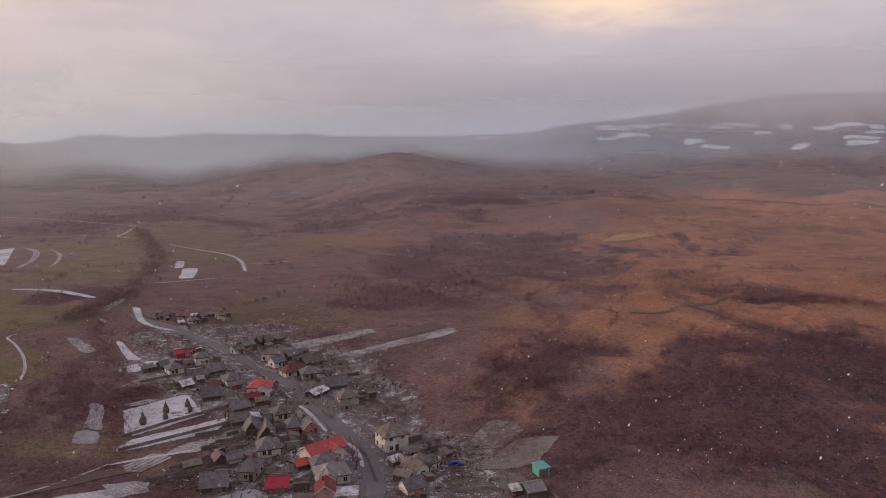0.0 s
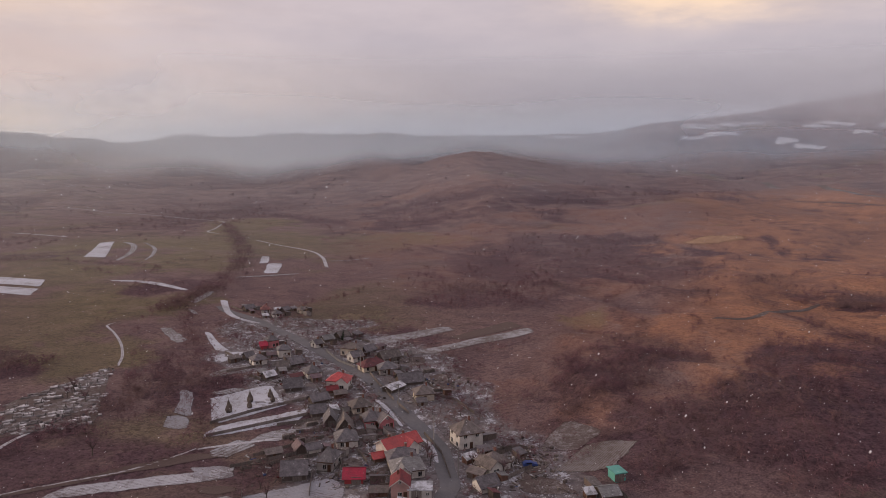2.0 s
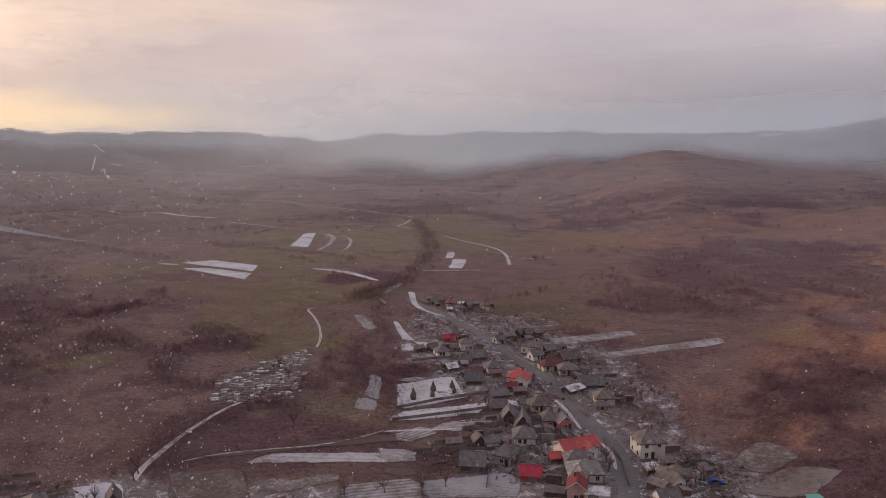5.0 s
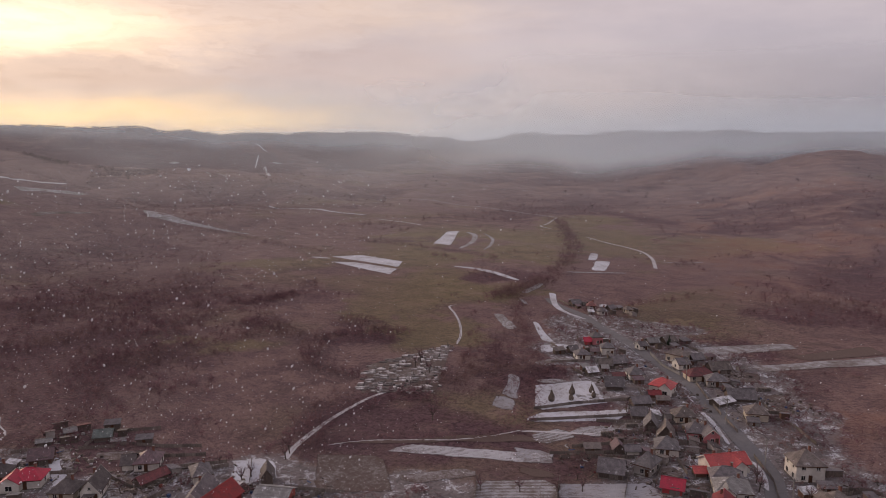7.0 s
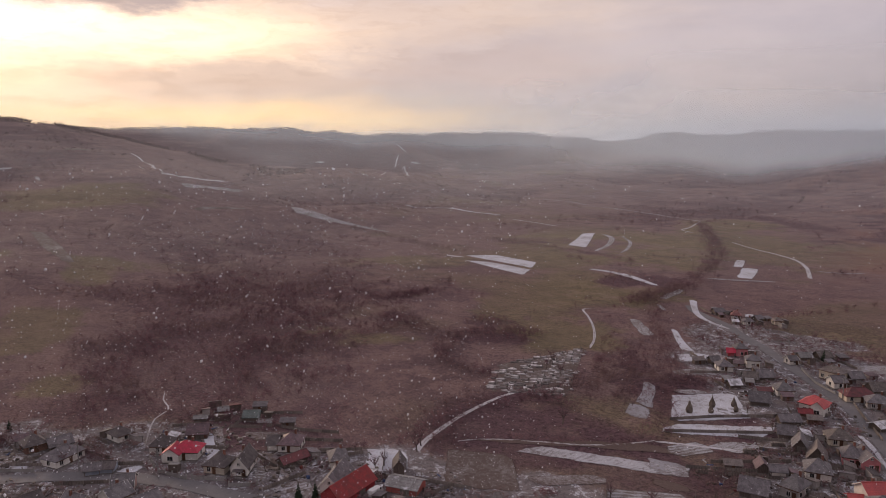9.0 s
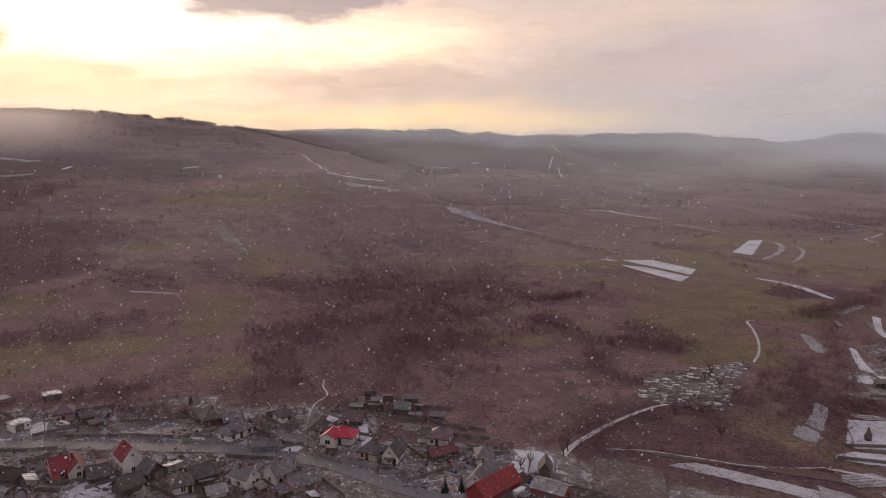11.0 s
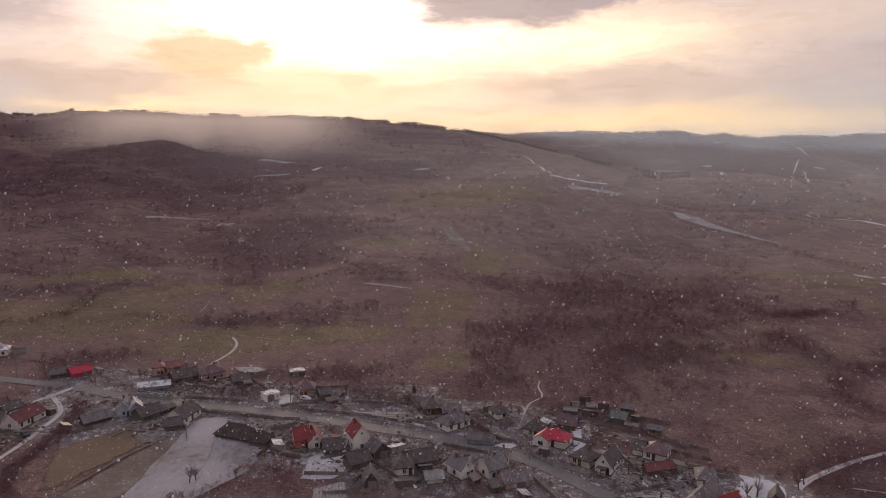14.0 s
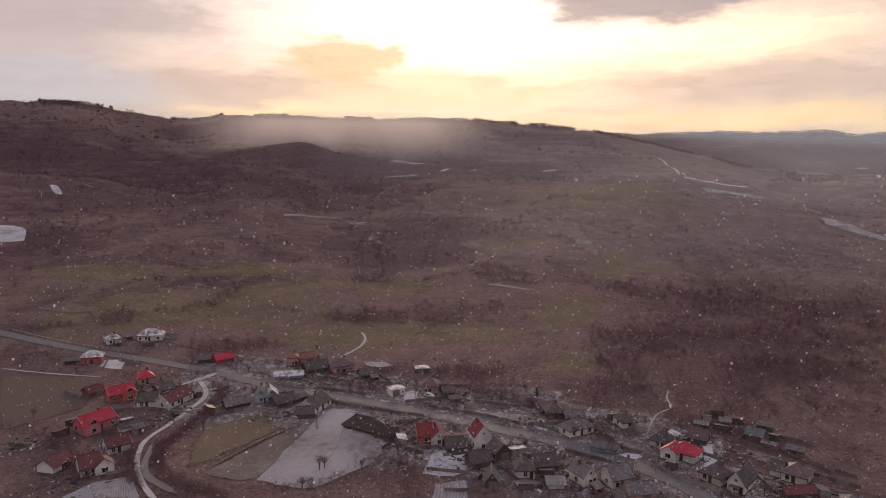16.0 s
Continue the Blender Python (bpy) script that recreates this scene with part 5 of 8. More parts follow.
WINDOWS = {"tall": window_meshes(1.15, 1.35), "small": window_meshes(0.8, 0.75), "pair": window_meshes(1.7, 1.4)}
DOOR_MESH = mesh_of("door", boxes((-0.5, -0.06, 0, 0.5, 0.04, 2.05), (-0.4, -0.085, 0.15, 0.4, -0.055, 0.95), (-0.4, -0.085, 1.1, 0.4, -0.055, 1.9), bevel=0.015), DOOR)
HANDLE_MESH = mesh_of("handle", boxes((0.36, -0.13, 0.98, 0.42, -0.08, 1.1)), CONCRETE)
GATE_MESH = mesh_of("barn_door", boxes((-1.3, -0.06, 0, -0.03, 0.03, 2.3), (0.03, -0.06, 0, 1.3, 0.03, 2.3), (-1.25, -0.09, 0.35, -0.1, -0.055, 0.5), (0.1, -0.09, 0.35, 1.25, -0.055, 0.5), (-1.25, -0.09, 1.7, -0.1, -0.055, 1.85), (0.1, -0.09, 1.7, 1.25, -0.055, 1.85)), TIMBER)


def add_window(parent, kind, m):
    frame_mesh, pane, sill, off = WINDOWS[kind]
    window = shared("window", frame_mesh, parent, m)
    for u in (-off, off):
        shared("pane", pane, window, Matrix.Translation((u, 0, 0)))
    shared("sill", sill, window, Matrix())


def fit_windows(parent, L, W, base, storeys, sides):
    """Windows in the four walls, leaving the door's place free."""
    for s in range(storeys):
        z = 0.95 + s * 2.75
        if z + 1.3 > base:
            break
        count = max(1, int(L / 2.7))
        for k in range(count):
            x = (k + 0.5) * L / count - L / 2
            if s or k != count // 2 or count < 2:
                add_window(parent, "tall", pose(x, -W / 2 - 0.02, z))
            if k % 2 == 0:
                add_window(parent, "tall", pose(x, W / 2 + 0.02, z, 0, 0, 180))
        count = max(1, int(W / 3.4)) if sides else 0
        for k in range(count):
            y = (k + 0.5) * W / count - W / 2
            add_window(parent, "tall", pose(L / 2 + 0.02, y, z, 0, 0, 90))
            add_window(parent, "tall", pose(-L / 2 - 0.02, y, z, 0, 0, -90))


def verge_board(a, b, low, top, u, v):
    """A board along one slope of a gable."""
    bm = bmesh.new()
    x0, x1 = u * (a + 0.01), u * (a + 0.06)
    ends = [[bm.verts.new(p) for p in ((x, v * b, low - 0.2), (x, 0, top - 0.2), (x, 0, top + 0.04), (x, v * b, low + 0.04))] for x in (x0, x1)]
    bm.faces.new(ends[0])
    bm.faces.new(list(reversed(ends[1])))
    for i in range(4):
        bm.faces.new([ends[0][i], ends[1][i], ends[1][(i + 1) % 4], ends[0][(i + 1) % 4]])
    bmesh.ops.recalc_face_normals(bm, faces=bm.faces)
    return bm


def house(x, y, turn, L, W, base, rise, roof, wall, label, hip=True, gable_front=False, storeys=1, wing=None, chimneys=1, porch=False, snow=False, category="house"):
    """A dwelling: turn is where its front's length points; wing is (place along the front, length forward, width)."""
    home = new("house")
    c, s = math.cos(radians(turn)), math.sin(radians(turn))
    spread = [(x + c * u * L / 2 - s * v * W / 2, y + s * u * L / 2 + c * v * W / 2) for u in (-1, 1) for v in (-1, 1)]
    lows = [float(height(*q)) for q in spread]
    home.matrix_world = pose(x, y, min(lows), 0, 0, turn)
    HOMES.append((x, y, turn, L, W))
    tagged(home, label, category, "village houses")
    drop = 0.3
    over = 0.45
    part("plinth", boxes((-L / 2 - 0.06, -W / 2 - 0.06, -drop, L / 2 + 0.06, W / 2 + 0.06, 0.45), bevel=0.03), STONE, home)
    l, w = (W, L) if gable_front else (L, W)
    walls = part("wall", wall_shape(l, w, base, rise, hip), WALLS[wall], home)
    top, k = roof_shape(l, w, base, rise, hip, over)
    cover_ob = part("roof", top, ROOFS[roof], home)
    ridge = l / 2 + over - k
    cap = part("ridge_cap", boxes((-ridge, -0.16, base + rise - 0.05, ridge, 0.16, base + rise + 0.09), bevel=0.05), ROOFS[roof], home)
    fascia = part("fascia", boxes((-l / 2 - over, -w / 2 - over - 0.03, base - over * rise / (w / 2) - 0.24, l / 2 + over, -w / 2 - over + 0.02, base - over * rise / (w / 2) - 0.03)), DOOR, home)
    trims = [] if hip else [part("bargeboard", verge_board(l / 2 + over, w / 2 + over, base - over * rise / (w / 2), base + rise, u, v), FRAME, home) for u in (-1, 1) for v in (-1, 1)]
    if gable_front:
        for ob in (walls, cover_ob, cap, fascia, *trims):
            ob.matrix_local = pose(0, 0, 0, 0, 0, 90)
        add_window(home, "small", pose(0, -W / 2 - 0.02, base + 0.35))
    fit_windows(home, L, W, base, storeys, True)
    door = shared("door", DOOR_MESH, home, pose(0 if L > 5.4 else L / 2 - 0.9, -W / 2 - 0.03, 0.3))
    shared("handle", HANDLE_MESH, door, Matrix())
    part("doorstep", boxes((-0.9, -W / 2 - 0.95, -drop, 0.9, -W / 2 - 0.065, 0.22), bevel=0.03), CONCRETE, home)
    for i in range(chimneys):
        cx, cy = (l * (0.18 - 0.42 * i), w * 0.12)
        if gable_front:
            cx, cy = -cy, cx
        stack = part("chimney", boxes((cx - 0.28, cy - 0.28, base + rise * 0.45, cx + 0.28, cy + 0.28, base + rise + 0.75)), BRICK, home)
        part("chimney_cap", boxes((cx - 0.36, cy - 0.36, base + rise + 0.75, cx + 0.36, cy + 0.36, base + rise + 0.87), bevel=0.02), CONCRETE, stack)
    if wing:
        place, out, wide = wing
        y0 = -W / 2 - out
        span = out + W / 2
        m = pose(place, (y0 + 0) / 2, 0, 0, 0, 90)
        up = min(rise * 0.85, wide * 0.42)
        for name, bm, material in (("wing_wall", wall_shape(span, wide, base, up, False), WALLS[wall]), ("wing_roof", roof_shape(span, wide, base, up, False, 0.45)[0], ROOFS[roof])):
            part(name, bm, material, home).matrix_local = m
        part("wing_plinth", boxes((place - wide / 2 - 0.05, y0 - 0.05, -drop, place + wide / 2 + 0.05, -W / 2 - 0.07, 0.42), bevel=0.03), STONE, home)
        for s in range(storeys):
            add_window(home, "pair", pose(place, y0 - 0.02, 0.95 + 2.75 * s))
    if porch or (wing is None and L > 7.5 and int(abs(7 * x + 3 * y)) % 3 == 0):
        part("porch_roof", boxes((-L * 0.32, -W / 2 - 1.9, 2.35, L * 0.32, -W / 2 - 0.02, 2.47), bevel=0.03), ROOFS[roof], home)
        for px in (-L * 0.3, 0, L * 0.3):
            part("porch_post", boxes((px - 0.08, -W / 2 - 1.8, 0.0, px + 0.08, -W / 2 - 1.64, 2.35)), TIMBER, home)
    return home


def barn(x, y, turn, L, W, base, rise, roof, wall, label, gable_front=False, hip=False, category="barn"):
    """A barn or shed: boarded walls, a plank gate, low eaves."""
    shed = new("barn")
    c, s = math.cos(radians(turn)), math.sin(radians(turn))
    shed.matrix_world = pose(x, y, min(float(height(x + c * u * L / 2 - s * v * W / 2, y + s * u * L / 2 + c * v * W / 2)) for u in (-1, 1) for v in (-1, 1)), 0, 0, turn)
    HOMES.append((x, y, turn, L, W))
    tagged(shed, label, category, "barns and sheds")
    part("sill", boxes((-L / 2 - 0.05, -W / 2 - 0.05, -0.3, L / 2 + 0.05, W / 2 + 0.05, 0.4), bevel=0.03), STONE, shed)
    l, w = (W, L) if gable_front else (L, W)
    made = [part("wall", wall_shape(l, w, base, rise, hip), WALLS[wall], shed), part("roof", roof_shape(l, w, base, rise, hip, 0.6, 0.14)[0], ROOFS[roof], shed)]
    ridge = l / 2 + 0.6 - (min(l / 2 + 0.3, (w / 2 + 0.6) * 0.95) if hip else 0)
    made.append(part("ridge_cap", boxes((-ridge, -0.14, base + rise - 0.05, ridge, 0.14, base + rise + 0.07), bevel=0.04), ROOFS[roof], shed))
    if gable_front:
        for ob in made:
            ob.matrix_local = pose(0, 0, 0, 0, 0, 90)
    if L > 3.2 and base > 2.2:
        shared("barn_door", GATE_MESH, shed, pose(L * 0.12, -W / 2 - 0.03, 0.1))
    for u in (-1, 1):
        part("corner_post", boxes((u * L / 2 - 0.1, -W / 2 - 0.05, 0.3, u * L / 2 + 0.1, -W / 2 + 0.08, base - 0.02)), TIMBER, shed)
    return shed


def garage(x, y, turn, L, W, base, roof, wall, label):
    """A flat-roofed box with a parapet roof."""
    hut = new("garage")
    hut.matrix_world = pose(x, y, float(height(x, y)) - 0.1, 0, 0, turn)
    tagged(hut, label, "garage", "barns and sheds")
    part("wall", boxes((-L / 2, -W / 2, -0.2, L / 2, W / 2, base), bevel=0.02), WALLS[wall], hut)
    part("roof", boxes((-L / 2 - 0.35, -W / 2 - 0.35, base, L / 2 + 0.35, W / 2 + 0.35, base + 0.28), bevel=0.05), ROOFS[roof], hut)
    shared("garage_door", GATE_MESH, hut, pose(-L * 0.15, -W / 2 - 0.03, 0.1))
    add_window(hut, "small", pose(L * 0.33, -W / 2 - 0.02, 1.2))
    return hut




def lean_to(x, y, turn, L, W, tall, roof, wall):
    """A low single-pitch shed: boarded walls, sloping roof, door and posts."""
    shed = new("shed")
    shed.matrix_world = pose(x, y, float(height(x, y)), 0, 0, turn)
    tagged(shed, {"snowy": "low wooden shed with snow on its roof", "ash": "low wooden shed with a pale sheet roof", "brick": "low wooden shed with a rusty red roof"}.get(roof, "low weathered wooden shed with a dark roof"), "shed", "barns and sheds")
    bm = bmesh.new()
    a, b, low = L / 2, W / 2, tall * 0.72
    base = [bm.verts.new(v) for v in ((-a, -b, -0.3), (a, -b, -0.3), (a, b, -0.3), (-a, b, -0.3))]
    top = [bm.verts.new(v) for v in ((-a, -b, low), (a, -b, low), (a, b, tall), (-a, b, tall))]
    for i in range(4):
        bm.faces.new([base[i], base[(i + 1) % 4], top[(i + 1) % 4], top[i]])
    bm.faces.new(top)
    part("wall", bm, WALLS[wall], shed)
    bm = bmesh.new()
    slope = (tall - low) / W
    rim = [(-a - 0.3, -b - 0.4, low - 0.4 * slope), (a + 0.3, -b - 0.4, low - 0.4 * slope), (a + 0.3, b + 0.25, tall + 0.25 * slope), (-a - 0.3, b + 0.25, tall + 0.25 * slope)]
    under, over = ([bm.verts.new((u, v, w + up)) for u, v, w in rim] for up in (0.02, 0.14))
    bm.faces.new(over)
    bm.faces.new(list(reversed(under)))
    for i in range(4):
        bm.faces.new([under[i], under[(i + 1) % 4], over[(i + 1) % 4], over[i]])
    part("roof", bm, ROOFS[roof], shed)
    part("door", boxes((-0.45, -b - 0.06, 0.0, 0.45, -b - 0.005, low - 0.15)), DOOR, shed)
    for u in (-1, 1):
        part("corner_post", boxes((u * a - 0.07, -b - 0.08, -0.2, u * a + 0.07, -b + 0.06, low - 0.02)), TIMBER, shed)
    return shed


def near_home(x, y, room):
    """Whether a place lies within a building, or closer to one than room."""
    for hx, hy, turn, L, W in HOMES:
        c, s = math.cos(radians(turn)), math.sin(radians(turn))
        u, v = (x - hx) * c + (y - hy) * s, (y - hy) * c - (x - hx) * s
        if abs(u) < L / 2 + room and abs(v) < W / 2 + room:
            return True
    return False


def fill_yards(seed):
    """Small sheds behind the houses and fences between the plots."""
    rng = random.Random(seed)
    made, rows = [], []
    for hx, hy, turn, L, W in list(HOMES):
        if road_away(hx, hy) > 75:
            continue
        for _ in range(5 if hy > 150 else 3):
            side = rng.choice((0, 90, 180, 270))
            reach = (L if side % 180 == 0 else W) / 2 + rng.uniform(2.2, 5.5)
            a = radians(turn + side)
            x, y = hx + math.cos(a) * reach + rng.uniform(-2, 2), hy + math.sin(a) * reach + rng.uniform(-2, 2)
            long, deep = rng.uniform(2.2, 5.0), rng.uniform(1.8, 3.0)
            if road_away(x, y) < 6.5 or near_home(x, y, max(long, deep) / 2 + 0.3) or any(math.hypot(x - p, y - q) < 3.8 for p, q in made) or not free(x, y):
                continue
            made.append((x, y))
            lean_to(x, y, turn + rng.choice((0, 90, 180)), long, deep, rng.uniform(1.8, 2.6), rng.choice(("dark", "slate", "moss", "umber", "snowy", "dark", "purple", "moss", "dark", "ash", "maroon")), rng.choice(("wood", "wood", "brown", "grey")))
        for _ in range(2):
            a = radians(turn + rng.choice((0, 90, 180, 270)))
            d = (math.cos(a), math.sin(a))
            off = max(L, W) / 2 + rng.uniform(1.0, 2.5)
            long = rng.uniform(7, 18)
            x0, y0 = hx - d[1] * off, hy + d[0] * off
            spots = [(x0 + d[0] * long * k / 6, y0 + d[1] * long * k / 6) for k in range(7)]
            if any(road_away(*p) < 4.6 or near_home(*p, 0.3) or any(math.hypot(p[0] - q[0], p[1] - q[1]) < 3.0 for q in made) for p in spots):
                continue
            if any(math.hypot(spots[3][0] - p, spots[3][1] - q) < 5 for p, q in rows):
                continue
            rows.append(spots[3])
            fence([spots[0], spots[-1]])


def garden_shrubs(count, seed):
    """Leafless bushes and tall dead weeds between the houses."""
    rng = np.random.default_rng(seed)
    x, y = rng.uniform(-300, 0, count), rng.uniform(-120, 350, count)
    chance = eased((village(x, y) + 0.25 * waves(x, y, 25, 91, 3) - 0.1) / 0.5)
    ok = (rng.uniform(0, 1, count) < chance) & (road_away(x, y) > 4.5) & (free(x, y) > 0.5)
    p = np.array([(u, v) for u, v in zip(x[ok], y[ok]) if not near_home(u, v, 0.8)])
    kinds = [bare_tree(rng, 6, 6, 1.3) for _ in range(6)]
    plant("garden_shrubs", p, rng.uniform(0.6, 2.6, len(p)), rng.uniform(1.0, 2.2, len(p)), kinds, TWIGS, "leafless bushes and dead weeds in the gardens", seed)
# ---- the village ----
house(-52.1, 199.4, 39, 7.5, 7.5, 5.3, 2.7, "moss", "white", "white two-storey house with a hipped brown tile roof", storeys=2)
house(-70.3, 190.2, 54, 11.8, 6.6, 3.5, 2.0, "coral", "white", "long white house with a bright red sheet roof", hip=False, wing=(1.8, 1.7, 4.1), chimneys=2)
barn(-74.3, 183.1, 41, 2.9, 3.3, 2.0, 0.9, "coral", "brown", "small boarded shed with a red sheet roof")
barn(-75.8, 170.2, 19, 5.2, 5.4, 2.3, 1.6, "red", "red", "red boarded shed with a red sheet roof")
house(-67.0, 183.1, 31, 8.0, 5.8, 3.0, 2.0, "dark", "cream", "low cream house with a dark hipped roof")
house(-63.1, 177.0, 31, 8.6, 7.5, 3.1, 2.2, "ash", "white", "white house with a snow-streaked grey roof", wing=(-1.8, 1.4, 3.7))
house(-60.8, 165.3, 18, 4.6, 5.8, 4.2, 1.7, "brick", "rose", "rose house with a brick red tile roof", hip=False, gable_front=True, storeys=1)
garage(-55.7, 166.3, 17, 5.9, 4.6, 2.5, "snowy", "white", "white garage with a flat snowy roof")
house(-86.5, 176.7, 4, 4.6, 7.1, 3.5, 2.6, "slate", "grey", "grey house with a steep hipped slate roof")
barn(-93.3, 169.1, 24, 6.5, 6.6, 2.5, 2.4, "dark", "wood", "weathered barn with a dark tile roof")
house(-88.1, 192.1, 30, 6.3, 7.1, 3.0, 2.4, "slate", "white", "white house with a long hipped slate roof")
barn(-99.5, 183.7, 41, 2.9, 4.1, 2.3, 1.4, "purple", "wood", "weathered shed with a faded purple roof", gable_front=True)
barn(-95.7, 185.0, 42, 3.9, 3.7, 2.0, 1.0, "dark", "white", "whitewashed shed with a dark roof")
house(-86.3, 207.7, 30, 4.6, 6.6, 3.3, 2.2, "dark", "pink", "pink house with a dark hipped roof")
house(-82.1, 207.9, 43, 4.6, 7.1, 3.4, 1.9, "dark", "pink", "raspberry pink house with a dark gable roof", hip=False, gable_front=True)
barn(-93.3, 202.5, 26, 4.6, 6.6, 2.1, 3.1, "moss", "wood", "old wooden barn with a steep brown gable", gable_front=True)
barn(-99.8, 205.5, 27, 3.6, 6.6, 2.5, 2.4, "slate", "wood", "weathered barn with a grey roof", gable_front=True)
house(-94.8, 218.9, 40, 6.8, 6.2, 2.9, 2.1, "moss", "cream", "cream house with a rounded brown hipped roof")
barn(-107.6, 212.2, 35, 4.7, 5.4, 2.2, 1.8, "dark", "wood", "dark weathered barn beside the snowy yard")
barn(-112.9, 223.4, 51, 6.1, 4.6, 2.0, 1.5, "dark", "wood", "dark weathered wooden barn by a yard")
house(-112.9, 241.0, 6, 7.7, 7.0, 3.8, 2.2, "coral", "white", "white house with a bright red hipped roof", wing=(2.4, 1.0, 4.0), storeys=1)
barn(-112.7, 234.1, 38, 3.6, 3.1, 2.0, 0.9, "brick", "brown", "small shed with a brick red roof")
house(-128.6, 249.7, 46, 5.8, 6.2, 3.0, 2.1, "slate", "white", "white house with a grey hipped roof")
barn(-129.3, 234.7, 35, 6.3, 6.2, 2.2, 2.4, "dark", "wood", "weathered barn with a dark mossy roof")
barn(-144.7, 243.6, 60, 4.1, 3.9, 2.0, 1.3, "snowy", "wood", "small barn with a snowy roof")
house(-153.9, 272.6, 37, 5.2, 5.8, 4.0, 1.7, "slate", "white", "white two-storey house with a grey roof", storeys=2)
house(-166.8, 284.6, 51, 5.0, 5.4, 4.2, 1.7, "slate", "pink", "tall pink house with a grey roof", storeys=2)
barn(-168.8, 280.8, 38, 2.7, 3.6, 2.5, 1.2, "red", "red", "small shed with a red roof")
house(-158.6, 259.3, 50, 5.7, 5.8, 2.9, 1.8, "dark", "white", "white farmhouse with a dark roof")
barn(-166.6, 264.7, 59, 3.5, 4.3, 2.0, 1.5, "dark", "wood", "dark weathered wooden barn by a yard")
barn(-142.9, 261.9, 55, 6.0, 5.4, 2.0, 1.9, "dark", "wood", "dark weathered wooden barn by a yard")
barn(-145.0, 255.6, 36, 4.9, 4.6, 2.0, 1.8, "moss", "wood", "old brown barn between the houses")
house(-146.4, 289.7, 63, 4.0, 4.3, 2.5, 1.4, "dark", "white", "small white house with a dark roof", hip=False)
barn(-146.7, 301.0, 54, 5.0, 4.3, 2.0, 1.4, "ash", "wood", "barn with an ash grey roof")
barn(-142.0, 307.4, 63, 5.7, 5.0, 2.2, 1.8, "moss", "wood", "brown barn behind the house")
house(-125.8, 282.6, -3, 8.2, 6.2, 4.0, 1.8, "moss", "cream", "cream two-storey house with a brown hipped roof", storeys=2)
house(-120.7, 274.0, 56, 5.0, 5.4, 2.9, 1.8, "dark", "white", "white house with a dark roof", hip=False)
barn(-120.1, 287.1, 63, 5.4, 4.3, 2.2, 1.7, "dark", "wood", "dark weathered wooden barn by a yard")
house(-109.1, 265.1, 48, 10.6, 6.2, 2.9, 2.1, "maroon", "cream", "long yellow house with a dark brown roof")
house(-101.4, 261.9, 33, 7.1, 6.2, 3.0, 2.1, "slate", "grey", "grey house with a hipped slate roof")
barn(-107.4, 279.2, 51, 8.2, 5.8, 2.4, 2.1, "moss", "wood", "large weathered barn with a grey-brown roof")
barn(-91.2, 241.6, 70, 7.2, 4.6, 2.0, 0.9, "snowy", "wood", "low shed with a snow-covered roof")
barn(-88.4, 251.4, 37, 8.9, 7.0, 2.0, 2.4, "dark", "wood", "wide barn with a black tile roof")
house(-77.1, 234.6, 30, 6.5, 6.2, 3.3, 2.1, "moss", "cream", "cream house with a hipped brown roof")
house(-40.5, 184.5, 51, 7.1, 6.6, 3.1, 2.2, "moss", "white", "white house with a weathered brown roof", wing=(-2.3, 1.1, 4.0))
barn(-42.3, 184.3, -18, 3.9, 5.0, 2.3, 1.6, "moss", "white", "whitewashed outbuilding with a brown roof")
barn(-39.8, 172.6, 44, 5.1, 5.0, 2.3, 1.7, "dark", "white", "whitewashed barn with a dark roof")
barn(-218.5, 349.5, 56, 5.1, 4.8, 2.2, 1.5, "dark", "wood", "dark barn at the edge of the hamlet")
house(-206.8, 347.6, 33, 4.6, 5.3, 2.8, 2.0, "rosy", "white", "farmhouse with a large faded red roof")
house(-195.3, 339.7, 43, 5.0, 4.8, 2.6, 1.6, "dark", "white", "white farmhouse with a dark hipped roof")
barn(-197.0, 352.0, 73, 3.8, 3.6, 2.0, 1.3, "dark", "wood", "small dark barn of the hamlet")
house(-186.5, 352.2, 55, 4.0, 4.2, 2.8, 1.4, "moss", "cream", "lone cream house in the meadow")
garage(-7.1, 183.8, 33, 3.0, 4.1, 2.3, "turq", "turq", "small turquoise tarpaulin hut")
barn(-8.9, 174.3, 30, 4.4, 5.0, 2.1, 1.1, "ash", "wood", "shed with a pale grey sheet roof")
# western grey and brown roofs a tone darker: backlit shade put into their colour
house(-188.6, -115.2, 130, 6.4, 7.1, 3.1, 2.7, "maroon", "white", "white cottage with a maroon gable roof", hip=False, wing=(2.8, 1.2, 5.0))
barn(-190.2, -126.8, 170, 7.0, 5.7, 2.5, 2.0, "maroon", "white", "whitewashed barn with a maroon roof")
house(-203.4, -115.2, 134, 6.6, 5.5, 2.9, 2.0, "maroon", "white", "white cottage with a dark red roof", hip=False)
barn(-220.5, -119.3, 136, 7.0, 3.2, 2.0, 0.9, "umber", "white", "long low white outbuilding")
house(-220.9, -131.4, 149, 10.8, 7.1, 3.5, 2.3, "red", "pink", "large house with a bright red gable roof", hip=False, storeys=2, wing=(-3.5, 1.8, 5.0))
house(-248.5, -137.0, 136, 8.8, 6.3, 3.5, 2.2, "red", "orange", "orange house with a bright red roof and cross gable", hip=False, storeys=2, wing=(2.2, 1.6, 5.2))
house(-268.2, -136.5, 126, 5.8, 6.3, 3.1, 2.2, "red", "rose", "small house with a red hipped roof")
barn(-252.5, -149.2, 148, 5.7, 4.9, 2.3, 1.7, "maroon", "brown", "brown barn with a maroon roof")
house(-243.1, -123.5, 100, 6.9, 5.5, 2.9, 2.2, "umber", "white", "white cottage with a dark gable roof", hip=False)
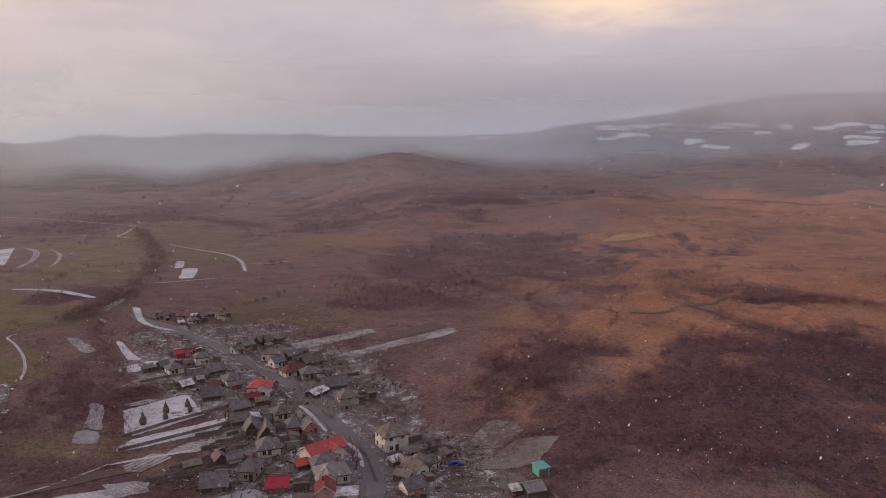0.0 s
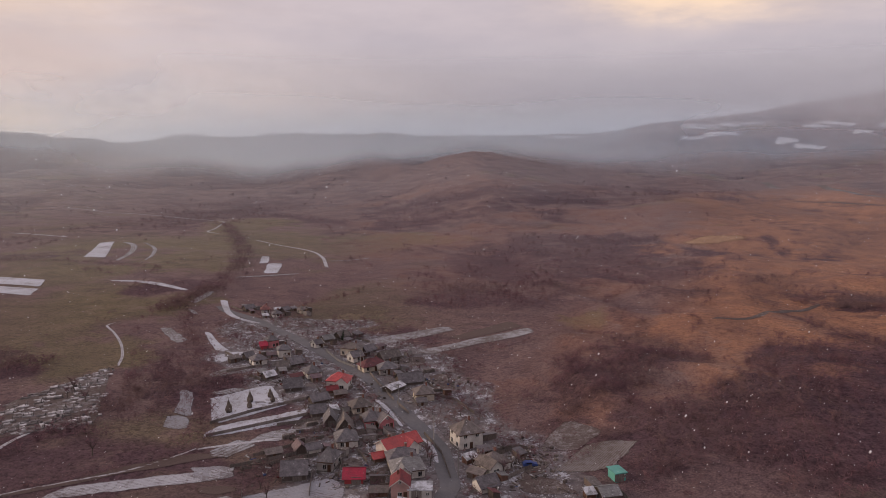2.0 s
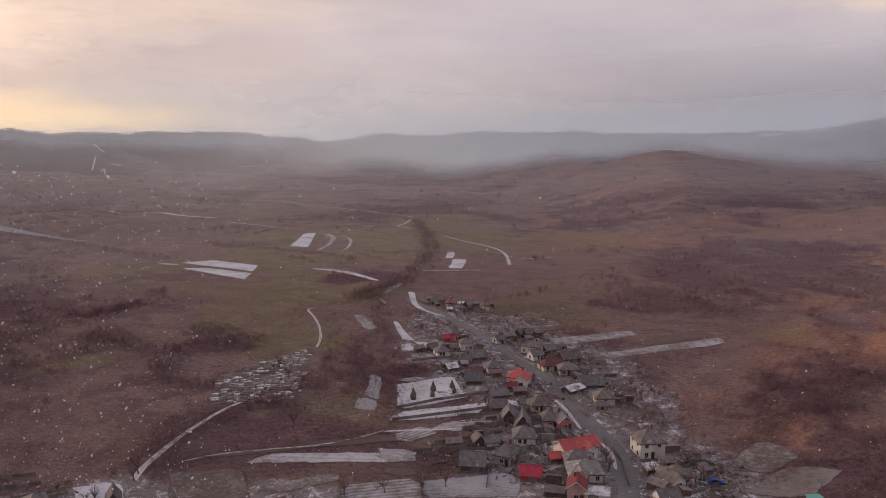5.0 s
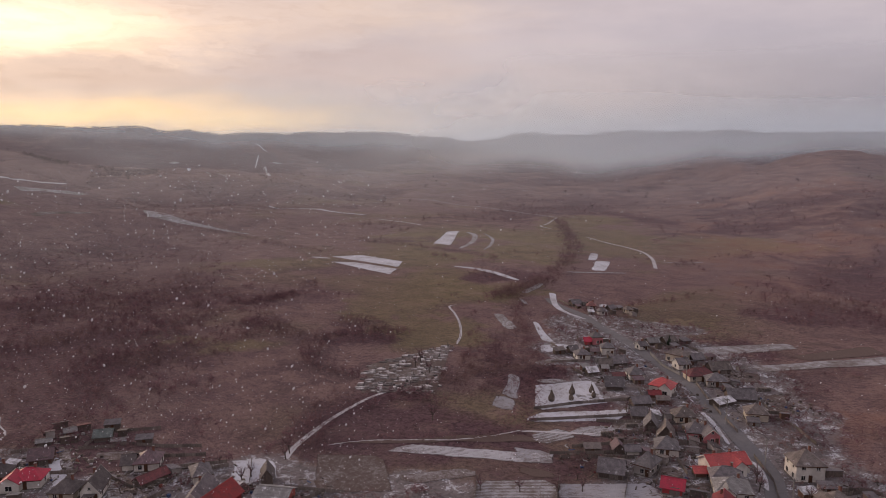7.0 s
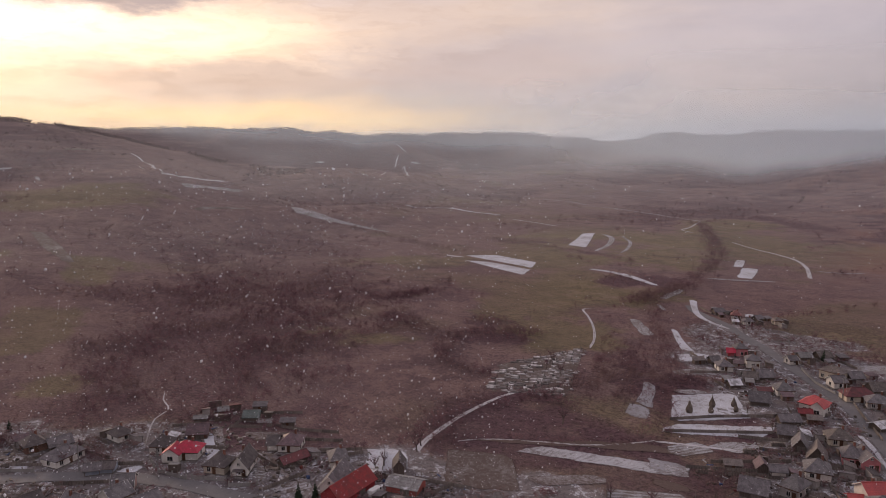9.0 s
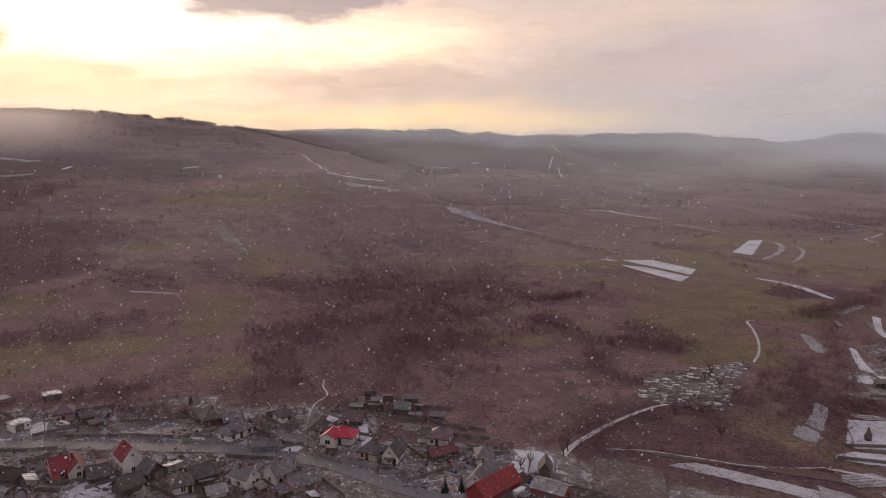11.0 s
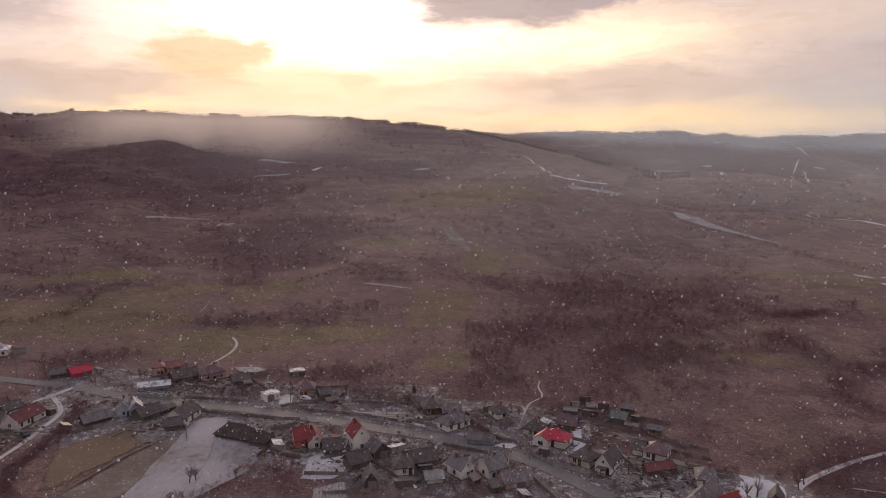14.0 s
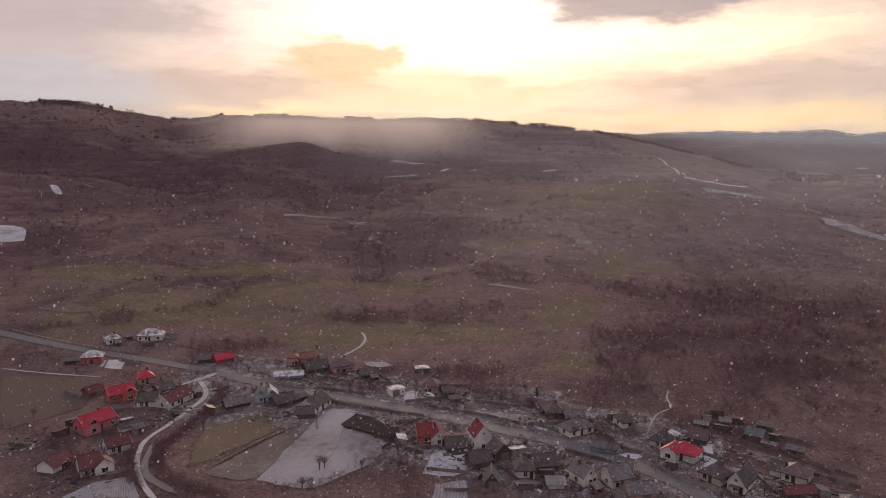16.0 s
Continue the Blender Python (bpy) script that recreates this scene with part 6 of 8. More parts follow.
house(-245.5, -115.0, 163, 12.6, 6.3, 3.1, 2.3, "maroon", "white", "white house with a dark maroon roof", hip=False)
barn(-257.0, -124.2, 143, 6.3, 5.7, 2.3, 1.7, "umber", "wood", "dark barn behind the houses")
house(-293.3, -171.6, 109, 8.1, 6.3, 3.7, 2.0, "snowy", "orange", "red house with a pale grey hipped roof")
house(-321.0, -177.0, 130, 5.9, 6.3, 3.1, 1.7, "snowy", "white", "white house with a snowy hipped roof")
house(-329.4, -162.2, 99, 10.9, 7.1, 3.3, 2.2, "snowy", "white", "white house with a wide snowy hipped roof")
barn(-297.8, -115.8, 133, 7.5, 5.7, 2.3, 1.7, "red", "red", "red barn with a bright red roof")
barn(-296.9, -123.2, 115, 6.3, 4.9, 2.1, 1.4, "dark", "wood", "low grey barn by the road")
house(-250.2, -83.9, 99, 4.6, 7.1, 3.3, 2.5, "slate", "blue", "blue-grey house with twin pale gables", hip=False, gable_front=True)
house(-250.9, -81.1, 114, 4.6, 7.1, 3.1, 2.2, "snowy", "blue", "blue-grey house wing with a snowy gable roof", hip=False, gable_front=True)
barn(-245.8, -75.2, 137, 7.8, 6.4, 2.3, 2.0, "umber", "wood", "dark wooden barn beside the road")
house(-241.4, -62.7, 160, 10.6, 7.1, 3.0, 2.3, "umber", "white", "long white farmhouse with a dark gable roof", hip=False)
barn(-234.3, -64.3, 105, 5.2, 4.9, 2.0, 1.7, "umber", "wood", "low dark shed behind the farmhouse")
barn(-224.4, -42.2, 61, 12.5, 6.4, 1.8, 2.7, "thatch", "wood", "long low barn with a dark brown thatched roof", hip=True)
barn(-218.0, -34.0, 69, 5.2, 5.7, 2.0, 2.2, "thatch", "wood", "low barn with a dark brown roof", hip=True)
barn(-243.0, -91.5, 131, 8.7, 4.9, 2.1, 1.7, "dark", "wood", "grey weathered wooden shed")
barn(-277.3, -81.3, 103, 11.0, 4.0, 2.1, 1.1, "snowy", "blue", "long shed with a snow-covered roof")
house(-295.7, -84.5, 105, 4.6, 5.5, 4.1, 1.4, "rosy", "rose", "rose two-storey house with a flat hipped roof", storeys=2)
barn(-301.2, -80.2, 129, 7.1, 4.9, 2.5, 1.6, "rosy", "rose", "rose outbuilding with a faded roof")
barn(-287.7, -72.7, 125, 9.8, 6.4, 2.3, 2.3, "umber", "brown", "brown barn with a dark gable roof")
house(-288.1, -62.0, 123, 8.7, 6.3, 3.5, 2.2, "purple", "rose", "rose house with a faded hipped roof")
barn(-281.4, -50.0, 119, 6.3, 4.9, 2.1, 1.7, "umber", "wood", "dark wooden barn among bushes")
garage(-259.5, -35.7, 121, 5.3, 4.4, 2.6, "snowy", "white", "white garage with a flat snowy roof")
house(-263.0, -23.0, 92, 6.1, 7.1, 3.5, 2.3, "purple", "rose", "rose house with a faded purple hipped roof")
barn(-259.3, -16.2, 108, 4.0, 4.9, 2.1, 1.4, "umber", "wood", "low brown shed beside the house")
garage(-288.6, -28.2, 104, 5.4, 4.0, 2.0, "snowy", "wood", "open shelter with a flat snowy roof")
house(-238.2, 21.3, 99, 5.9, 6.0, 2.9, 2.3, "umber", "brown", "brown cottage with a dark hipped roof")
barn(-235.8, 28.0, 94, 6.0, 4.9, 2.1, 1.7, "dark", "wood", "grey barn beside the cottage")
house(-223.9, 27.0, 121, 9.5, 6.3, 2.9, 2.2, "dark", "white", "long white house with a grey roof")
barn(-211.1, 32.5, 70, 3.8, 4.0, 2.1, 1.2, "dark", "blue", "blue-grey shed by the road")
barn(-209.9, 36.3, 58, 3.6, 4.0, 2.1, 1.2, "umber", "blue", "dark blue-grey shed by the road")
house(-215.9, -21.8, 105, 4.6, 7.1, 3.1, 2.7, "brick", "orange", "house with a brick red gable roof", hip=False)
house(-215.1, -17.6, 103, 4.6, 8.7, 2.9, 2.3, "brick", "white", "white house with a brick red gable roof", hip=False, gable_front=True)
barn(-207.2, -11.9, 100, 5.1, 4.9, 2.8, 2.2, "umber", "wood", "dark barn with a hay loft")
house(-211.5, -4.0, 107, 5.2, 7.1, 4.9, 3.2, "brick", "white", "tall white house with a steep brick red gable", hip=False, gable_front=True, storeys=2)
barn(-197.7, -4.6, 120, 6.2, 4.9, 2.5, 2.0, "umber", "wood", "dark weathered wooden barn by a yard", hip=False)
barn(-204.1, 1.7, 113, 4.9, 5.7, 3.0, 2.3, "dark", "wood", "barn with a grey gable roof", gable_front=True)
barn(-185.8, -0.9, 91, 3.7, 5.7, 2.5, 2.5, "dark", "wood", "steep wooden barn with grey roof", gable_front=True)
house(-192.6, 8.4, 93, 5.2, 6.3, 3.0, 2.3, "umber", "white", "white cottage with a dark hipped roof")
barn(-198.0, 14.0, 106, 7.1, 6.4, 2.3, 2.2, "umber", "wood", "dark barn beside the cottage")
barn(-186.1, 16.3, 94, 4.5, 4.9, 2.0, 1.1, "ash", "white", "low shed with a snowy roof")
house(-188.7, 24.4, 121, 4.6, 6.3, 3.5, 2.2, "slate", "white", "white house with a grey gable roof", hip=False, gable_front=True)
house(-188.0, 33.3, 112, 5.9, 6.0, 3.3, 2.2, "slate", "white", "white house with a pale grey gable roof", hip=False)
barn(-181.5, 38.0, 103, 7.6, 5.7, 2.5, 1.8, "dark", "rose", "rose outbuilding with a grey roof")
house(-231.5, 44.3, 108, 5.1, 6.3, 2.7, 1.8, "umber", "white", "small white cottage with a dark roof")
house(-215.4, 52.7, 49, 5.3, 6.7, 2.9, 2.3, "umber", "white", "white house with a hipped brown roof")
house(-206.5, 57.3, 51, 7.8, 6.3, 3.1, 2.0, "red", "white", "white house with a bright red roof", hip=True, wing=(-3.2, 2.0, 5.0))
barn(-219.5, 64.9, 60, 5.9, 5.7, 2.3, 2.0, "purple", "brown", "barn with a faded purple roof")
barn(-231.9, 69.6, 67, 3.7, 2.4, 1.5, 0.5, "ash", "wood", "small shed with a snowy roof")
barn(-234.1, 78.0, 74, 2.9, 2.9, 1.7, 0.7, "ash", "brown", "log hut with snow on its roof")
barn(-222.7, 83.8, 56, 4.8, 4.4, 2.1, 1.4, "teal", "wood", "barn with a faded green sheet roof")
barn(-217.1, 86.1, 54, 3.8, 2.0, 1.2, 0.4, "ash", "wood", "low lean-to with a snowy roof")
house(-191.8, 61.6, 41, 6.3, 6.3, 3.0, 2.2, "umber", "cream", "cream house with a hipped brown roof")
house(-187.9, 67.2, 51, 4.6, 9.5, 3.1, 2.8, "umber", "white", "white house with a dark gable roof and balcony", hip=False, gable_front=True, porch=True)
house(-193.4, 84.3, 50, 6.3, 7.1, 3.0, 2.2, "purple", "white", "white house with a faded hipped roof")
barn(-197.1, 80.4, 54, 3.1, 5.7, 2.5, 1.7, "umber", "white", "whitewashed outbuilding with a dark roof")
barn(-183.7, 80.3, 98, 8.1, 3.2, 2.0, 1.2, "maroon", "wood", "low woodshed with a maroon roof")
house(-175.4, 90.4, 69, 4.9, 7.1, 3.0, 2.0, "dark", "white", "white house with a dark hipped roof")
house(-163.3, 83.4, 42, 5.1, 11.9, 3.3, 2.5, "dark", "white", "white house with a grey gable roof", hip=False, gable_front=True)
barn(-157.6, 83.8, 112, 14.6, 6.4, 2.7, 2.8, "deepred", "red", "large barn with a deep red gable roof")
barn(-161.4, 102.3, 55, 2.9, 5.7, 2.7, 2.0, "umber", "wood", "narrow dark barn beside snowy yard", gable_front=True)
barn(-150.9, 97.5, 32, 8.7, 6.4, 2.5, 1.2, "ash", "orange", "wide shed with a pale grey sheet roof")
house(-194.1, 36.7, 67, 5.2, 6.3, 3.3, 2.0, "slate", "rose", "house with a pale grey gable roof", hip=False)

# ---- bare woods and bushes ----
def bark(name, colour, other, third):
    material, n, b = shader(name, 0.95, 0.0, 0.1)
    isle = n.add("ShaderNodeNewGeometry").outputs["Random Per Island"]
    at = n.add("ShaderNodeTexCoord").outputs["Object"]
    patchy = n.noise(at, 0.03, 4.0, 0.6)
    c = n.mix(n.ramp(isle, 0.2, 0.8), colour, other)
    c = n.mix(n.ramp(patchy, 0.42, 0.62, 0.0, 0.8), c, third)
    clump = n.noise(at, 0.17, 4.0, 0.65)
    c = n.mix(n.ramp(clump, 0.52, 0.66, 0.0, 0.75), c, n.mix(1.0, c, (1.4, 1.35, 1.3), "MULTIPLY"))
    c = n.mix(n.ramp(clump, 0.36, 0.48, 0.7, 0.0), c, n.mix(1.0, c, (0.5, 0.46, 0.54), "MULTIPLY"))
    n.put(b.inputs["Base Color"], c)
    return material


TWIGS = bark("bare_twigs", (0.215, 0.124, 0.138), (0.140, 0.080, 0.094), (0.195, 0.134, 0.126))
FAR_TWIGS = bark("far_bare_woods", (0.15, 0.092, 0.102), (0.10, 0.062, 0.076), (0.13, 0.092, 0.09))
TUFTS = bark("dead_grass_tufts", (0.26, 0.18, 0.155), (0.12, 0.078, 0.082), (0.20, 0.135, 0.12))
TRUNK = plain("grey_bark", (0.14, 0.115, 0.10), (0.07, 0.056, 0.05), 0.4, relief=0.8)


def bare_tree(rng, limbs, twigs, thick):
    """Triangles of a leafless tree 1 m high: a tapering trunk, limbs, and fine twigs in an uneven crown."""
    tris = []
    lean = rng.normal(0, 0.05, 2)
    for k in range(3):
        a, b = 2.094 * k, 2.094 * (k + 1)
        w = 0.012 + 0.008 * thick
        tris.append([(w * math.cos(a), w * math.sin(a), -0.05), (w * math.cos(b), w * math.sin(b), -0.05), (lean[0], lean[1], 0.62)])
    for _ in range(limbs):
        z0, turn, out = rng.uniform(0.12, 0.5), rng.uniform(0, 6.283), rng.uniform(0.16, 0.42)
        foot = np.array((lean[0] * z0, lean[1] * z0, z0))
        tip = foot + np.array((math.cos(turn) * out, math.sin(turn) * out, rng.uniform(0.18, 0.55)))
        tip[2] = min(tip[2], 1.0)
        wide = 0.009 * thick
        tris.append([foot + (0, 0, wide), foot - (0, 0, wide), tip])
        for _ in range(twigs):
            u = rng.uniform(0.3, 1.0)
            start = foot + (tip - foot) * u
            end = start + rng.normal(0, 1, 3) * (0.14, 0.14, 0.10) + (0, 0, 0.05)
            across = rng.normal(0, 1, 3) * 0.015 * thick
            tris.append([start - across, start + across, end])
    return np.array(tris, np.float32).reshape(-1, 3)


def plant(name, places, sizes, spreads, kinds, material, label, seed):
    """One mesh of many trees, each a turned and scaled pick from a few kinds."""
    rng = np.random.default_rng(seed)
    pick, turn = rng.integers(0, len(kinds), len(places)), rng.uniform(0, 6.283, len(places))
    ground_z = height(places[:, 0], places[:, 1])
    chunks = []
    for k, shape in enumerate(kinds):
        m = pick == k
        c, s = np.cos(turn[m])[:, None], np.sin(turn[m])[:, None]
        wide, tall = (sizes[m] * spreads[m])[:, None], sizes[m][:, None]
        x = (shape[None, :, 0] * c - shape[None, :, 1] * s) * wide + places[m, 0][:, None]
        y = (shape[None, :, 0] * s + shape[None, :, 1] * c) * wide + places[m, 1][:, None]
        z = shape[None, :, 2] * tall + ground_z[m][:, None]
        chunks.append(np.stack([x, y, z], -1).reshape(-1, 3))
    verts = np.concatenate(chunks)
    ob = mesh_object(name, verts, np.arange(len(verts)).reshape(-1, 3), material)
    return tagged(ob, label, "woods", kind="stuff")


def scatter(rng, count, r0, r1, power, keep):
    """Places at bearings of the valley between two distances, kept by chance."""
    bearing = np.radians(rng.uniform(-38, 136, count))
    r = (r0 ** power + (r1 ** power - r0 ** power) * rng.uniform(0, 1, count)) ** (1 / power)
    x, y = -np.sin(bearing) * r, np.cos(bearing) * r
    return np.stack([x, y], 1)[rng.uniform(0, 1, count) < keep(x, y)]


def free(x, y):
    ok = np.ones(np.shape(x))
    for x0, y0, x1, y1, half in CLEAR:
        dx, dy = x1 - x0, y1 - y0
        t = np.clip(((x - x0) * dx + (y - y0) * dy) / (dx * dx + dy * dy + 1e-9), 0, 1)
        ok = ok * (np.hypot(x - x0 - t * dx, y - y0 - t * dy) > half)
    return ok


def hedges(x, y):
    """Hedgerows and overgrown terrace banks wander along the slopes."""
    h = land(x, y)
    a = np.abs(waves(x, y, 150, 51, 2)) < 0.035
    b = np.abs(np.mod(h + 5 * waves(x, y, 90, 52, 2), 13.0) - 6.5) < 0.35
    return np.where(a, 0.75, 0) + np.where(b & (h > 6), 0.6, 0)


def growth(x, y):
    s, g, t = cover(x, y)
    thin = eased((waves(x, y, 28, 61, 3) + 0.35) / 0.6)
    v = village(x, y)
    return (np.clip(1.6 * s - 0.6, 0, 1) * (0.25 + 0.75 * thin) + hedges(x, y) * (1 - 0.6 * t) + 0.0015) * (1 - v) * free(x, y)


def make_woods():
    rng = np.random.default_rng(5)
    near_kinds = [bare_tree(rng, 8, 8, 0.55) for _ in range(8)]
    mid_kinds = [bare_tree(rng, 5, 5, 1.1) for _ in range(8)]
    far_kinds = [bare_tree(rng, 5, 2, 4.0) for _ in range(6)]
    p = scatter(rng, 72000, 120, 480, 1.7, growth)
    plant("scrub_wood", p, rng.uniform(1.2, 4.6, len(p)), rng.uniform(0.9, 1.7, len(p)), near_kinds, TWIGS, "leafless brown scrub and young trees on the banks", 1)
    p = scatter(rng, 43000, 470, 1150, 1.5, growth)
    plant("hillside_wood", p, rng.uniform(1.8, 6.0, len(p)), rng.uniform(1.0, 2.2, len(p)), mid_kinds, TWIGS, "leafless brown woods and hedges on the hillsides", 2)
    p = scatter(rng, 46000, 1100, 3900, 1.25, growth)
    plant("far_wood", p, rng.uniform(2.5, 6.5, len(p)), rng.uniform(1.2, 2.4, len(p)), far_kinds, FAR_TWIGS, "leafless woods on the far ridges", 3)
    # taller trees stand along the skylines
    for first, last, line, count, spread in ((64, 130, NEAR_AWAY, 5200, 26), (18, 84, FAR_AWAY, 4200, 45)):
        bearing = rng.uniform(first, last, count)
        bearing = bearing[waves(bearing * 10, 0 * bearing, 22, 66, 3) > -0.25]
        r = curve(bearing, line, BEARING) + rng.normal(0, spread, len(bearing))
        p = np.stack([-np.sin(np.radians(bearing)) * r, np.cos(np.radians(bearing)) * r], 1)
        plant("skyline_trees", p, rng.uniform(3.0, 8.5, len(p)) * (1.3 if line is FAR_AWAY else 1.0), rng.uniform(0.7, 1.4, len(p)), far_kinds, FAR_TWIGS, "leafless trees along the ridge line", 6)
    # tufts of dead grass and low thorn on the open slopes
    tufts = [bare_tree(rng, 3, 3, 2.6) for _ in range(6)]
    p = scatter(rng, 26000, 130, 420, 1.6, lambda x, y: 0.75 * (1 - village(x, y)) * free(x, y) * (0.35 + 0.65 * eased((waves(x, y, 18, 63, 3) + 0.3) / 0.5)))
    plant("dry_tufts", p, rng.uniform(0.3, 1.0, len(p)), rng.uniform(1.2, 2.4, len(p)), tufts, TUFTS, "tufts of dead grass and low thorn on the slopes", 4)


def brush(points, width, count, tall, seed, label):
    """Brushwood along a stream or a fence."""
    rng = np.random.default_rng(seed)
    line = np.array(points, float)
    run = np.concatenate([[0], np.cumsum(np.hypot(*np.diff(line, axis=0).T))])
    s = rng.uniform(0, run[-1], count)
    x, y = np.interp(s, run, line[:, 0]) + rng.normal(0, width / 2, count), np.interp(s, run, line[:, 1]) + rng.normal(0, width / 2, count)
    kinds = [bare_tree(rng, 7, 6, 0.5) for _ in range(5)]
    count = int(count * 0.6)
    x, y = x[:count], y[:count]
    plant("brushwood", np.stack([x, y], 1), rng.uniform(0.5, 1.0, count) * tall, rng.uniform(1.0, 1.9, count), kinds, TWIGS, label, seed)


def bare_garden_tree(x, y, tall, seed, label="bare fruit tree with a rounded twiggy crown"):
    """A single leafless tree: trunk with limbs, and a crown of fine twigs."""
    rng = np.random.default_rng(seed)
    tree = new("tree")
    tree.matrix_world = pose(x, y, float(height(x, y)), 0, 0, rng.uniform(0, 360))
    tagged(tree, label, "tree", "garden trees")
    bm = bmesh.new()

    def limb(p, q, r0, r1):
        p, q = Vector(p), Vector(q)
        axis = (q - p).normalized()
        side = axis.orthogonal().normalized()
        other = axis.cross(side)
        rings = [[bm.verts.new(c + r * (side * math.cos(a) + other * math.sin(a))) for a in (0, 1.257, 2.513, 3.77, 5.027)] for c, r in ((p, r0), (q, r1))]
        for i in range(5):
            bm.faces.new([rings[0][i], rings[0][(i + 1) % 5], rings[1][(i + 1) % 5], rings[1][i]])

    fork = (rng.normal(0, 0.03) * tall, rng.normal(0, 0.03) * tall, tall * 0.3)
    limb((0, 0, -0.15), fork, tall * 0.035, tall * 0.024)
    tips = []
    for k in range(6):
        a = k * 1.05 + rng.uniform(-0.4, 0.4)
        tip = (fork[0] + math.cos(a) * tall * rng.uniform(0.14, 0.32), fork[1] + math.sin(a) * tall * rng.uniform(0.14, 0.32), tall * rng.uniform(0.55, 0.85))
        limb(fork, tip, tall * 0.016, tall * 0.005)
        tips.append((np.array(fork), np.array(tip)))
    part("trunk", bm, TRUNK, tree)
    tris = []
    for foot, tip in tips:
        for _ in range(26):
            start = foot + (tip - foot) * rng.uniform(0.25, 1.0)
            end = start + rng.normal(0, 1, 3) * tall * 0.1 + (0, 0, tall * 0.05)
            w = rng.normal(0, 1, 3) * tall * 0.006
            tris.append([start - w, start + w, end])
    crown = mesh_object("crown", np.array(tris).reshape(-1, 3), np.arange(len(tris) * 3).reshape(-1, 3), TWIGS)
    crown.parent = tree
    return tree


def conifer(x, y, tall, seed):
    """A small dark fir: tiers of drooping boughs."""
    rng = np.random.default_rng(seed)
    tree = new("fir_tree")
    tree.matrix_world = pose(x, y, float(height(x, y)), 0, 0, rng.uniform(0, 360))
    tagged(tree, "small dark green fir tree in a garden", "tree", "garden trees")
    bm = bmesh.new()
    bmesh.ops.create_cone(bm, cap_ends=True, segments=6, radius1=tall * 0.03, radius2=tall * 0.008, depth=tall, matrix=Matrix.Translation((0, 0, tall / 2 - 0.1)))
    part("trunk", bm, TRUNK, tree)
    tris = []
    for k in range(150):
        z = tall * rng.uniform(0.1, 0.98)
        a, out = rng.uniform(0, 6.283), (tall - z) * 0.3 * rng.uniform(0.7, 1.1) + 0.08
        w = out * 0.3
        d, s = np.array((math.cos(a), math.sin(a), 0)), np.array((-math.sin(a), math.cos(a), 0))
        top = np.array((0, 0, z))
        tris += [[top, top + d * out * 0.7 + s * w - (0, 0, out * 0.3), top + d * out - (0, 0, out * 0.55)], [top, top + d * out - (0, 0, out * 0.55), top + d * out * 0.7 - s * w - (0, 0, out * 0.3)]]
    crown = mesh_object("crown", np.array(tris).reshape(-1, 3), np.arange(len(tris) * 3).reshape(-1, 3), NEEDLES)
    crown.parent = tree
    return tree


NEEDLES = bark("fir_needles", (0.035, 0.050, 0.030), (0.022, 0.034, 0.024), (0.03, 0.045, 0.03))

# ---- things of the village ----
HAY = plain("old_hay", (0.150, 0.122, 0.100), (0.080, 0.066, 0.058), 0.5, relief=1.0)
GRAVE_STONE = plain("grave_stone", (0.22, 0.20, 0.20), (0.11, 0.10, 0.10), 0.6, varied=0.7)
GRAVE_SNOW = plain("snowy_grave_slab", (0.58, 0.57, 0.60), (0.30, 0.285, 0.285), 0.7, varied=0.9)
RUBBER = plain("tyre_rubber", (0.02, 0.02, 0.02), (0.035, 0.033, 0.032), 0.3)
CAR_WHITE = plain("white_car_paint", (0.62, 0.62, 0.63), (0.5, 0.5, 0.5), 1.0, 0.3, relief=0.02)
CAR_DARK = plain("dark_car_paint", (0.05, 0.055, 0.07), (0.04, 0.042, 0.05), 1.0, 0.3, relief=0.02)
CAR_BLUE = plain("blue_tarpaulin", (0.05, 0.09, 0.30), (0.035, 0.06, 0.2), 0.6, 0.5)
STEEL = plain("dull_steel", (0.35, 0.35, 0.36), (0.2, 0.2, 0.2), 0.3, 0.4, 0.8)


def haystack(x, y, tall, seed):
    """A pear-shaped haystack built round a pole."""
    rng = np.random.default_rng(seed)
    stack = new("haystack")
    stack.matrix_world = pose(x, y, float(height(x, y)), 0, 0, rng.uniform(0, 360))
    tagged(stack, "pear-shaped brown haystack standing in a snowy yard", "haystack", "haystacks in the yard")
    bm = bmesh.new()
    outline = ((0.0, 0.17), (0.10, 0.24), (0.28, 0.27), (0.45, 0.23), (0.62, 0.15), (0.8, 0.085), (0.95, 0.03))
    rings = []
    for u, r in outline:
        rings.append([bm.verts.new((math.cos(a) * r * tall * rng.uniform(0.88, 1.12), math.sin(a) * r * tall * rng.uniform(0.88, 1.12), u * tall - 0.05)) for a in np.linspace(0, 6.283, 13)[:-1]])
    for low, high in zip(rings[:-1], rings[1:]):
        for i in range(12):
            bm.faces.new([low[i], low[(i + 1) % 12], high[(i + 1) % 12], high[i]])
    bm.faces.new(rings[-1])
    part("hay", bm, HAY, stack)
    part("pole", boxes((-0.05, -0.05, tall * 0.7, 0.05, 0.05, tall * 1.12)), TIMBER, stack)


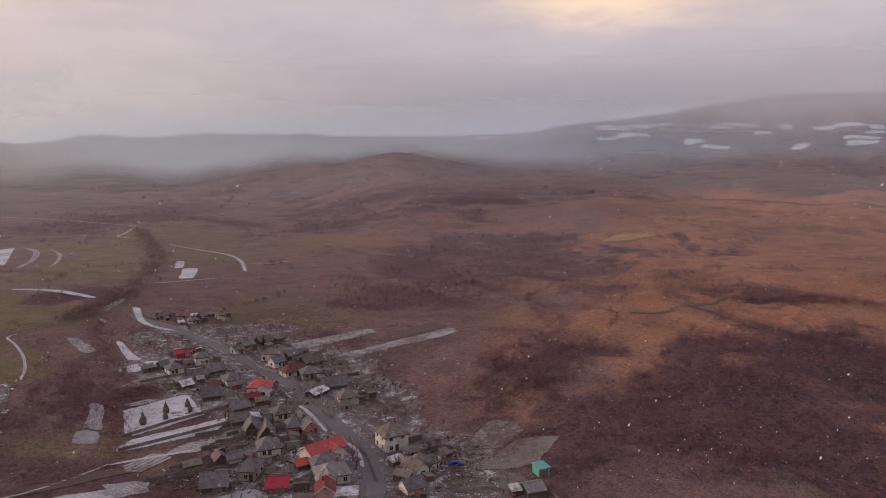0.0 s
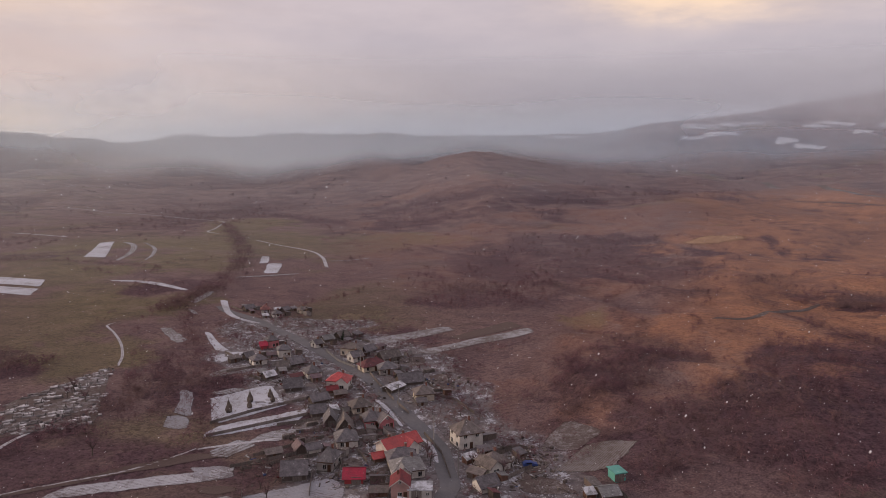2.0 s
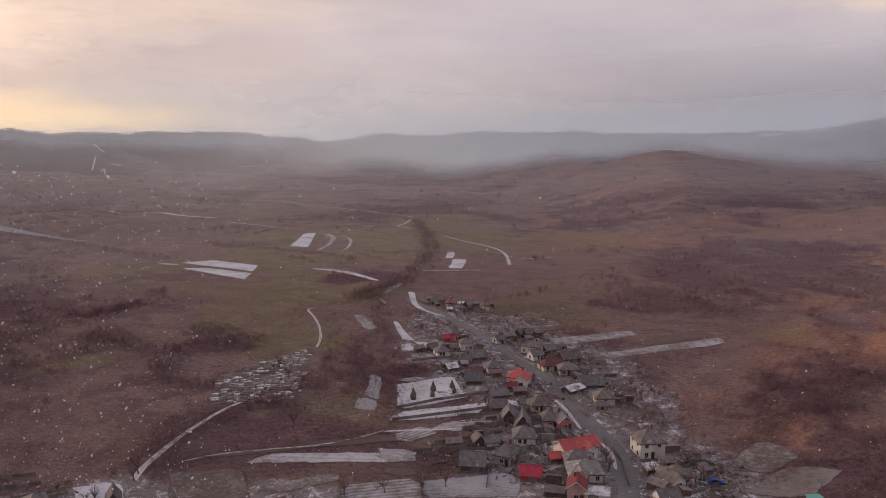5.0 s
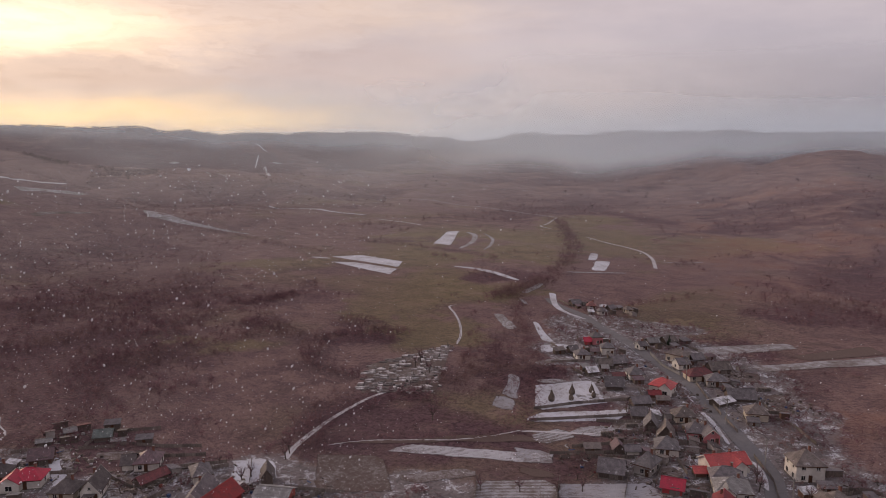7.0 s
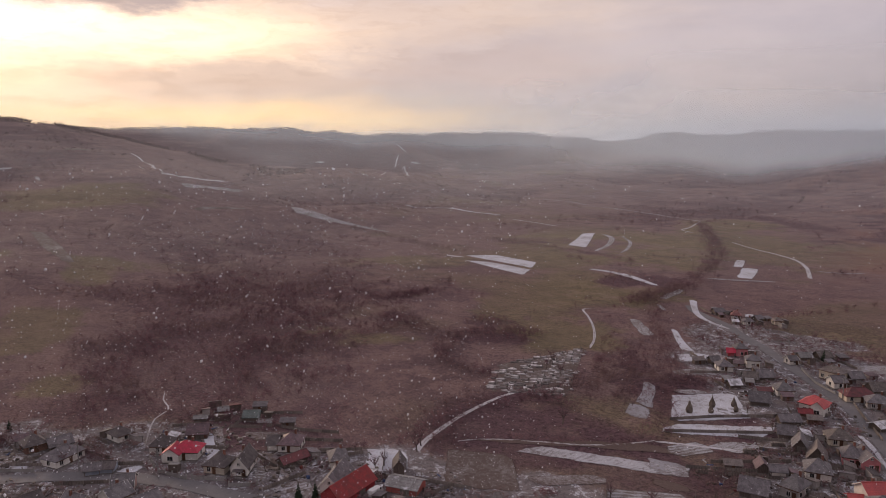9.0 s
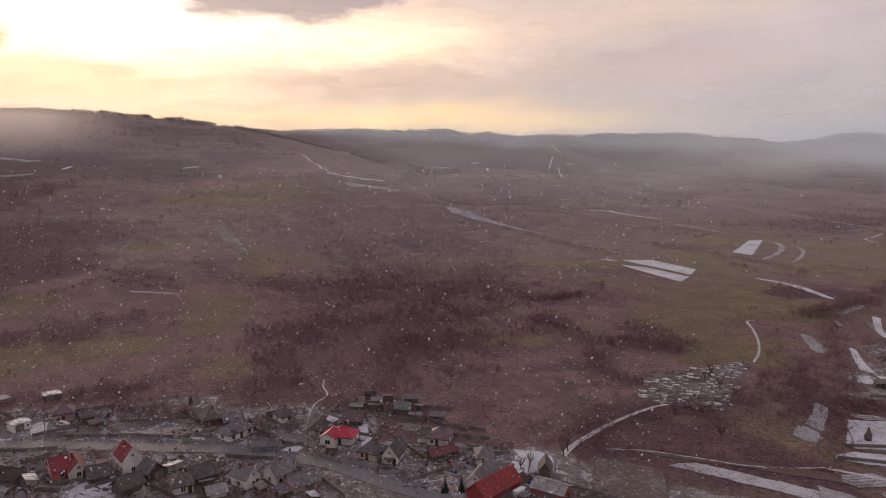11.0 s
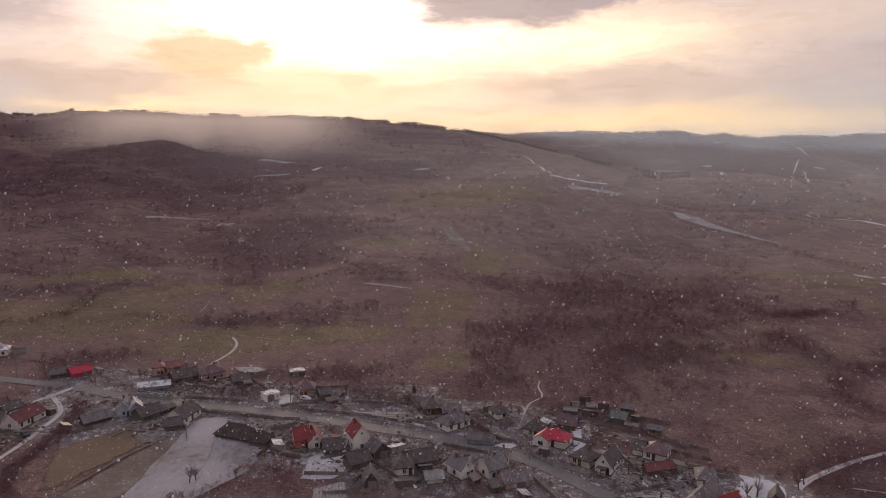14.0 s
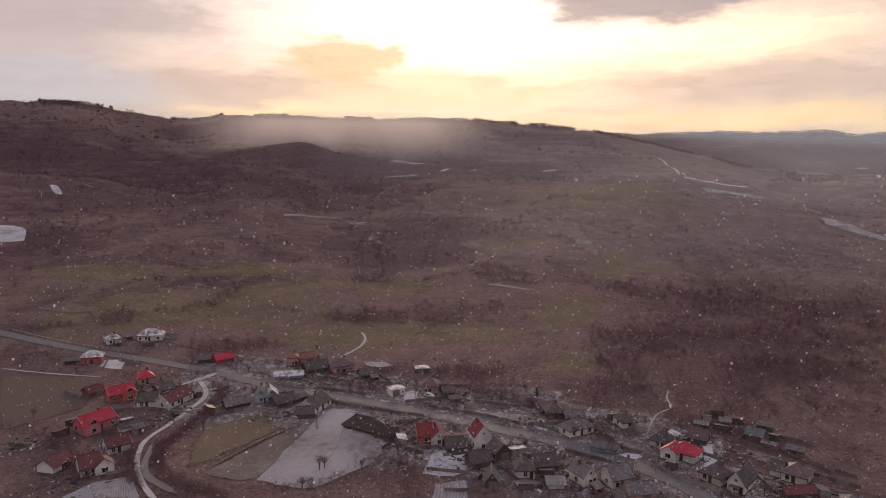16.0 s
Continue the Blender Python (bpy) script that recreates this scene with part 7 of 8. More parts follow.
def make_grave_meshes():
    slab = boxes((-0.55, -1.15, -0.1, 0.55, 1.15, 0.24), (-0.44, -1.0, 0.24, 0.44, 0.8, 0.31), bevel=0.03)
    stone = boxes((-0.36, 0.90, 0.2, 0.36, 1.04, 0.85), bevel=0.05)
    cross = boxes((-0.05, 0.90, 0.2, 0.05, 1.0, 1.2), (-0.28, 0.91, 0.85, 0.28, 0.99, 0.95), bevel=0.015)
    return mesh_of("slab", slab, GRAVE_SNOW), mesh_of("headstone", stone, GRAVE_STONE), mesh_of("cross", cross, GRAVE_STONE)


def graveyard(corners, count, turn, seed):
    rng = np.random.default_rng(seed)
    slab, stone, cross = make_grave_meshes()
    bare_slab = slab.copy()
    bare_slab.materials[0] = GRAVE_STONE
    c = np.array(corners, float)
    for k in range(count):
        u, v = rng.uniform(0, 1, 2)
        v = round(v * 12) / 12 + rng.normal(0, 0.012)
        p = (c[0] * (1 - u) + c[1] * u) * (1 - v) + (c[3] * (1 - u) + c[2] * u) * v
        grave = new("grave")
        s = rng.uniform(0.7, 1.5)
        grave.matrix_world = pose(p[0], p[1], float(height(*p)), 0, rng.normal(0, 2), turn + rng.normal(0, 5) + 90 * (rng.uniform() < 0.2)) @ Matrix.Diagonal((s, s, s * rng.uniform(0.8, 1.2), 1))
        shared("slab", slab if rng.uniform() < 0.55 else bare_slab, grave, Matrix())
        upright = rng.uniform() < 0.5
        if upright:
            shared("cross", cross, grave, Matrix())
        else:
            shared("headstone", stone, grave, Matrix())
        tagged(grave, "grey grave slab with a stone cross" if upright else "grey grave slab with a headstone", "grave", "graves on the hill")


POST_MESH = mesh_of("post", boxes((-0.07, -0.07, -0.3, 0.07, 0.07, 1.35), bevel=0.015), TIMBER)
PALES = bmesh.new()
_edge = [(-1.25, 0.1)] + [(1.25, 0.1)] + [(1.25 - 0.11 * k, 1.2 if k % 2 else 1.08) for k in range(23)] + [(-1.25, 1.08)]
_front = [PALES.verts.new((u, -0.025, v)) for u, v in _edge]
_back = [PALES.verts.new((u, 0.025, v)) for u, v in _edge]
PALES.faces.new(_front)
PALES.faces.new(list(reversed(_back)))
for _k in range(len(_edge)):
    PALES.faces.new([_front[_k], _back[_k], _back[(_k + 1) % len(_edge)], _front[(_k + 1) % len(_edge)]])
PALE_MESH = mesh_of("board_panel", PALES, TIMBER)
WALL_POST = mesh_of("post", boxes((-0.16, -0.16, -0.3, 0.16, 0.16, 1.5), (-0.2, -0.2, 1.5, 0.2, 0.2, 1.58), bevel=0.02), CONCRETE)
WALL_PANEL = mesh_of("panel", boxes((-1.2, -0.07, -0.3, 1.2, 0.07, 1.05), bevel=0.03), CONCRETE)


def fence(points, label="grey weathered picket fence", walled=False):
    """Posts and panels along a line."""
    line = np.array(points, float)
    run = np.concatenate([[0], np.cumsum(np.hypot(*np.diff(line, axis=0).T))])
    count = max(1, int(run[-1] / 2.6))
    s = np.linspace(0, run[-1], count + 1)
    x, y = np.interp(s, run, line[:, 0]), np.interp(s, run, line[:, 1])
    z = height(x, y)
    row = new("fence")
    row.matrix_world = Matrix.Translation((x[0], y[0], z[0]))
    tagged(row, label, "fence", "fences")
    for k in range(count + 1):
        at = Matrix.Translation((x[k] - x[0], y[k] - y[0], z[k] - z[0]))
        shared("post", WALL_POST if walled else POST_MESH, row, at)
        if k < count:
            d = Vector((x[k + 1] - x[k], y[k + 1] - y[k], z[k + 1] - z[k]))
            middle = Vector(((x[k] + x[k + 1]) / 2 - x[0], (y[k] + y[k + 1]) / 2 - y[0], (z[k] + z[k + 1]) / 2 - z[0]))
            turn = math.degrees(math.atan2(d.y, d.x))
            slope = -math.degrees(math.atan2(d.z, math.hypot(d.x, d.y)))
            scale = math.hypot(d.x, d.y) / 2.62
            shared("panel", WALL_PANEL if walled else PALE_MESH, row, Matrix.Translation(middle) @ pose(0, 0, 0, 0, slope, turn) @ Matrix.Diagonal((scale, 1, 1, 1)))


POLE_MESH = mesh_of("pole", boxes((-0.13, -0.13, -0.4, 0.13, 0.13, 8.6), bevel=0.03), CONCRETE)
ARM_MESH = mesh_of("crossarm", boxes((-0.8, -0.05, 8.1, 0.8, 0.05, 8.22), *[(u - 0.04, -0.04, 8.22, u + 0.04, 0.04, 8.42) for u in (-0.7, -0.25, 0.25, 0.7)]), CONCRETE)
LAMP_MESH = mesh_of("lamp_arm", boxes((-0.04, -1.5, 7.4, 0.04, -0.1, 7.48), (-0.12, -1.9, 7.36, 0.12, -1.4, 7.5), bevel=0.02), STEEL)


def power_line(points):
    """Concrete poles along the road, with sagging wires between them."""
    spots = []
    for k, (x, y) in enumerate(points):
        q = points[min(k + 1, len(points) - 1)]
        p = points[max(k - 1, 0)]
        turn = math.degrees(math.atan2(q[1] - p[1], q[0] - p[0])) + 90
        pole = new("utility_pole")
        pole.matrix_world = pose(x, y, float(height(x, y)), 0, 0, turn)
        tagged(pole, "grey concrete utility pole beside the road", "utility pole", "poles along the road")
        shared("pole", POLE_MESH, pole, Matrix())
        shared("crossarm", ARM_MESH, pole, Matrix())
        shared("lamp_arm", LAMP_MESH, pole, Matrix())
        spots.append(pole.matrix_world.copy())
    for a, b in zip(spots[:-1], spots[1:]):
        wire = new("power_wires", bpy.data.curves.new("power_wires", "CURVE"))
        wire.data.dimensions, wire.data.bevel_depth, wire.data.bevel_resolution = "3D", 0.018, 0
        wire.data.materials.append(RUBBER)
        for u in (-0.7, -0.25, 0.25, 0.7):
            p, q = a @ Vector((u, 0, 8.42)), b @ Vector((u, 0, 8.42))
            spline = wire.data.splines.new("POLY")
            spline.points.add(6)
            for i in range(7):
                f = i / 6
                v = p.lerp(q, f) - Vector((0, 0, 0.9 * 4 * f * (1 - f)))
                spline.points[i].co = (*v, 1)
        tagged(wire, "thin dark sagging power wires", "wires", kind="structure")


WHEEL_BM = bmesh.new()
bmesh.ops.create_cone(WHEEL_BM, cap_ends=True, segments=14, radius1=0.31, radius2=0.31, depth=0.2, matrix=Matrix.Rotation(math.pi / 2, 4, "X"))
TYRE_MESH = mesh_of("tyre", WHEEL_BM, RUBBER)
RIM_BM = bmesh.new()
bmesh.ops.create_cone(RIM_BM, cap_ends=True, segments=12, radius1=0.19, radius2=0.19, depth=0.215, matrix=Matrix.Rotation(math.pi / 2, 4, "X"))
RIM_MESH = mesh_of("rim", RIM_BM, STEEL)


def car(x, y, turn, paint, label, van=False):
    """A parked car: body, glazed cabin and four wheels."""
    ob = new("car")
    ob.matrix_world = pose(x, y, float(height(x, y)) + 0.12, 0, 0, turn)
    tagged(ob, label, "car", "parked cars")
    bm = bmesh.new()
    side = [(-2.05, 0.3), (2.05, 0.3), (2.1, 0.6), (2.0, 0.82), (1.1, 0.92), (0.35, 1.42), (-1.3, 1.46), (-1.95, 1.0), (-2.1, 0.85)]
    if van:
        side = [(-2.4, 0.3), (2.4, 0.3), (2.45, 0.8), (2.2, 1.05), (1.5, 1.9), (-2.4, 2.0)]
    left, right = ([bm.verts.new((u, v, w)) for u, w in side] for v in (-0.82, 0.82))
    bm.faces.new(left)
    bm.faces.new(list(reversed(right)))
    for i in range(len(side)):
        j = (i + 1) % len(side)
        bm.faces.new([left[j], left[i], right[i], right[j]])
    bmesh.ops.bevel(bm, geom=list(bm.edges), offset=0.06, segments=2, affect="EDGES")
    part("body", bm, paint, ob)
    top = 1.8 if van else 1.36
    low = 1.2 if van else 0.95
    back = 0.9 if van else -1.15
    for v in (-0.835, 0.835):
        part("side_window", boxes((back, v - 0.008, low, 0.4 if not van else 1.4, v + 0.008, top)), GLASS, ob)
    for u in (-1.35, 1.35):
        for v in (-0.78, 0.78):
            shared("rim", RIM_MESH, shared("tyre", TYRE_MESH, ob, pose(u, v, 0.2)), Matrix())
    for u, v in ((2.06, -0.6), (2.06, 0.6)):
        part("headlight", boxes((u - 0.08, v - 0.16, 0.62, u + 0.05, v + 0.16, 0.76), bevel=0.03), GLASS, ob)
    return ob


def woodpile(x, y, turn, L, seed, label="stacked firewood beside a house"):
    """Split logs stacked in rows."""
    rng = np.random.default_rng(seed)
    pile = new("woodpile")
    pile.matrix_world = pose(x, y, float(height(x, y)), 0, 0, turn)
    tagged(pile, label, "woodpile", "woodpiles")
    for k in range(4):
        for u in np.arange(-L / 2, L / 2, 0.5):
            m = Matrix.Translation((u + rng.normal(0, 0.04) + 0.25 * (k % 2), rng.normal(0, 0.05), 0.16 + k * 0.34)) @ Matrix.Rotation(rng.uniform(0, 1), 4, "Y")
            shared("log", LOG_MESH, pile, m)


LOG_BM = bmesh.new()
bmesh.ops.create_cone(LOG_BM, cap_ends=True, segments=7, radius1=0.23, radius2=0.2, depth=1.1, matrix=Matrix.Rotation(math.pi / 2, 4, "X"))
LOG_MESH = mesh_of("log", LOG_BM, TIMBER)


def clutter(spots, seed):
    """Boards, bins, logs and lumber lying about the yards."""
    rng = np.random.default_rng(seed)
    corners = np.array([(-1, -1, 0), (1, -1, 0), (1, 1, 0), (-1, 1, 0), (-1, -1, 1), (1, -1, 1), (1, 1, 1), (-1, 1, 1)], float) * (0.5, 0.5, 1)
    quads = np.array([(0, 3, 2, 1), (4, 5, 6, 7), (0, 1, 5, 4), (1, 2, 6, 5), (2, 3, 7, 6), (3, 0, 4, 7)])
    verts, faces = [], []
    for x, y, spread, count in spots:
        for _ in range(2 * count):
            px, py = x + rng.normal(0, spread), y + rng.normal(0, spread)
            size = (rng.uniform(0.3, 2.2), rng.uniform(0.1, 0.5), rng.uniform(0.08, 0.45)) if rng.uniform() < 0.85 else (rng.uniform(0.5, 1.1), rng.uniform(0.5, 0.9), rng.uniform(0.4, 0.9))
            a = rng.uniform(0, 3.14)
            v = corners * size
            v = np.stack([v[:, 0] * math.cos(a) - v[:, 1] * math.sin(a) + px, v[:, 0] * math.sin(a) + v[:, 1] * math.cos(a) + py, v[:, 2] + rng.normal(0, 0.03)], 1)
            v[4:, :2] += rng.normal(0, 0.08, (4, 2))
            v[:, 2] += float(height(px, py)) - 0.05
            faces.append(quads + 8 * len(verts))
            verts.append(v)
    ob = mesh_object("yard_clutter", np.concatenate(verts), np.concatenate(faces), LUMBER)
    tagged(ob, "boards, bins and lumber lying about the yards", "clutter", kind="stuff")


def lumber_material():
    material, n, b = shader("mixed_lumber", 0.9)
    isle = n.add("ShaderNodeNewGeometry").outputs["Random Per Island"]
    grain = n.noise(n.add("ShaderNodeTexCoord").outputs["Object"], 1.6, 5.0, 0.7)
    c = n.mix(n.ramp(isle, 0.0, 0.7), (0.085, 0.070, 0.066), (0.25, 0.215, 0.19))
    c = n.mix(n.ramp(isle, 0.80, 0.84), c, (0.50, 0.49, 0.50))
    c = n.mix(n.ramp(isle, 0.95, 0.955), c, (0.20, 0.055, 0.045))
    c = n.mix(n.ramp(isle, 0.975, 0.98), c, (0.06, 0.10, 0.22))
    c = n.mix(n.ramp(grain, 0.3, 0.75, 0.0, 0.6), c, (0.05, 0.042, 0.04))
    n.put(b.inputs["Base Color"], c)
    return material


LUMBER = lumber_material()


def falling_snow(count, seed):
    """Flakes hanging in the air round the hovering eye, drawn out a little by their fall."""
    rng = np.random.default_rng(seed)
    ring = np.radians(np.arange(0, 360, 60))
    shape = np.concatenate([np.stack([np.cos(ring), np.sin(ring), 0.35 * np.cos(3 * ring)], 1), [(0.15, 0.1, 0.8), (-0.1, 0.1, -0.8)]])
    sides = np.array([(k, (k + 1) % 6, 6) for k in range(6)] + [((k + 1) % 6, k, 7) for k in range(6)])
    bearing, rise = np.radians(np.where(rng.uniform(0, 1, count) < 0.5, rng.uniform(-34, 134, count), rng.uniform(45, 134, count))), np.radians(rng.uniform(-32, -0.5, count))
    r = 9 + 60 * rng.uniform(0, 1, count) ** 0.8
    size = rng.uniform(0.005, 0.0125, count) * np.where(rng.uniform(0, 1, count) < 0.10, 2.3, 1.0) * np.clip(r / 14, 0.8, 1.7) * np.where(bearing < 0.85, 0.62, 1.0)
    middle = np.stack([-np.sin(bearing) * np.cos(rise) * r, np.cos(bearing) * np.cos(rise) * r - 3, HOVER + np.sin(rise) * r], 1)
    stretch = np.stack([size, size, size * rng.uniform(1.0, 2.0, count)], 1)
    verts = shape[None] * stretch[:, None, :]
    tilt = rng.normal(0.35, 0.3, count)
    verts[:, :, 0] += verts[:, :, 2] * np.sin(tilt)[:, None] * 0.6
    verts[:, :, 1] += verts[:, :, 2] * np.sin(tilt)[:, None] * 0.5
    verts = (verts + middle[:, None, :]).reshape(-1, 3)
    faces = (sides[None] + len(shape) * np.arange(count)[:, None, None]).reshape(-1, 3)
    ob = mesh_object("falling_snow", verts, faces, FLAKES)
    tagged(ob, "small white snowflakes falling through the air", "snow", kind="stuff")


FLAKES, _n, _b = shader("snowflakes", 0.8)
_n.put(_b.inputs["Base Color"], (0.85, 0.86, 0.9))
_b.inputs["Subsurface Weight"].default_value = 0.0

# ---- trees, fences and small things in their places ----
for _p, _q in zip(ROAD[:-1], ROAD[1:]):
    keep_clear(*_p, *_q, 4)
keep_clear(-54, 196, -72, 215, 1)
keep_clear(-72, 215, -88, 233, 1)
keep_clear(-88, 233, -110, 256, 1)
keep_clear(-58, 172, -64, 190, 2)
keep_clear(-64, 190, -80, 212, 2)
keep_clear(-80, 212, -92, 224, 2)
keep_clear(-100, 230, -125, 258, 2)
keep_clear(-125, 258, -160, 291, 2)
keep_clear(-146, 206, -131, 228, 15)
keep_clear(-134, 188, -112, 215, 6)
keep_clear(-118, 187, -105, 204, 3)
keep_clear(-169, 240, -160, 256, 6)
keep_clear(-155, 220, -148, 231, 3)
keep_clear(-183, 264, -170, 271, 6)
keep_clear(-162, 210, -157, 212, 15)
keep_clear(-155, 191, -146, 196, 8)
keep_clear(-153, 139, -111, 168, 5)
keep_clear(-151, 151, -136, 160, 29)
keep_clear(-127, 302, -97, 342, 7)
keep_clear(-97, 292, -56, 344, 6)
keep_clear(-89, 319, -67, 358, 7)
keep_clear(-25, 194, -12, 215, 3)
keep_clear(-22, 181, -2, 204, 5)
keep_clear(-31, 174, -19, 179, 6)
keep_clear(-156, 114, -140, 128, 13)
keep_clear(-115, 135, -98, 150, 9)
keep_clear(-99, 150, -78, 167, 7)
keep_clear(-134, 127, -123, 146, 4)
keep_clear(-431, 374, -434, 397, 34)
keep_clear(-411, 352, -409, 368, 32)
keep_clear(-494, 533, -479, 541, 54)
keep_clear(-502, 586, -477, 568, 4)
keep_clear(-477, 568, -445, 525, 4)
keep_clear(-445, 525, -424, 483, 4)
keep_clear(-482, 589, -446, 558, 3)
keep_clear(-446, 558, -417, 518, 3)
keep_clear(-417, 518, -404, 493, 3)
keep_clear(-363, 407, -333, 408, 5)
keep_clear(-333, 408, -290, 391, 5)
keep_clear(-312, 519, -306, 525, 21)
keep_clear(-286, 482, -275, 489, 25)
keep_clear(-287, 443, -269, 454, 3)
keep_clear(-269, 454, -250, 471, 3)
keep_clear(-226, 289, -225, 296, 18)
keep_clear(-270, 305, -270, 298, 2)
keep_clear(-270, 298, -255, 286, 2)
keep_clear(-255, 286, -238, 271, 2)
keep_clear(-238, 271, -224, 254, 2)
keep_clear(-224, 254, -215, 242, 2)
keep_clear(-213, 302, -197, 284, 4)
keep_clear(-197, 284, -185, 273, 4)
keep_clear(-181, 259, -174, 273, 7)
keep_clear(-169, 113, -174, 120, 2)
keep_clear(-174, 120, -178, 129, 2)
keep_clear(-178, 129, -183, 140, 2)
keep_clear(-183, 140, -187, 154, 2)
keep_clear(-187, 154, -190, 167, 2)
keep_clear(-190, 167, -190, 176, 2)
keep_clear(-157, 105, -150, 101, 2)
keep_clear(-168, 128, -162, 137, 1)
keep_clear(-162, 137, -152, 147, 1)
keep_clear(-152, 147, -142, 157, 1)
keep_clear(-142, 157, -135, 168, 1)
keep_clear(-135, 168, -130, 178, 1)
keep_clear(-249, 371, -228, 344, 3)
keep_clear(-228, 344, -213, 331, 3)
keep_clear(-213, 331, -196, 323, 3)
keep_clear(-263, 359, -268, 379, 5)
keep_clear(-268, 379, -273, 395, 5)
keep_clear(-255, 346, -241, 332, 2)
keep_clear(-386, 635, -351, 613, 3)
keep_clear(-351, 613, -299, 582, 3)
keep_clear(-299, 582, -271, 550, 3)
keep_clear(-271, 550, -243, 501, 3)
keep_clear(-259, 534, -243, 539, 2)
keep_clear(-243, 539, -229, 556, 2)
keep_clear(-182, -56, -241, -52, 9)
keep_clear(-187, -44, -219, -41, 12)
keep_clear(-185, -76, -227, -61, 7)
keep_clear(-226, -64, -206, -75, 2)
keep_clear(-206, -75, -191, -83, 2)
keep_clear(-199, -20, -199, -6, 7)
keep_clear(-174, -12, -188, -12, 6)
keep_clear(-175, -110, -179, -92, 8)
keep_clear(-280, -108, -269, -113, 3)
keep_clear(-269, -113, -261, -112, 3)
keep_clear(-261, -112, -254, -107, 3)
keep_clear(-254, -107, -241, -106, 3)
keep_clear(-241, -106, -230, -107, 3)
keep_clear(-230, -107, -218, -108, 3)
keep_clear(-218, -108, -210, -110, 3)
keep_clear(-210, -110, -200, -107, 3)
keep_clear(-200, -107, -191, -103, 3)
keep_clear(-191, -103, -182, -97, 3)
keep_clear(-182, -97, -173, -91, 3)
keep_clear(-264, -122, -268, -116, 3)
keep_clear(-268, -116, -276, -113, 3)
keep_clear(-209, -106, -203, -105, 3)
keep_clear(-203, -105, -194, -102, 3)
keep_clear(-194, -102, -186, -98, 3)
keep_clear(-186, -98, -180, -90, 3)
keep_clear(-180, -90, -174, -80, 3)
keep_clear(-282, -206, -277, -181, 2)
keep_clear(-277, -181, -273, -157, 2)
keep_clear(-246, -181, -255, -149, 27)
keep_clear(-220, 48, -236, 55, 1)
keep_clear(-236, 55, -243, 58, 1)
keep_clear(-243, 58, -249, 64, 1)
keep_clear(-249, 64, -259, 65, 1)
keep_clear(-259, 65, -268, 68, 1)
keep_clear(-193, -92, -235, -79, 13)
keep_clear(-472, 520, -508, 570, 7)
keep_clear(-173, 98, -167, 109, 9)
keep_clear(-173, 71, -168, 78, 6)
keep_clear(-191, 73, -186, 77, 6)
keep_clear(-214, 67, -214, 71, 11)
keep_clear(-212, 76, -198, 94, 4)
keep_clear(-206, 38, -209, 44, 3)
keep_clear(-234, 12, -228, 20, 7)
keep_clear(-255, -33, -258, -27, 8)
keep_clear(-298, -54, -297, -41, 5)
keep_clear(-283, -101, -287, -93, 5)
keep_clear(-236, -117, -238, -109, 7)
keep_clear(-291, -168, -291, -156, 8)
keep_clear(-271, -73, -273, -61, 10)
keep_clear(-234, -35, -232, -25, 4)
keep_clear(-234, 11, -230, 22, 6)
keep_clear(-99, 152, -75, 163, 6)
keep_clear(-73, 172, -70, 180, 3)
keep_clear(-86, 176, -78, 182, 5)
keep_clear(-85, 238, -82, 243, 6)
keep_clear(-79, 250, -73, 258, 11)
keep_clear(-32, 179, -26, 193, 4)
keep_clear(-102, 274, -91, 282, 8)
keep_clear(-119, 226, -114, 229, 6)
keep_clear(-111, 199, -104, 209, 5)
keep_clear(-198, 190, -219, 238, 14)
keep_clear(-131, 177, -123, 183, 2)
keep_clear(-123, 183, -110, 191, 2)
keep_clear(-121, 161, -112, 168, 6)
keep_clear(-114, 153, -105, 160, 3)
keep_clear(-134, 215, -125, 226, 5)
keep_clear(-235, 14, -233, 19, 7)
keep_clear(-123, 174, -119, 187, 5)
keep_clear(-189, 71, -185, 74, 10)
keep_clear(-208, 63, -206, 67, 12)
keep_clear(-170, 68, -170, 79, 4)
keep_clear(-240, 22, -239, 36, 4)
keep_clear(-239, -4, -235, 17, 5)
make_woods()
brush([(-263, 359), (-240.2, 322.6), (-214.3, 292.5), (-189.2, 264.0), (-167.7, 234.8), (-152.2, 211.4), (-136.3, 187.0), (-131.4, 175.3)], 6, 600, 4, 100, "leafless brushwood along the stream")
brush([(-207.1, 262.3), (-182.6, 233.0), (-166.5, 207.1), (-161.7, 194.4)], 11, 380, 4.5, 101, "dark leafless alder brush by the stream")
brush([(-169.6, 128.7), (-156.1, 145.9), (-142.8, 157.6), (-131.5, 173.4)], 2.5, 200, 2.4, 102, "leafless hedge along the footpath")
brush([(-188.9, 174.5), (-176.6, 177.0), (-164.4, 178.8)], 2.5, 80, 3, 103, "leafless brush below the graveyard")
brush([(-172.6, 117.2), (-180.0, 131.2), (-186.6, 148.2), (-192.4, 166.3)], 3, 130, 2.8, 104, "leafless brush along the dirt track")
brush([(-276, 399), (-303, 469), (-351, 558), (-430, 665), (-498, 752)], 10, 900, 6, 105, "leafless trees along the upper stream")
brush([(-263.6, 334.0), (-270, 365), (-276, 399)], 9, 420, 6, 106, "leafless trees along the stream")
brush([(-266.2, 213.6), (-260.2, 226.5), (-247.3, 239.1)], 7, 190, 5, 107, "dark leafless thicket on the slope")
brush([(-263.0, -102.7), (-248.9, -100.4), (-229.8, -99.9), (-214.9, -101.4), (-207.0, -102.4), (-196.5, -99.5), (-187.4, -93.7), (-182.7, -87.8), (-178.8, -80.2), (-175.1, -71.2)], 2.2, 1500, 2.4, 108, "dark leafless hedge along the lane")
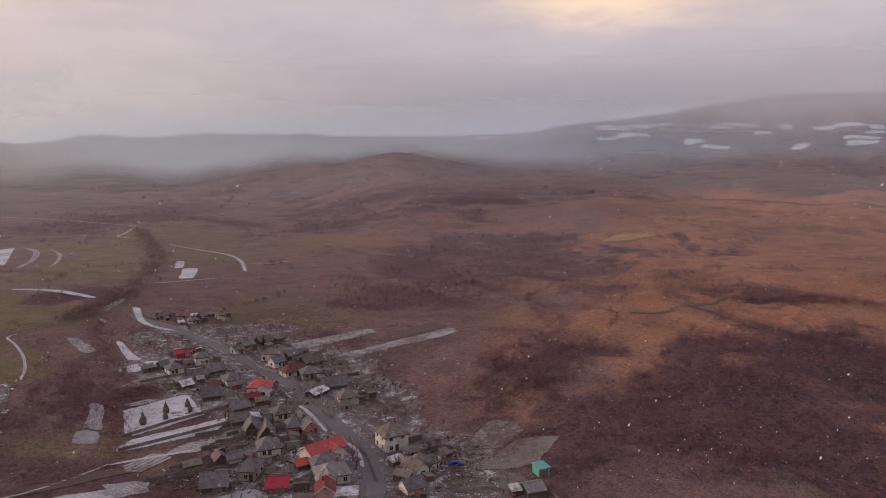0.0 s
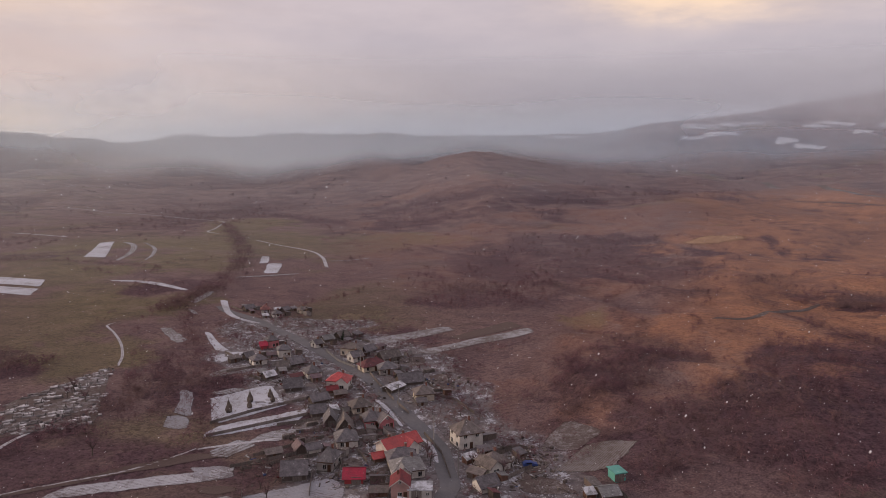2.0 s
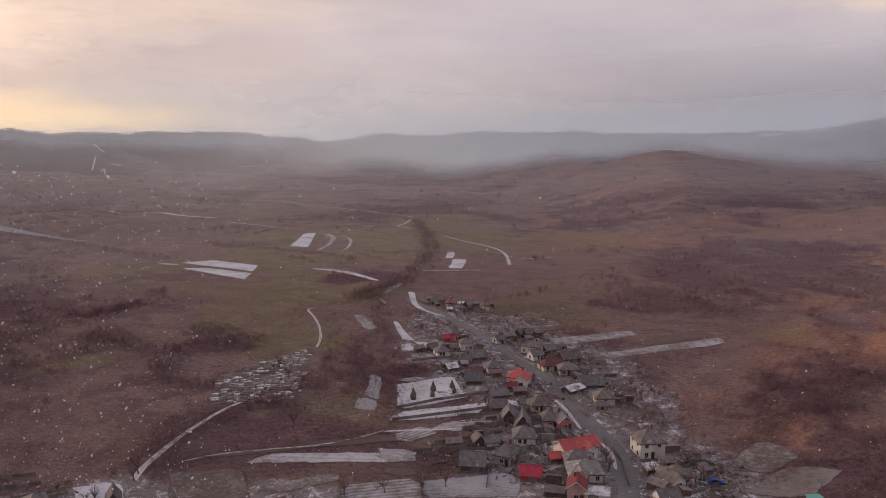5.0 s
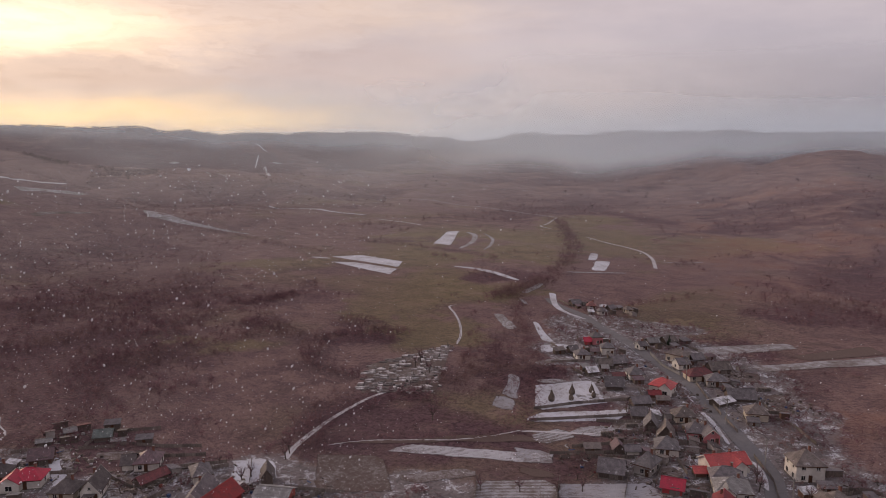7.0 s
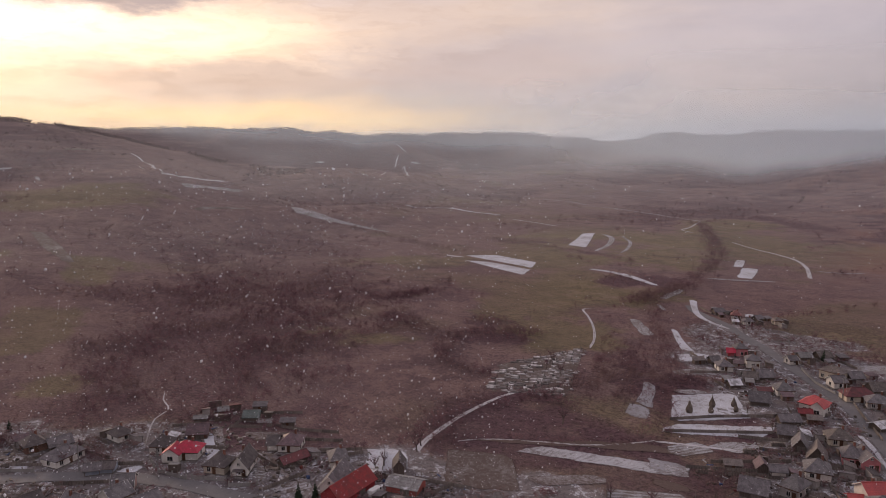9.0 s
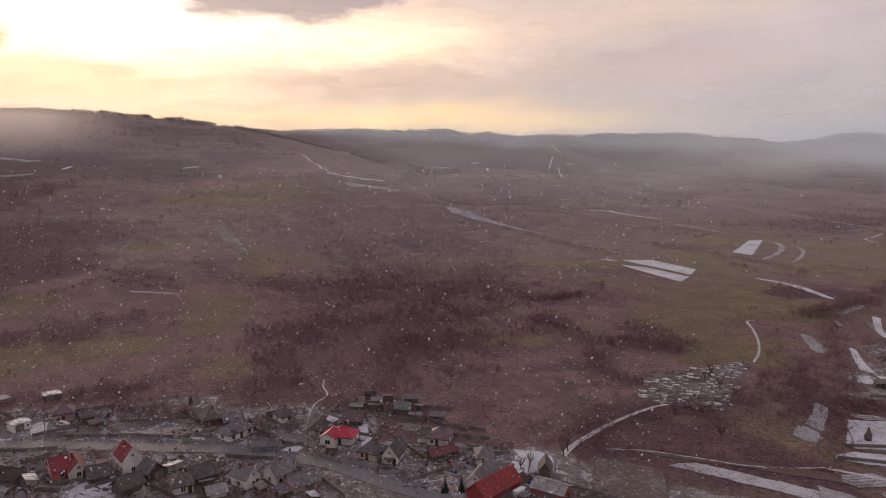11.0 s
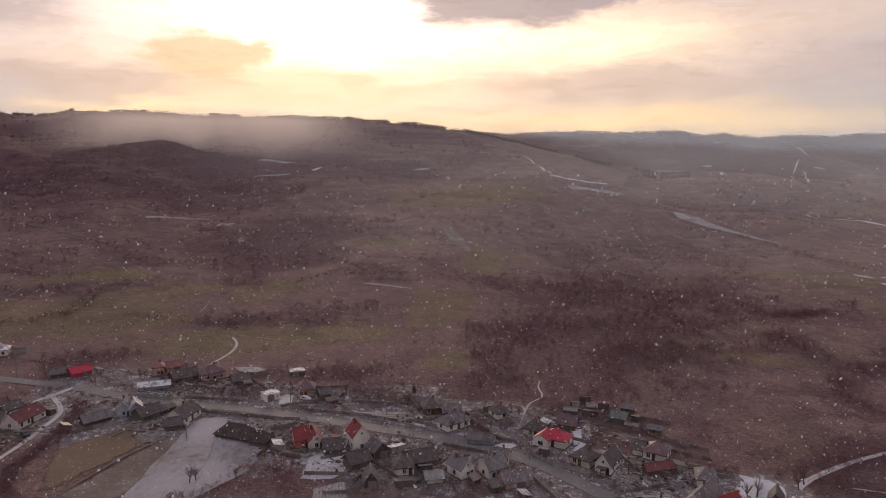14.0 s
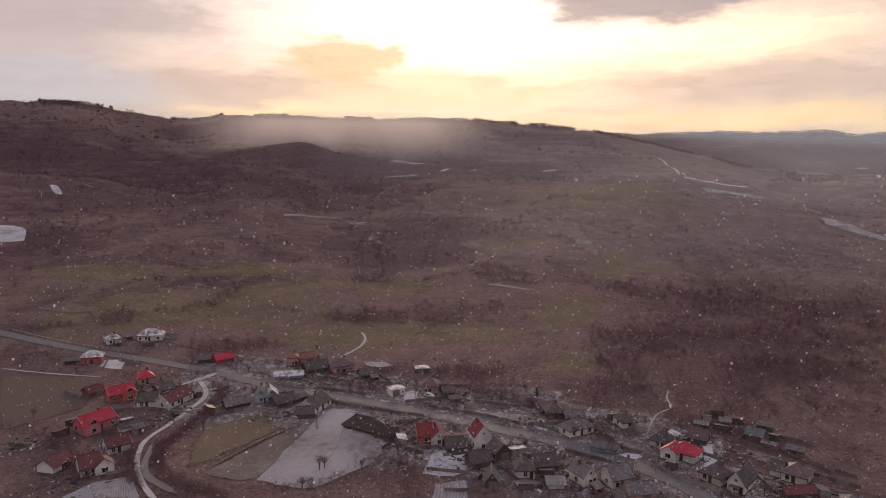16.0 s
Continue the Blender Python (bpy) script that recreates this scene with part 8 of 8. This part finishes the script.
brush([(-206.7, -111.6), (-197.7, -108.2), (-187.2, -102.4), (-178.6, -96.7)], 2.0, 420, 2.2, 150, "dark leafless brush beside the lane")
brush([(-279.6, -155.7), (-274.6, -136.6), (-275.5, -123.0), (-281.9, -113.7)], 3, 130, 2.8, 109, "leafless hedge between road and houses")
brush([(-270.8, -59.6), (-264.4, -47.4), (-264.7, -38.6)], 4, 110, 4, 110, "leafless garden brush")
brush([(-265.9, -8.2), (-256.1, 6.4), (-246.1, 17.9)], 5, 260, 3.5, 111, "dark leafless brush above the road")
brush([(-235.4, 36.4), (-226.5, 34.7), (-214.7, 36.3)], 3, 120, 3, 112, "dark leafless brush above the road")
brush([(-194.0, -38.1), (-200.0, -29.0), (-187.5, -21.2), (-177.7, -26.4)], 6, 170, 3.5, 113, "leafless garden shrubs")
brush([(-178.9, -60.1), (-183.1, -48.8), (-192.1, -41.1)], 3, 90, 3, 114, "leafless shrubs along the field")
brush([(-302.2, -219.2), (-299.6, -196.8), (-287.2, -171.9)], 5, 170, 2.6, 115, "leafless hedge along the road")
brush([(-296.8, -139.2), (-286.2, -105.6), (-287.4, -94.0)], 2.5, 90, 2, 116, "leafless hedge along the road")
brush([(-75.4, 236.1), (-62.4, 230.6), (-50.1, 220.3)], 3, 80, 2.5, 117, "leafless bushes at the foot of the bank")
brush([(-89.9, 281.0), (-72.9, 268.6), (-70.3, 247.5)], 5, 90, 3, 118, "leafless bushes behind the barns")
brush([(-33.0, 196.1), (-22.5, 187.9), (-11.1, 207.9)], 3, 80, 2.5, 119, "leafless bushes round the stony plot")
brush([(-0.3, 200.7), (8.4, 198.1), (15.6, 195.4), (12.2, 182.3), (9.0, 172.7)], 1.5, 140, 1.8, 120, "leafless hedge round a plot")
brush([(-87.1, 284.9), (-75.8, 298.8), (-53.7, 316.9), (-16.9, 352.5)], 4, 200, 3, 121, "leafless hedge along the field")
brush([(-32.5, 212.6), (-20.6, 237.5), (-2.1, 269.8), (11.8, 308.9)], 5, 220, 3.5, 122, "leafless brush in a gully")
brush([(-1018, 496), (-970, 547), (-778, 513), (-714, 541)], 14, 420, 5, 130, "leafless hedge along a terrace bank")
brush([(-698, 379), (-649, 394), (-547, 382), (-485, 384)], 9, 320, 5, 131, "leafless hedge along a terrace bank")
brush([(-537, 452), (-483, 461), (-429, 465), (-373, 460)], 6, 260, 4, 132, "leafless hedge along a terrace bank")
brush([(-364, 214), (-362, 235), (-364, 261)], 6, 220, 4.5, 133, "leafless hedge along a terrace bank")
brush([(-584, 525), (-597, 572)], 6, 60, 4, 134, "leafless hedge along a terrace bank")
brush([(-557, 533), (-574, 574)], 6, 60, 4, 135, "leafless hedge along a terrace bank")
brush([(-323, 196), (-299, 204)], 6, 120, 4.5, 136, "leafless hedge along a terrace bank")
brush([(-356, 224), (-368, 262)], 5, 120, 4, 137, "leafless hedge along a terrace bank")
brush([(75, 423), (104, 417), (138, 405), (157, 392)], 7, 420, 4.5, 138, "leafless hedge along a terrace bank")
brush([(20, 566), (33, 494), (47, 446)], 9, 160, 4, 139, "leafless hedge along a terrace bank")
brush([(56, 440), (74, 477), (94, 514)], 9, 160, 4, 140, "leafless hedge along a terrace bank")
brush([(161, 696), (183, 696)], 8, 60, 4, 141, "leafless hedge along a terrace bank")
brush([(203, 945), (185, 758)], 6, 50, 3, 142, "leafless hedge along a terrace bank")
brush([(-472, 971), (-425, 1005), (-370, 998)], 16, 160, 5, 143, "leafless hedge along a terrace bank")
brush([(-68, 647), (-28, 661), (-8, 669)], 10, 130, 4, 144, "leafless hedge along a terrace bank")
brush([(-998, -27), (-1026, 37), (-1007, 106)], 18, 300, 6, 145, "leafless hedge along a terrace bank")
brush([(-470, -214), (-463, -192), (-474, -168)], 6, 120, 3, 146, "leafless hedge along a terrace bank")
brush([(-394, -122), (-381, -93), (-376, -68)], 5, 160, 3, 147, "leafless hedge along a terrace bank")
brush([(-350, -251), (-371, -243), (-380, -235)], 5, 120, 3, 148, "leafless hedge along a terrace bank")
brush([(-42.8, 240.4), (-28.3, 253.8), (-6.6, 278.1), (11.9, 312.0)], 4, 320, 3.5, 151, "leafless brush in a gully")
brush([(-27.2, 227.2), (-15.0, 238.5), (0.1, 259.7)], 4, 220, 3, 152, "leafless brush in a gully")
bare_garden_tree(-192.8, -50.2, 6.0, 300)
bare_garden_tree(-194.3, -48.9, 5.0, 301)
bare_garden_tree(-205.9, -31.7, 5.0, 302)
bare_garden_tree(-204.0, -28.6, 5.0, 303)
bare_garden_tree(-194.0, -38.1, 4.0, 304)
bare_garden_tree(-181.2, -52.2, 4.0, 305)
bare_garden_tree(-220.5, -94.7, 5.0, 306)
bare_garden_tree(-219.8, 26.3, 5.0, 307)
bare_garden_tree(-283.0, -99.8, 4.0, 308)
bare_garden_tree(-264.0, -53.9, 5.0, 309)
bare_garden_tree(-264.5, -46.3, 6.0, 310)
bare_garden_tree(-259.1, -8.1, 5.0, 311)
bare_garden_tree(-250.0, 0.2, 5.0, 312)
bare_garden_tree(-164.8, 96.6, 6.0, 313)
bare_garden_tree(-166.4, 100.4, 5.0, 314)
bare_garden_tree(-168.7, 113.5, 6.0, 315)
bare_garden_tree(-171.3, 116.8, 7.0, 316)
bare_garden_tree(-224.1, 27.9, 6.0, 317)
bare_garden_tree(-183.2, 71.6, 5.0, 318)
bare_garden_tree(-179.7, 98.8, 4.0, 319)
bare_garden_tree(-126.4, 222.0, 4.0, 320)
bare_garden_tree(-113.0, 214.2, 4.0, 321)
bare_garden_tree(-98.9, 231.8, 4.0, 322)
bare_garden_tree(-83.0, 213.8, 4.0, 323)
bare_garden_tree(-97.8, 278.5, 5.0, 324)
bare_garden_tree(-73.2, 253.7, 5.0, 325)
bare_garden_tree(-59.6, 220.5, 4.0, 326)
bare_garden_tree(-46.5, 185.0, 5.0, 327)
bare_garden_tree(-34.7, 188.3, 5.0, 328)
bare_garden_tree(-60.8, 188.3, 6.0, 329)
bare_garden_tree(-58.3, 183.2, 6.0, 330)
bare_garden_tree(-98.4, 198.0, 4.0, 331)
bare_garden_tree(-93.9, 154.8, 5.0, 332)
bare_garden_tree(-98.9, 160.2, 4.0, 333)
bare_garden_tree(-157.2, 163.9, 7.0, 334)
bare_garden_tree(-208.1, 210.8, 7.0, 335)
bare_garden_tree(-204.0, 203.2, 6.0, 336)
bare_garden_tree(-194.2, 201.5, 6.0, 337)
bare_garden_tree(-114.4, 137.1, 5.0, 338)
bare_garden_tree(-106.2, 143.7, 5.0, 339)
bare_garden_tree(-44.9, 188.6, 5.0, 340)
bare_garden_tree(-37.1, 182.0, 5.0, 341)
bare_garden_tree(-39.9, 196.1, 4.0, 342)
bare_garden_tree(-63.3, 248.8, 4.0, 343)
bare_garden_tree(-228.6, -157.2, 5.0, 344)
bare_garden_tree(-210.3, -136.4, 5.0, 345)
bare_garden_tree(-260.6, -119.1, 4.0, 346)
bare_garden_tree(-256.5, -132.7, 5.0, 347)
conifer(-163.0, 72.0, 5.0, 400)
conifer(-161.5, 76.1, 4.5, 401)
conifer(-139.5, 303.3, 6.0, 402)
conifer(-260.6, 17.4, 4.0, 403)
haystack(-138.9, 207.0, 4.6, 500)
haystack(-137.2, 217.9, 4.2, 501)
haystack(-134.2, 212.6, 3.4, 502)
haystack(-132.9, 224.5, 3.6, 503)
haystack(-129.5, 220.3, 3.2, 504)
graveyard([(-196.5, 165.7), (-221.7, 192.9), (-217.1, 241.2), (-174.3, 184.7)], 250, -38, 7)
fence([(-111.1, 263.7), (-99.5, 247.2), (-87.0, 230.7)])
fence([(-84.8, 228.3), (-77.3, 219.2)])
fence([(-139.4, 284.6), (-127.8, 271.8), (-116.8, 265.0)], "grey concrete fence with low wall and rails", True)
fence([(-66.8, 203.7), (-57.5, 191.4), (-50.5, 176.5)])
fence([(-85.1, 194.9), (-75.2, 201.1)])
fence([(-89.0, 201.6), (-80.3, 202.0)])
fence([(-138.5, 195.5), (-130.9, 209.6), (-118.4, 224.7)])
fence([(-133.4, 185.7), (-111.2, 210.9)])
fence([(-111.3, 177.4), (-96.8, 194.7)])
fence([(-113.9, 169.0), (-103.8, 178.1), (-95.9, 185.1)])
fence([(-111.4, 234.2), (-107.3, 240.7)])
fence([(-76.3, 239.0), (-65.5, 234.6), (-55.4, 222.5)])
fence([(-45.1, 192.3), (-36.8, 199.1), (-33.3, 197.6)])
fence([(-35.1, 179.4), (-29.8, 186.8)])
fence([(-312.9, -184.8), (-307.7, -158.3)], "grey concrete fence with low wall and rails", True)
fence([(-269.4, -88.6), (-263.1, -71.3)], "grey concrete fence with low wall and rails", True)
fence([(-264.6, -67.2), (-257.8, -46.3)])
fence([(-249.0, -59.5), (-238.0, -33.4), (-236.0, -23.4)])
fence([(-245.2, -22.0), (-237.5, -1.9), (-230.0, 9.3)])
fence([(-251.5, -5.9), (-246.3, 10.2)])
fence([(-212.4, -30.4), (-236.2, -21.4)], "grey concrete fence with low wall and rails", True)
fence([(-193.5, -19.3), (-191.7, -7.2)])
fence([(-230.1, 13.1), (-221.0, 25.1)])
fence([(-209.2, 21.9), (-201.4, 35.8)])
fence([(-186.4, -109.3), (-190.1, -104.2)], "grey concrete fence with low wall and rails", True)
fence([(-295.8, -161.4), (-289.5, -148.4)])
fence([(-228.0, -32.2), (-232.3, -24.0)])
fence([(-211.8, 47.8), (-202.1, 46.8), (-191.3, 52.1)], "grey concrete fence with low wall and rails", True)
fence([(-191.0, 53.5), (-184.1, 60.5)], "grey concrete fence with low wall and rails", True)
fence([(-180.5, 60.0), (-176.6, 66.3)], "grey concrete fence with low wall and rails", True)
fence([(-172.6, 66.3), (-175.1, 79.8)])
fence([(-214.3, 84.8), (-213.7, 86.5), (-202.3, 94.1), (-195.3, 101.5)])
fence([(-220.4, 76.7), (-223.5, 80.8)])
fence([(-226.8, 11.5), (-221.0, 19.1)], "grey concrete fence with low wall and rails", True)
fence([(-186.3, 89.9), (-179.4, 100.6)])
fence([(-156.4, 106.3), (-144.3, 99.0)])
fence([(-144.5, 99.7), (-144.9, 108.5)])
fence([(-119.1, 141.6), (-111.5, 131.3)])
fence([(-102.5, 156.9), (-95.8, 145.4)])
power_line([(-324.9, -217.7), (-309.0, -176.1), (-296.8, -139.2), (-282.6, -104.4), (-260.5, -66.3), (-244.8, -27.1), (-230.1, 5.6), (-214.5, 29.5), (-197.0, 46.2)])
power_line([(-48.4, 177.1), (-62.0, 198.6), (-83.0, 224.8), (-112.4, 260.7), (-152.0, 298.1), (-184.3, 319.4)])
car(-256.6, -22.8, 60, CAR_WHITE, "white car parked in front of a house")
car(-153.3, 89.5, 110, CAR_WHITE, "white van parked beside the barn", True)
car(-30.6, 187.2, 20, CAR_BLUE, "vehicle under a blue tarpaulin cover")
car(-233.4, -109.7, 40, CAR_DARK, "dark car parked in the muddy yard")
woodpile(-206.3, -23.7, 60, 6, 600)
woodpile(-190.1, -4.0, 150, 5, 601)
woodpile(-193.8, -0.7, 150, 4, 602)
woodpile(-182.9, 80.1, 40, 7, 603)
woodpile(-225.6, 65.5, 20, 4, 604)
woodpile(-105.1, 203.1, 40, 4, 605)
woodpile(-88.0, 197.1, 130, 5, 606)
woodpile(-84.8, 265.4, 40, 5, 607)
woodpile(-34.2, 194.0, 30, 5, 608)
woodpile(-107.6, 192.1, 40, 4, 609)
woodpile(-276.5, -63.0, 60, 4, 610)
woodpile(-205.2, -147.0, 80, 7, 611)
clutter(((-83, 199, 5, 30), (-83, 181, 5, 40), (-102, 197, 5, 40), (-109, 219, 5, 40), (-140, 242, 5, 40), (-141, 262, 5, 40), (-102, 277, 5, 40), (-102, 264, 5, 30), (-75, 253, 5, 60), (-79, 238, 5, 30), (-34, 190, 5, 80), (-38, 191, 5, 40), (-75, 172, 5, 40), (-97, 239, 5, 30), (-97, 172, 5, 30), (-107, 177, 5, 25), (-235, -72, 5, 40), (-274, -69, 5, 60), (-280, -57, 5, 60), (-285, -76, 5, 30), (-231, -36, 5, 25), (-199, -4, 5, 60), (-208, 8, 5, 50), (-203, 18, 5, 50)), 8)
clutter(((-190, 20, 5, 40), (-194, 26, 5, 40), (-210, -27, 5, 40), (-207, -9, 5, 20), (-231, -112, 5, 40), (-182, -118, 5, 40), (-205, -146, 5, 40), (-261, -119, 5, 20), (-262, -93, 5, 25), (-259, -14, 5, 25), (-213, 68, 5, 50), (-189, 72, 5, 40), (-178, 79, 5, 50), (-225, 66, 5, 25), (-232, 78, 5, 25), (-166, 92, 5, 30), (-181, 86, 5, 30), (-145, 104, 5, 40), (-233, 16, 5, 40), (-171, 68, 5, 20), (-29, 180, 5, 40)), 9)
fill_yards(11)
garden_shrubs(25000, 12)
falling_snow(13000, 10)
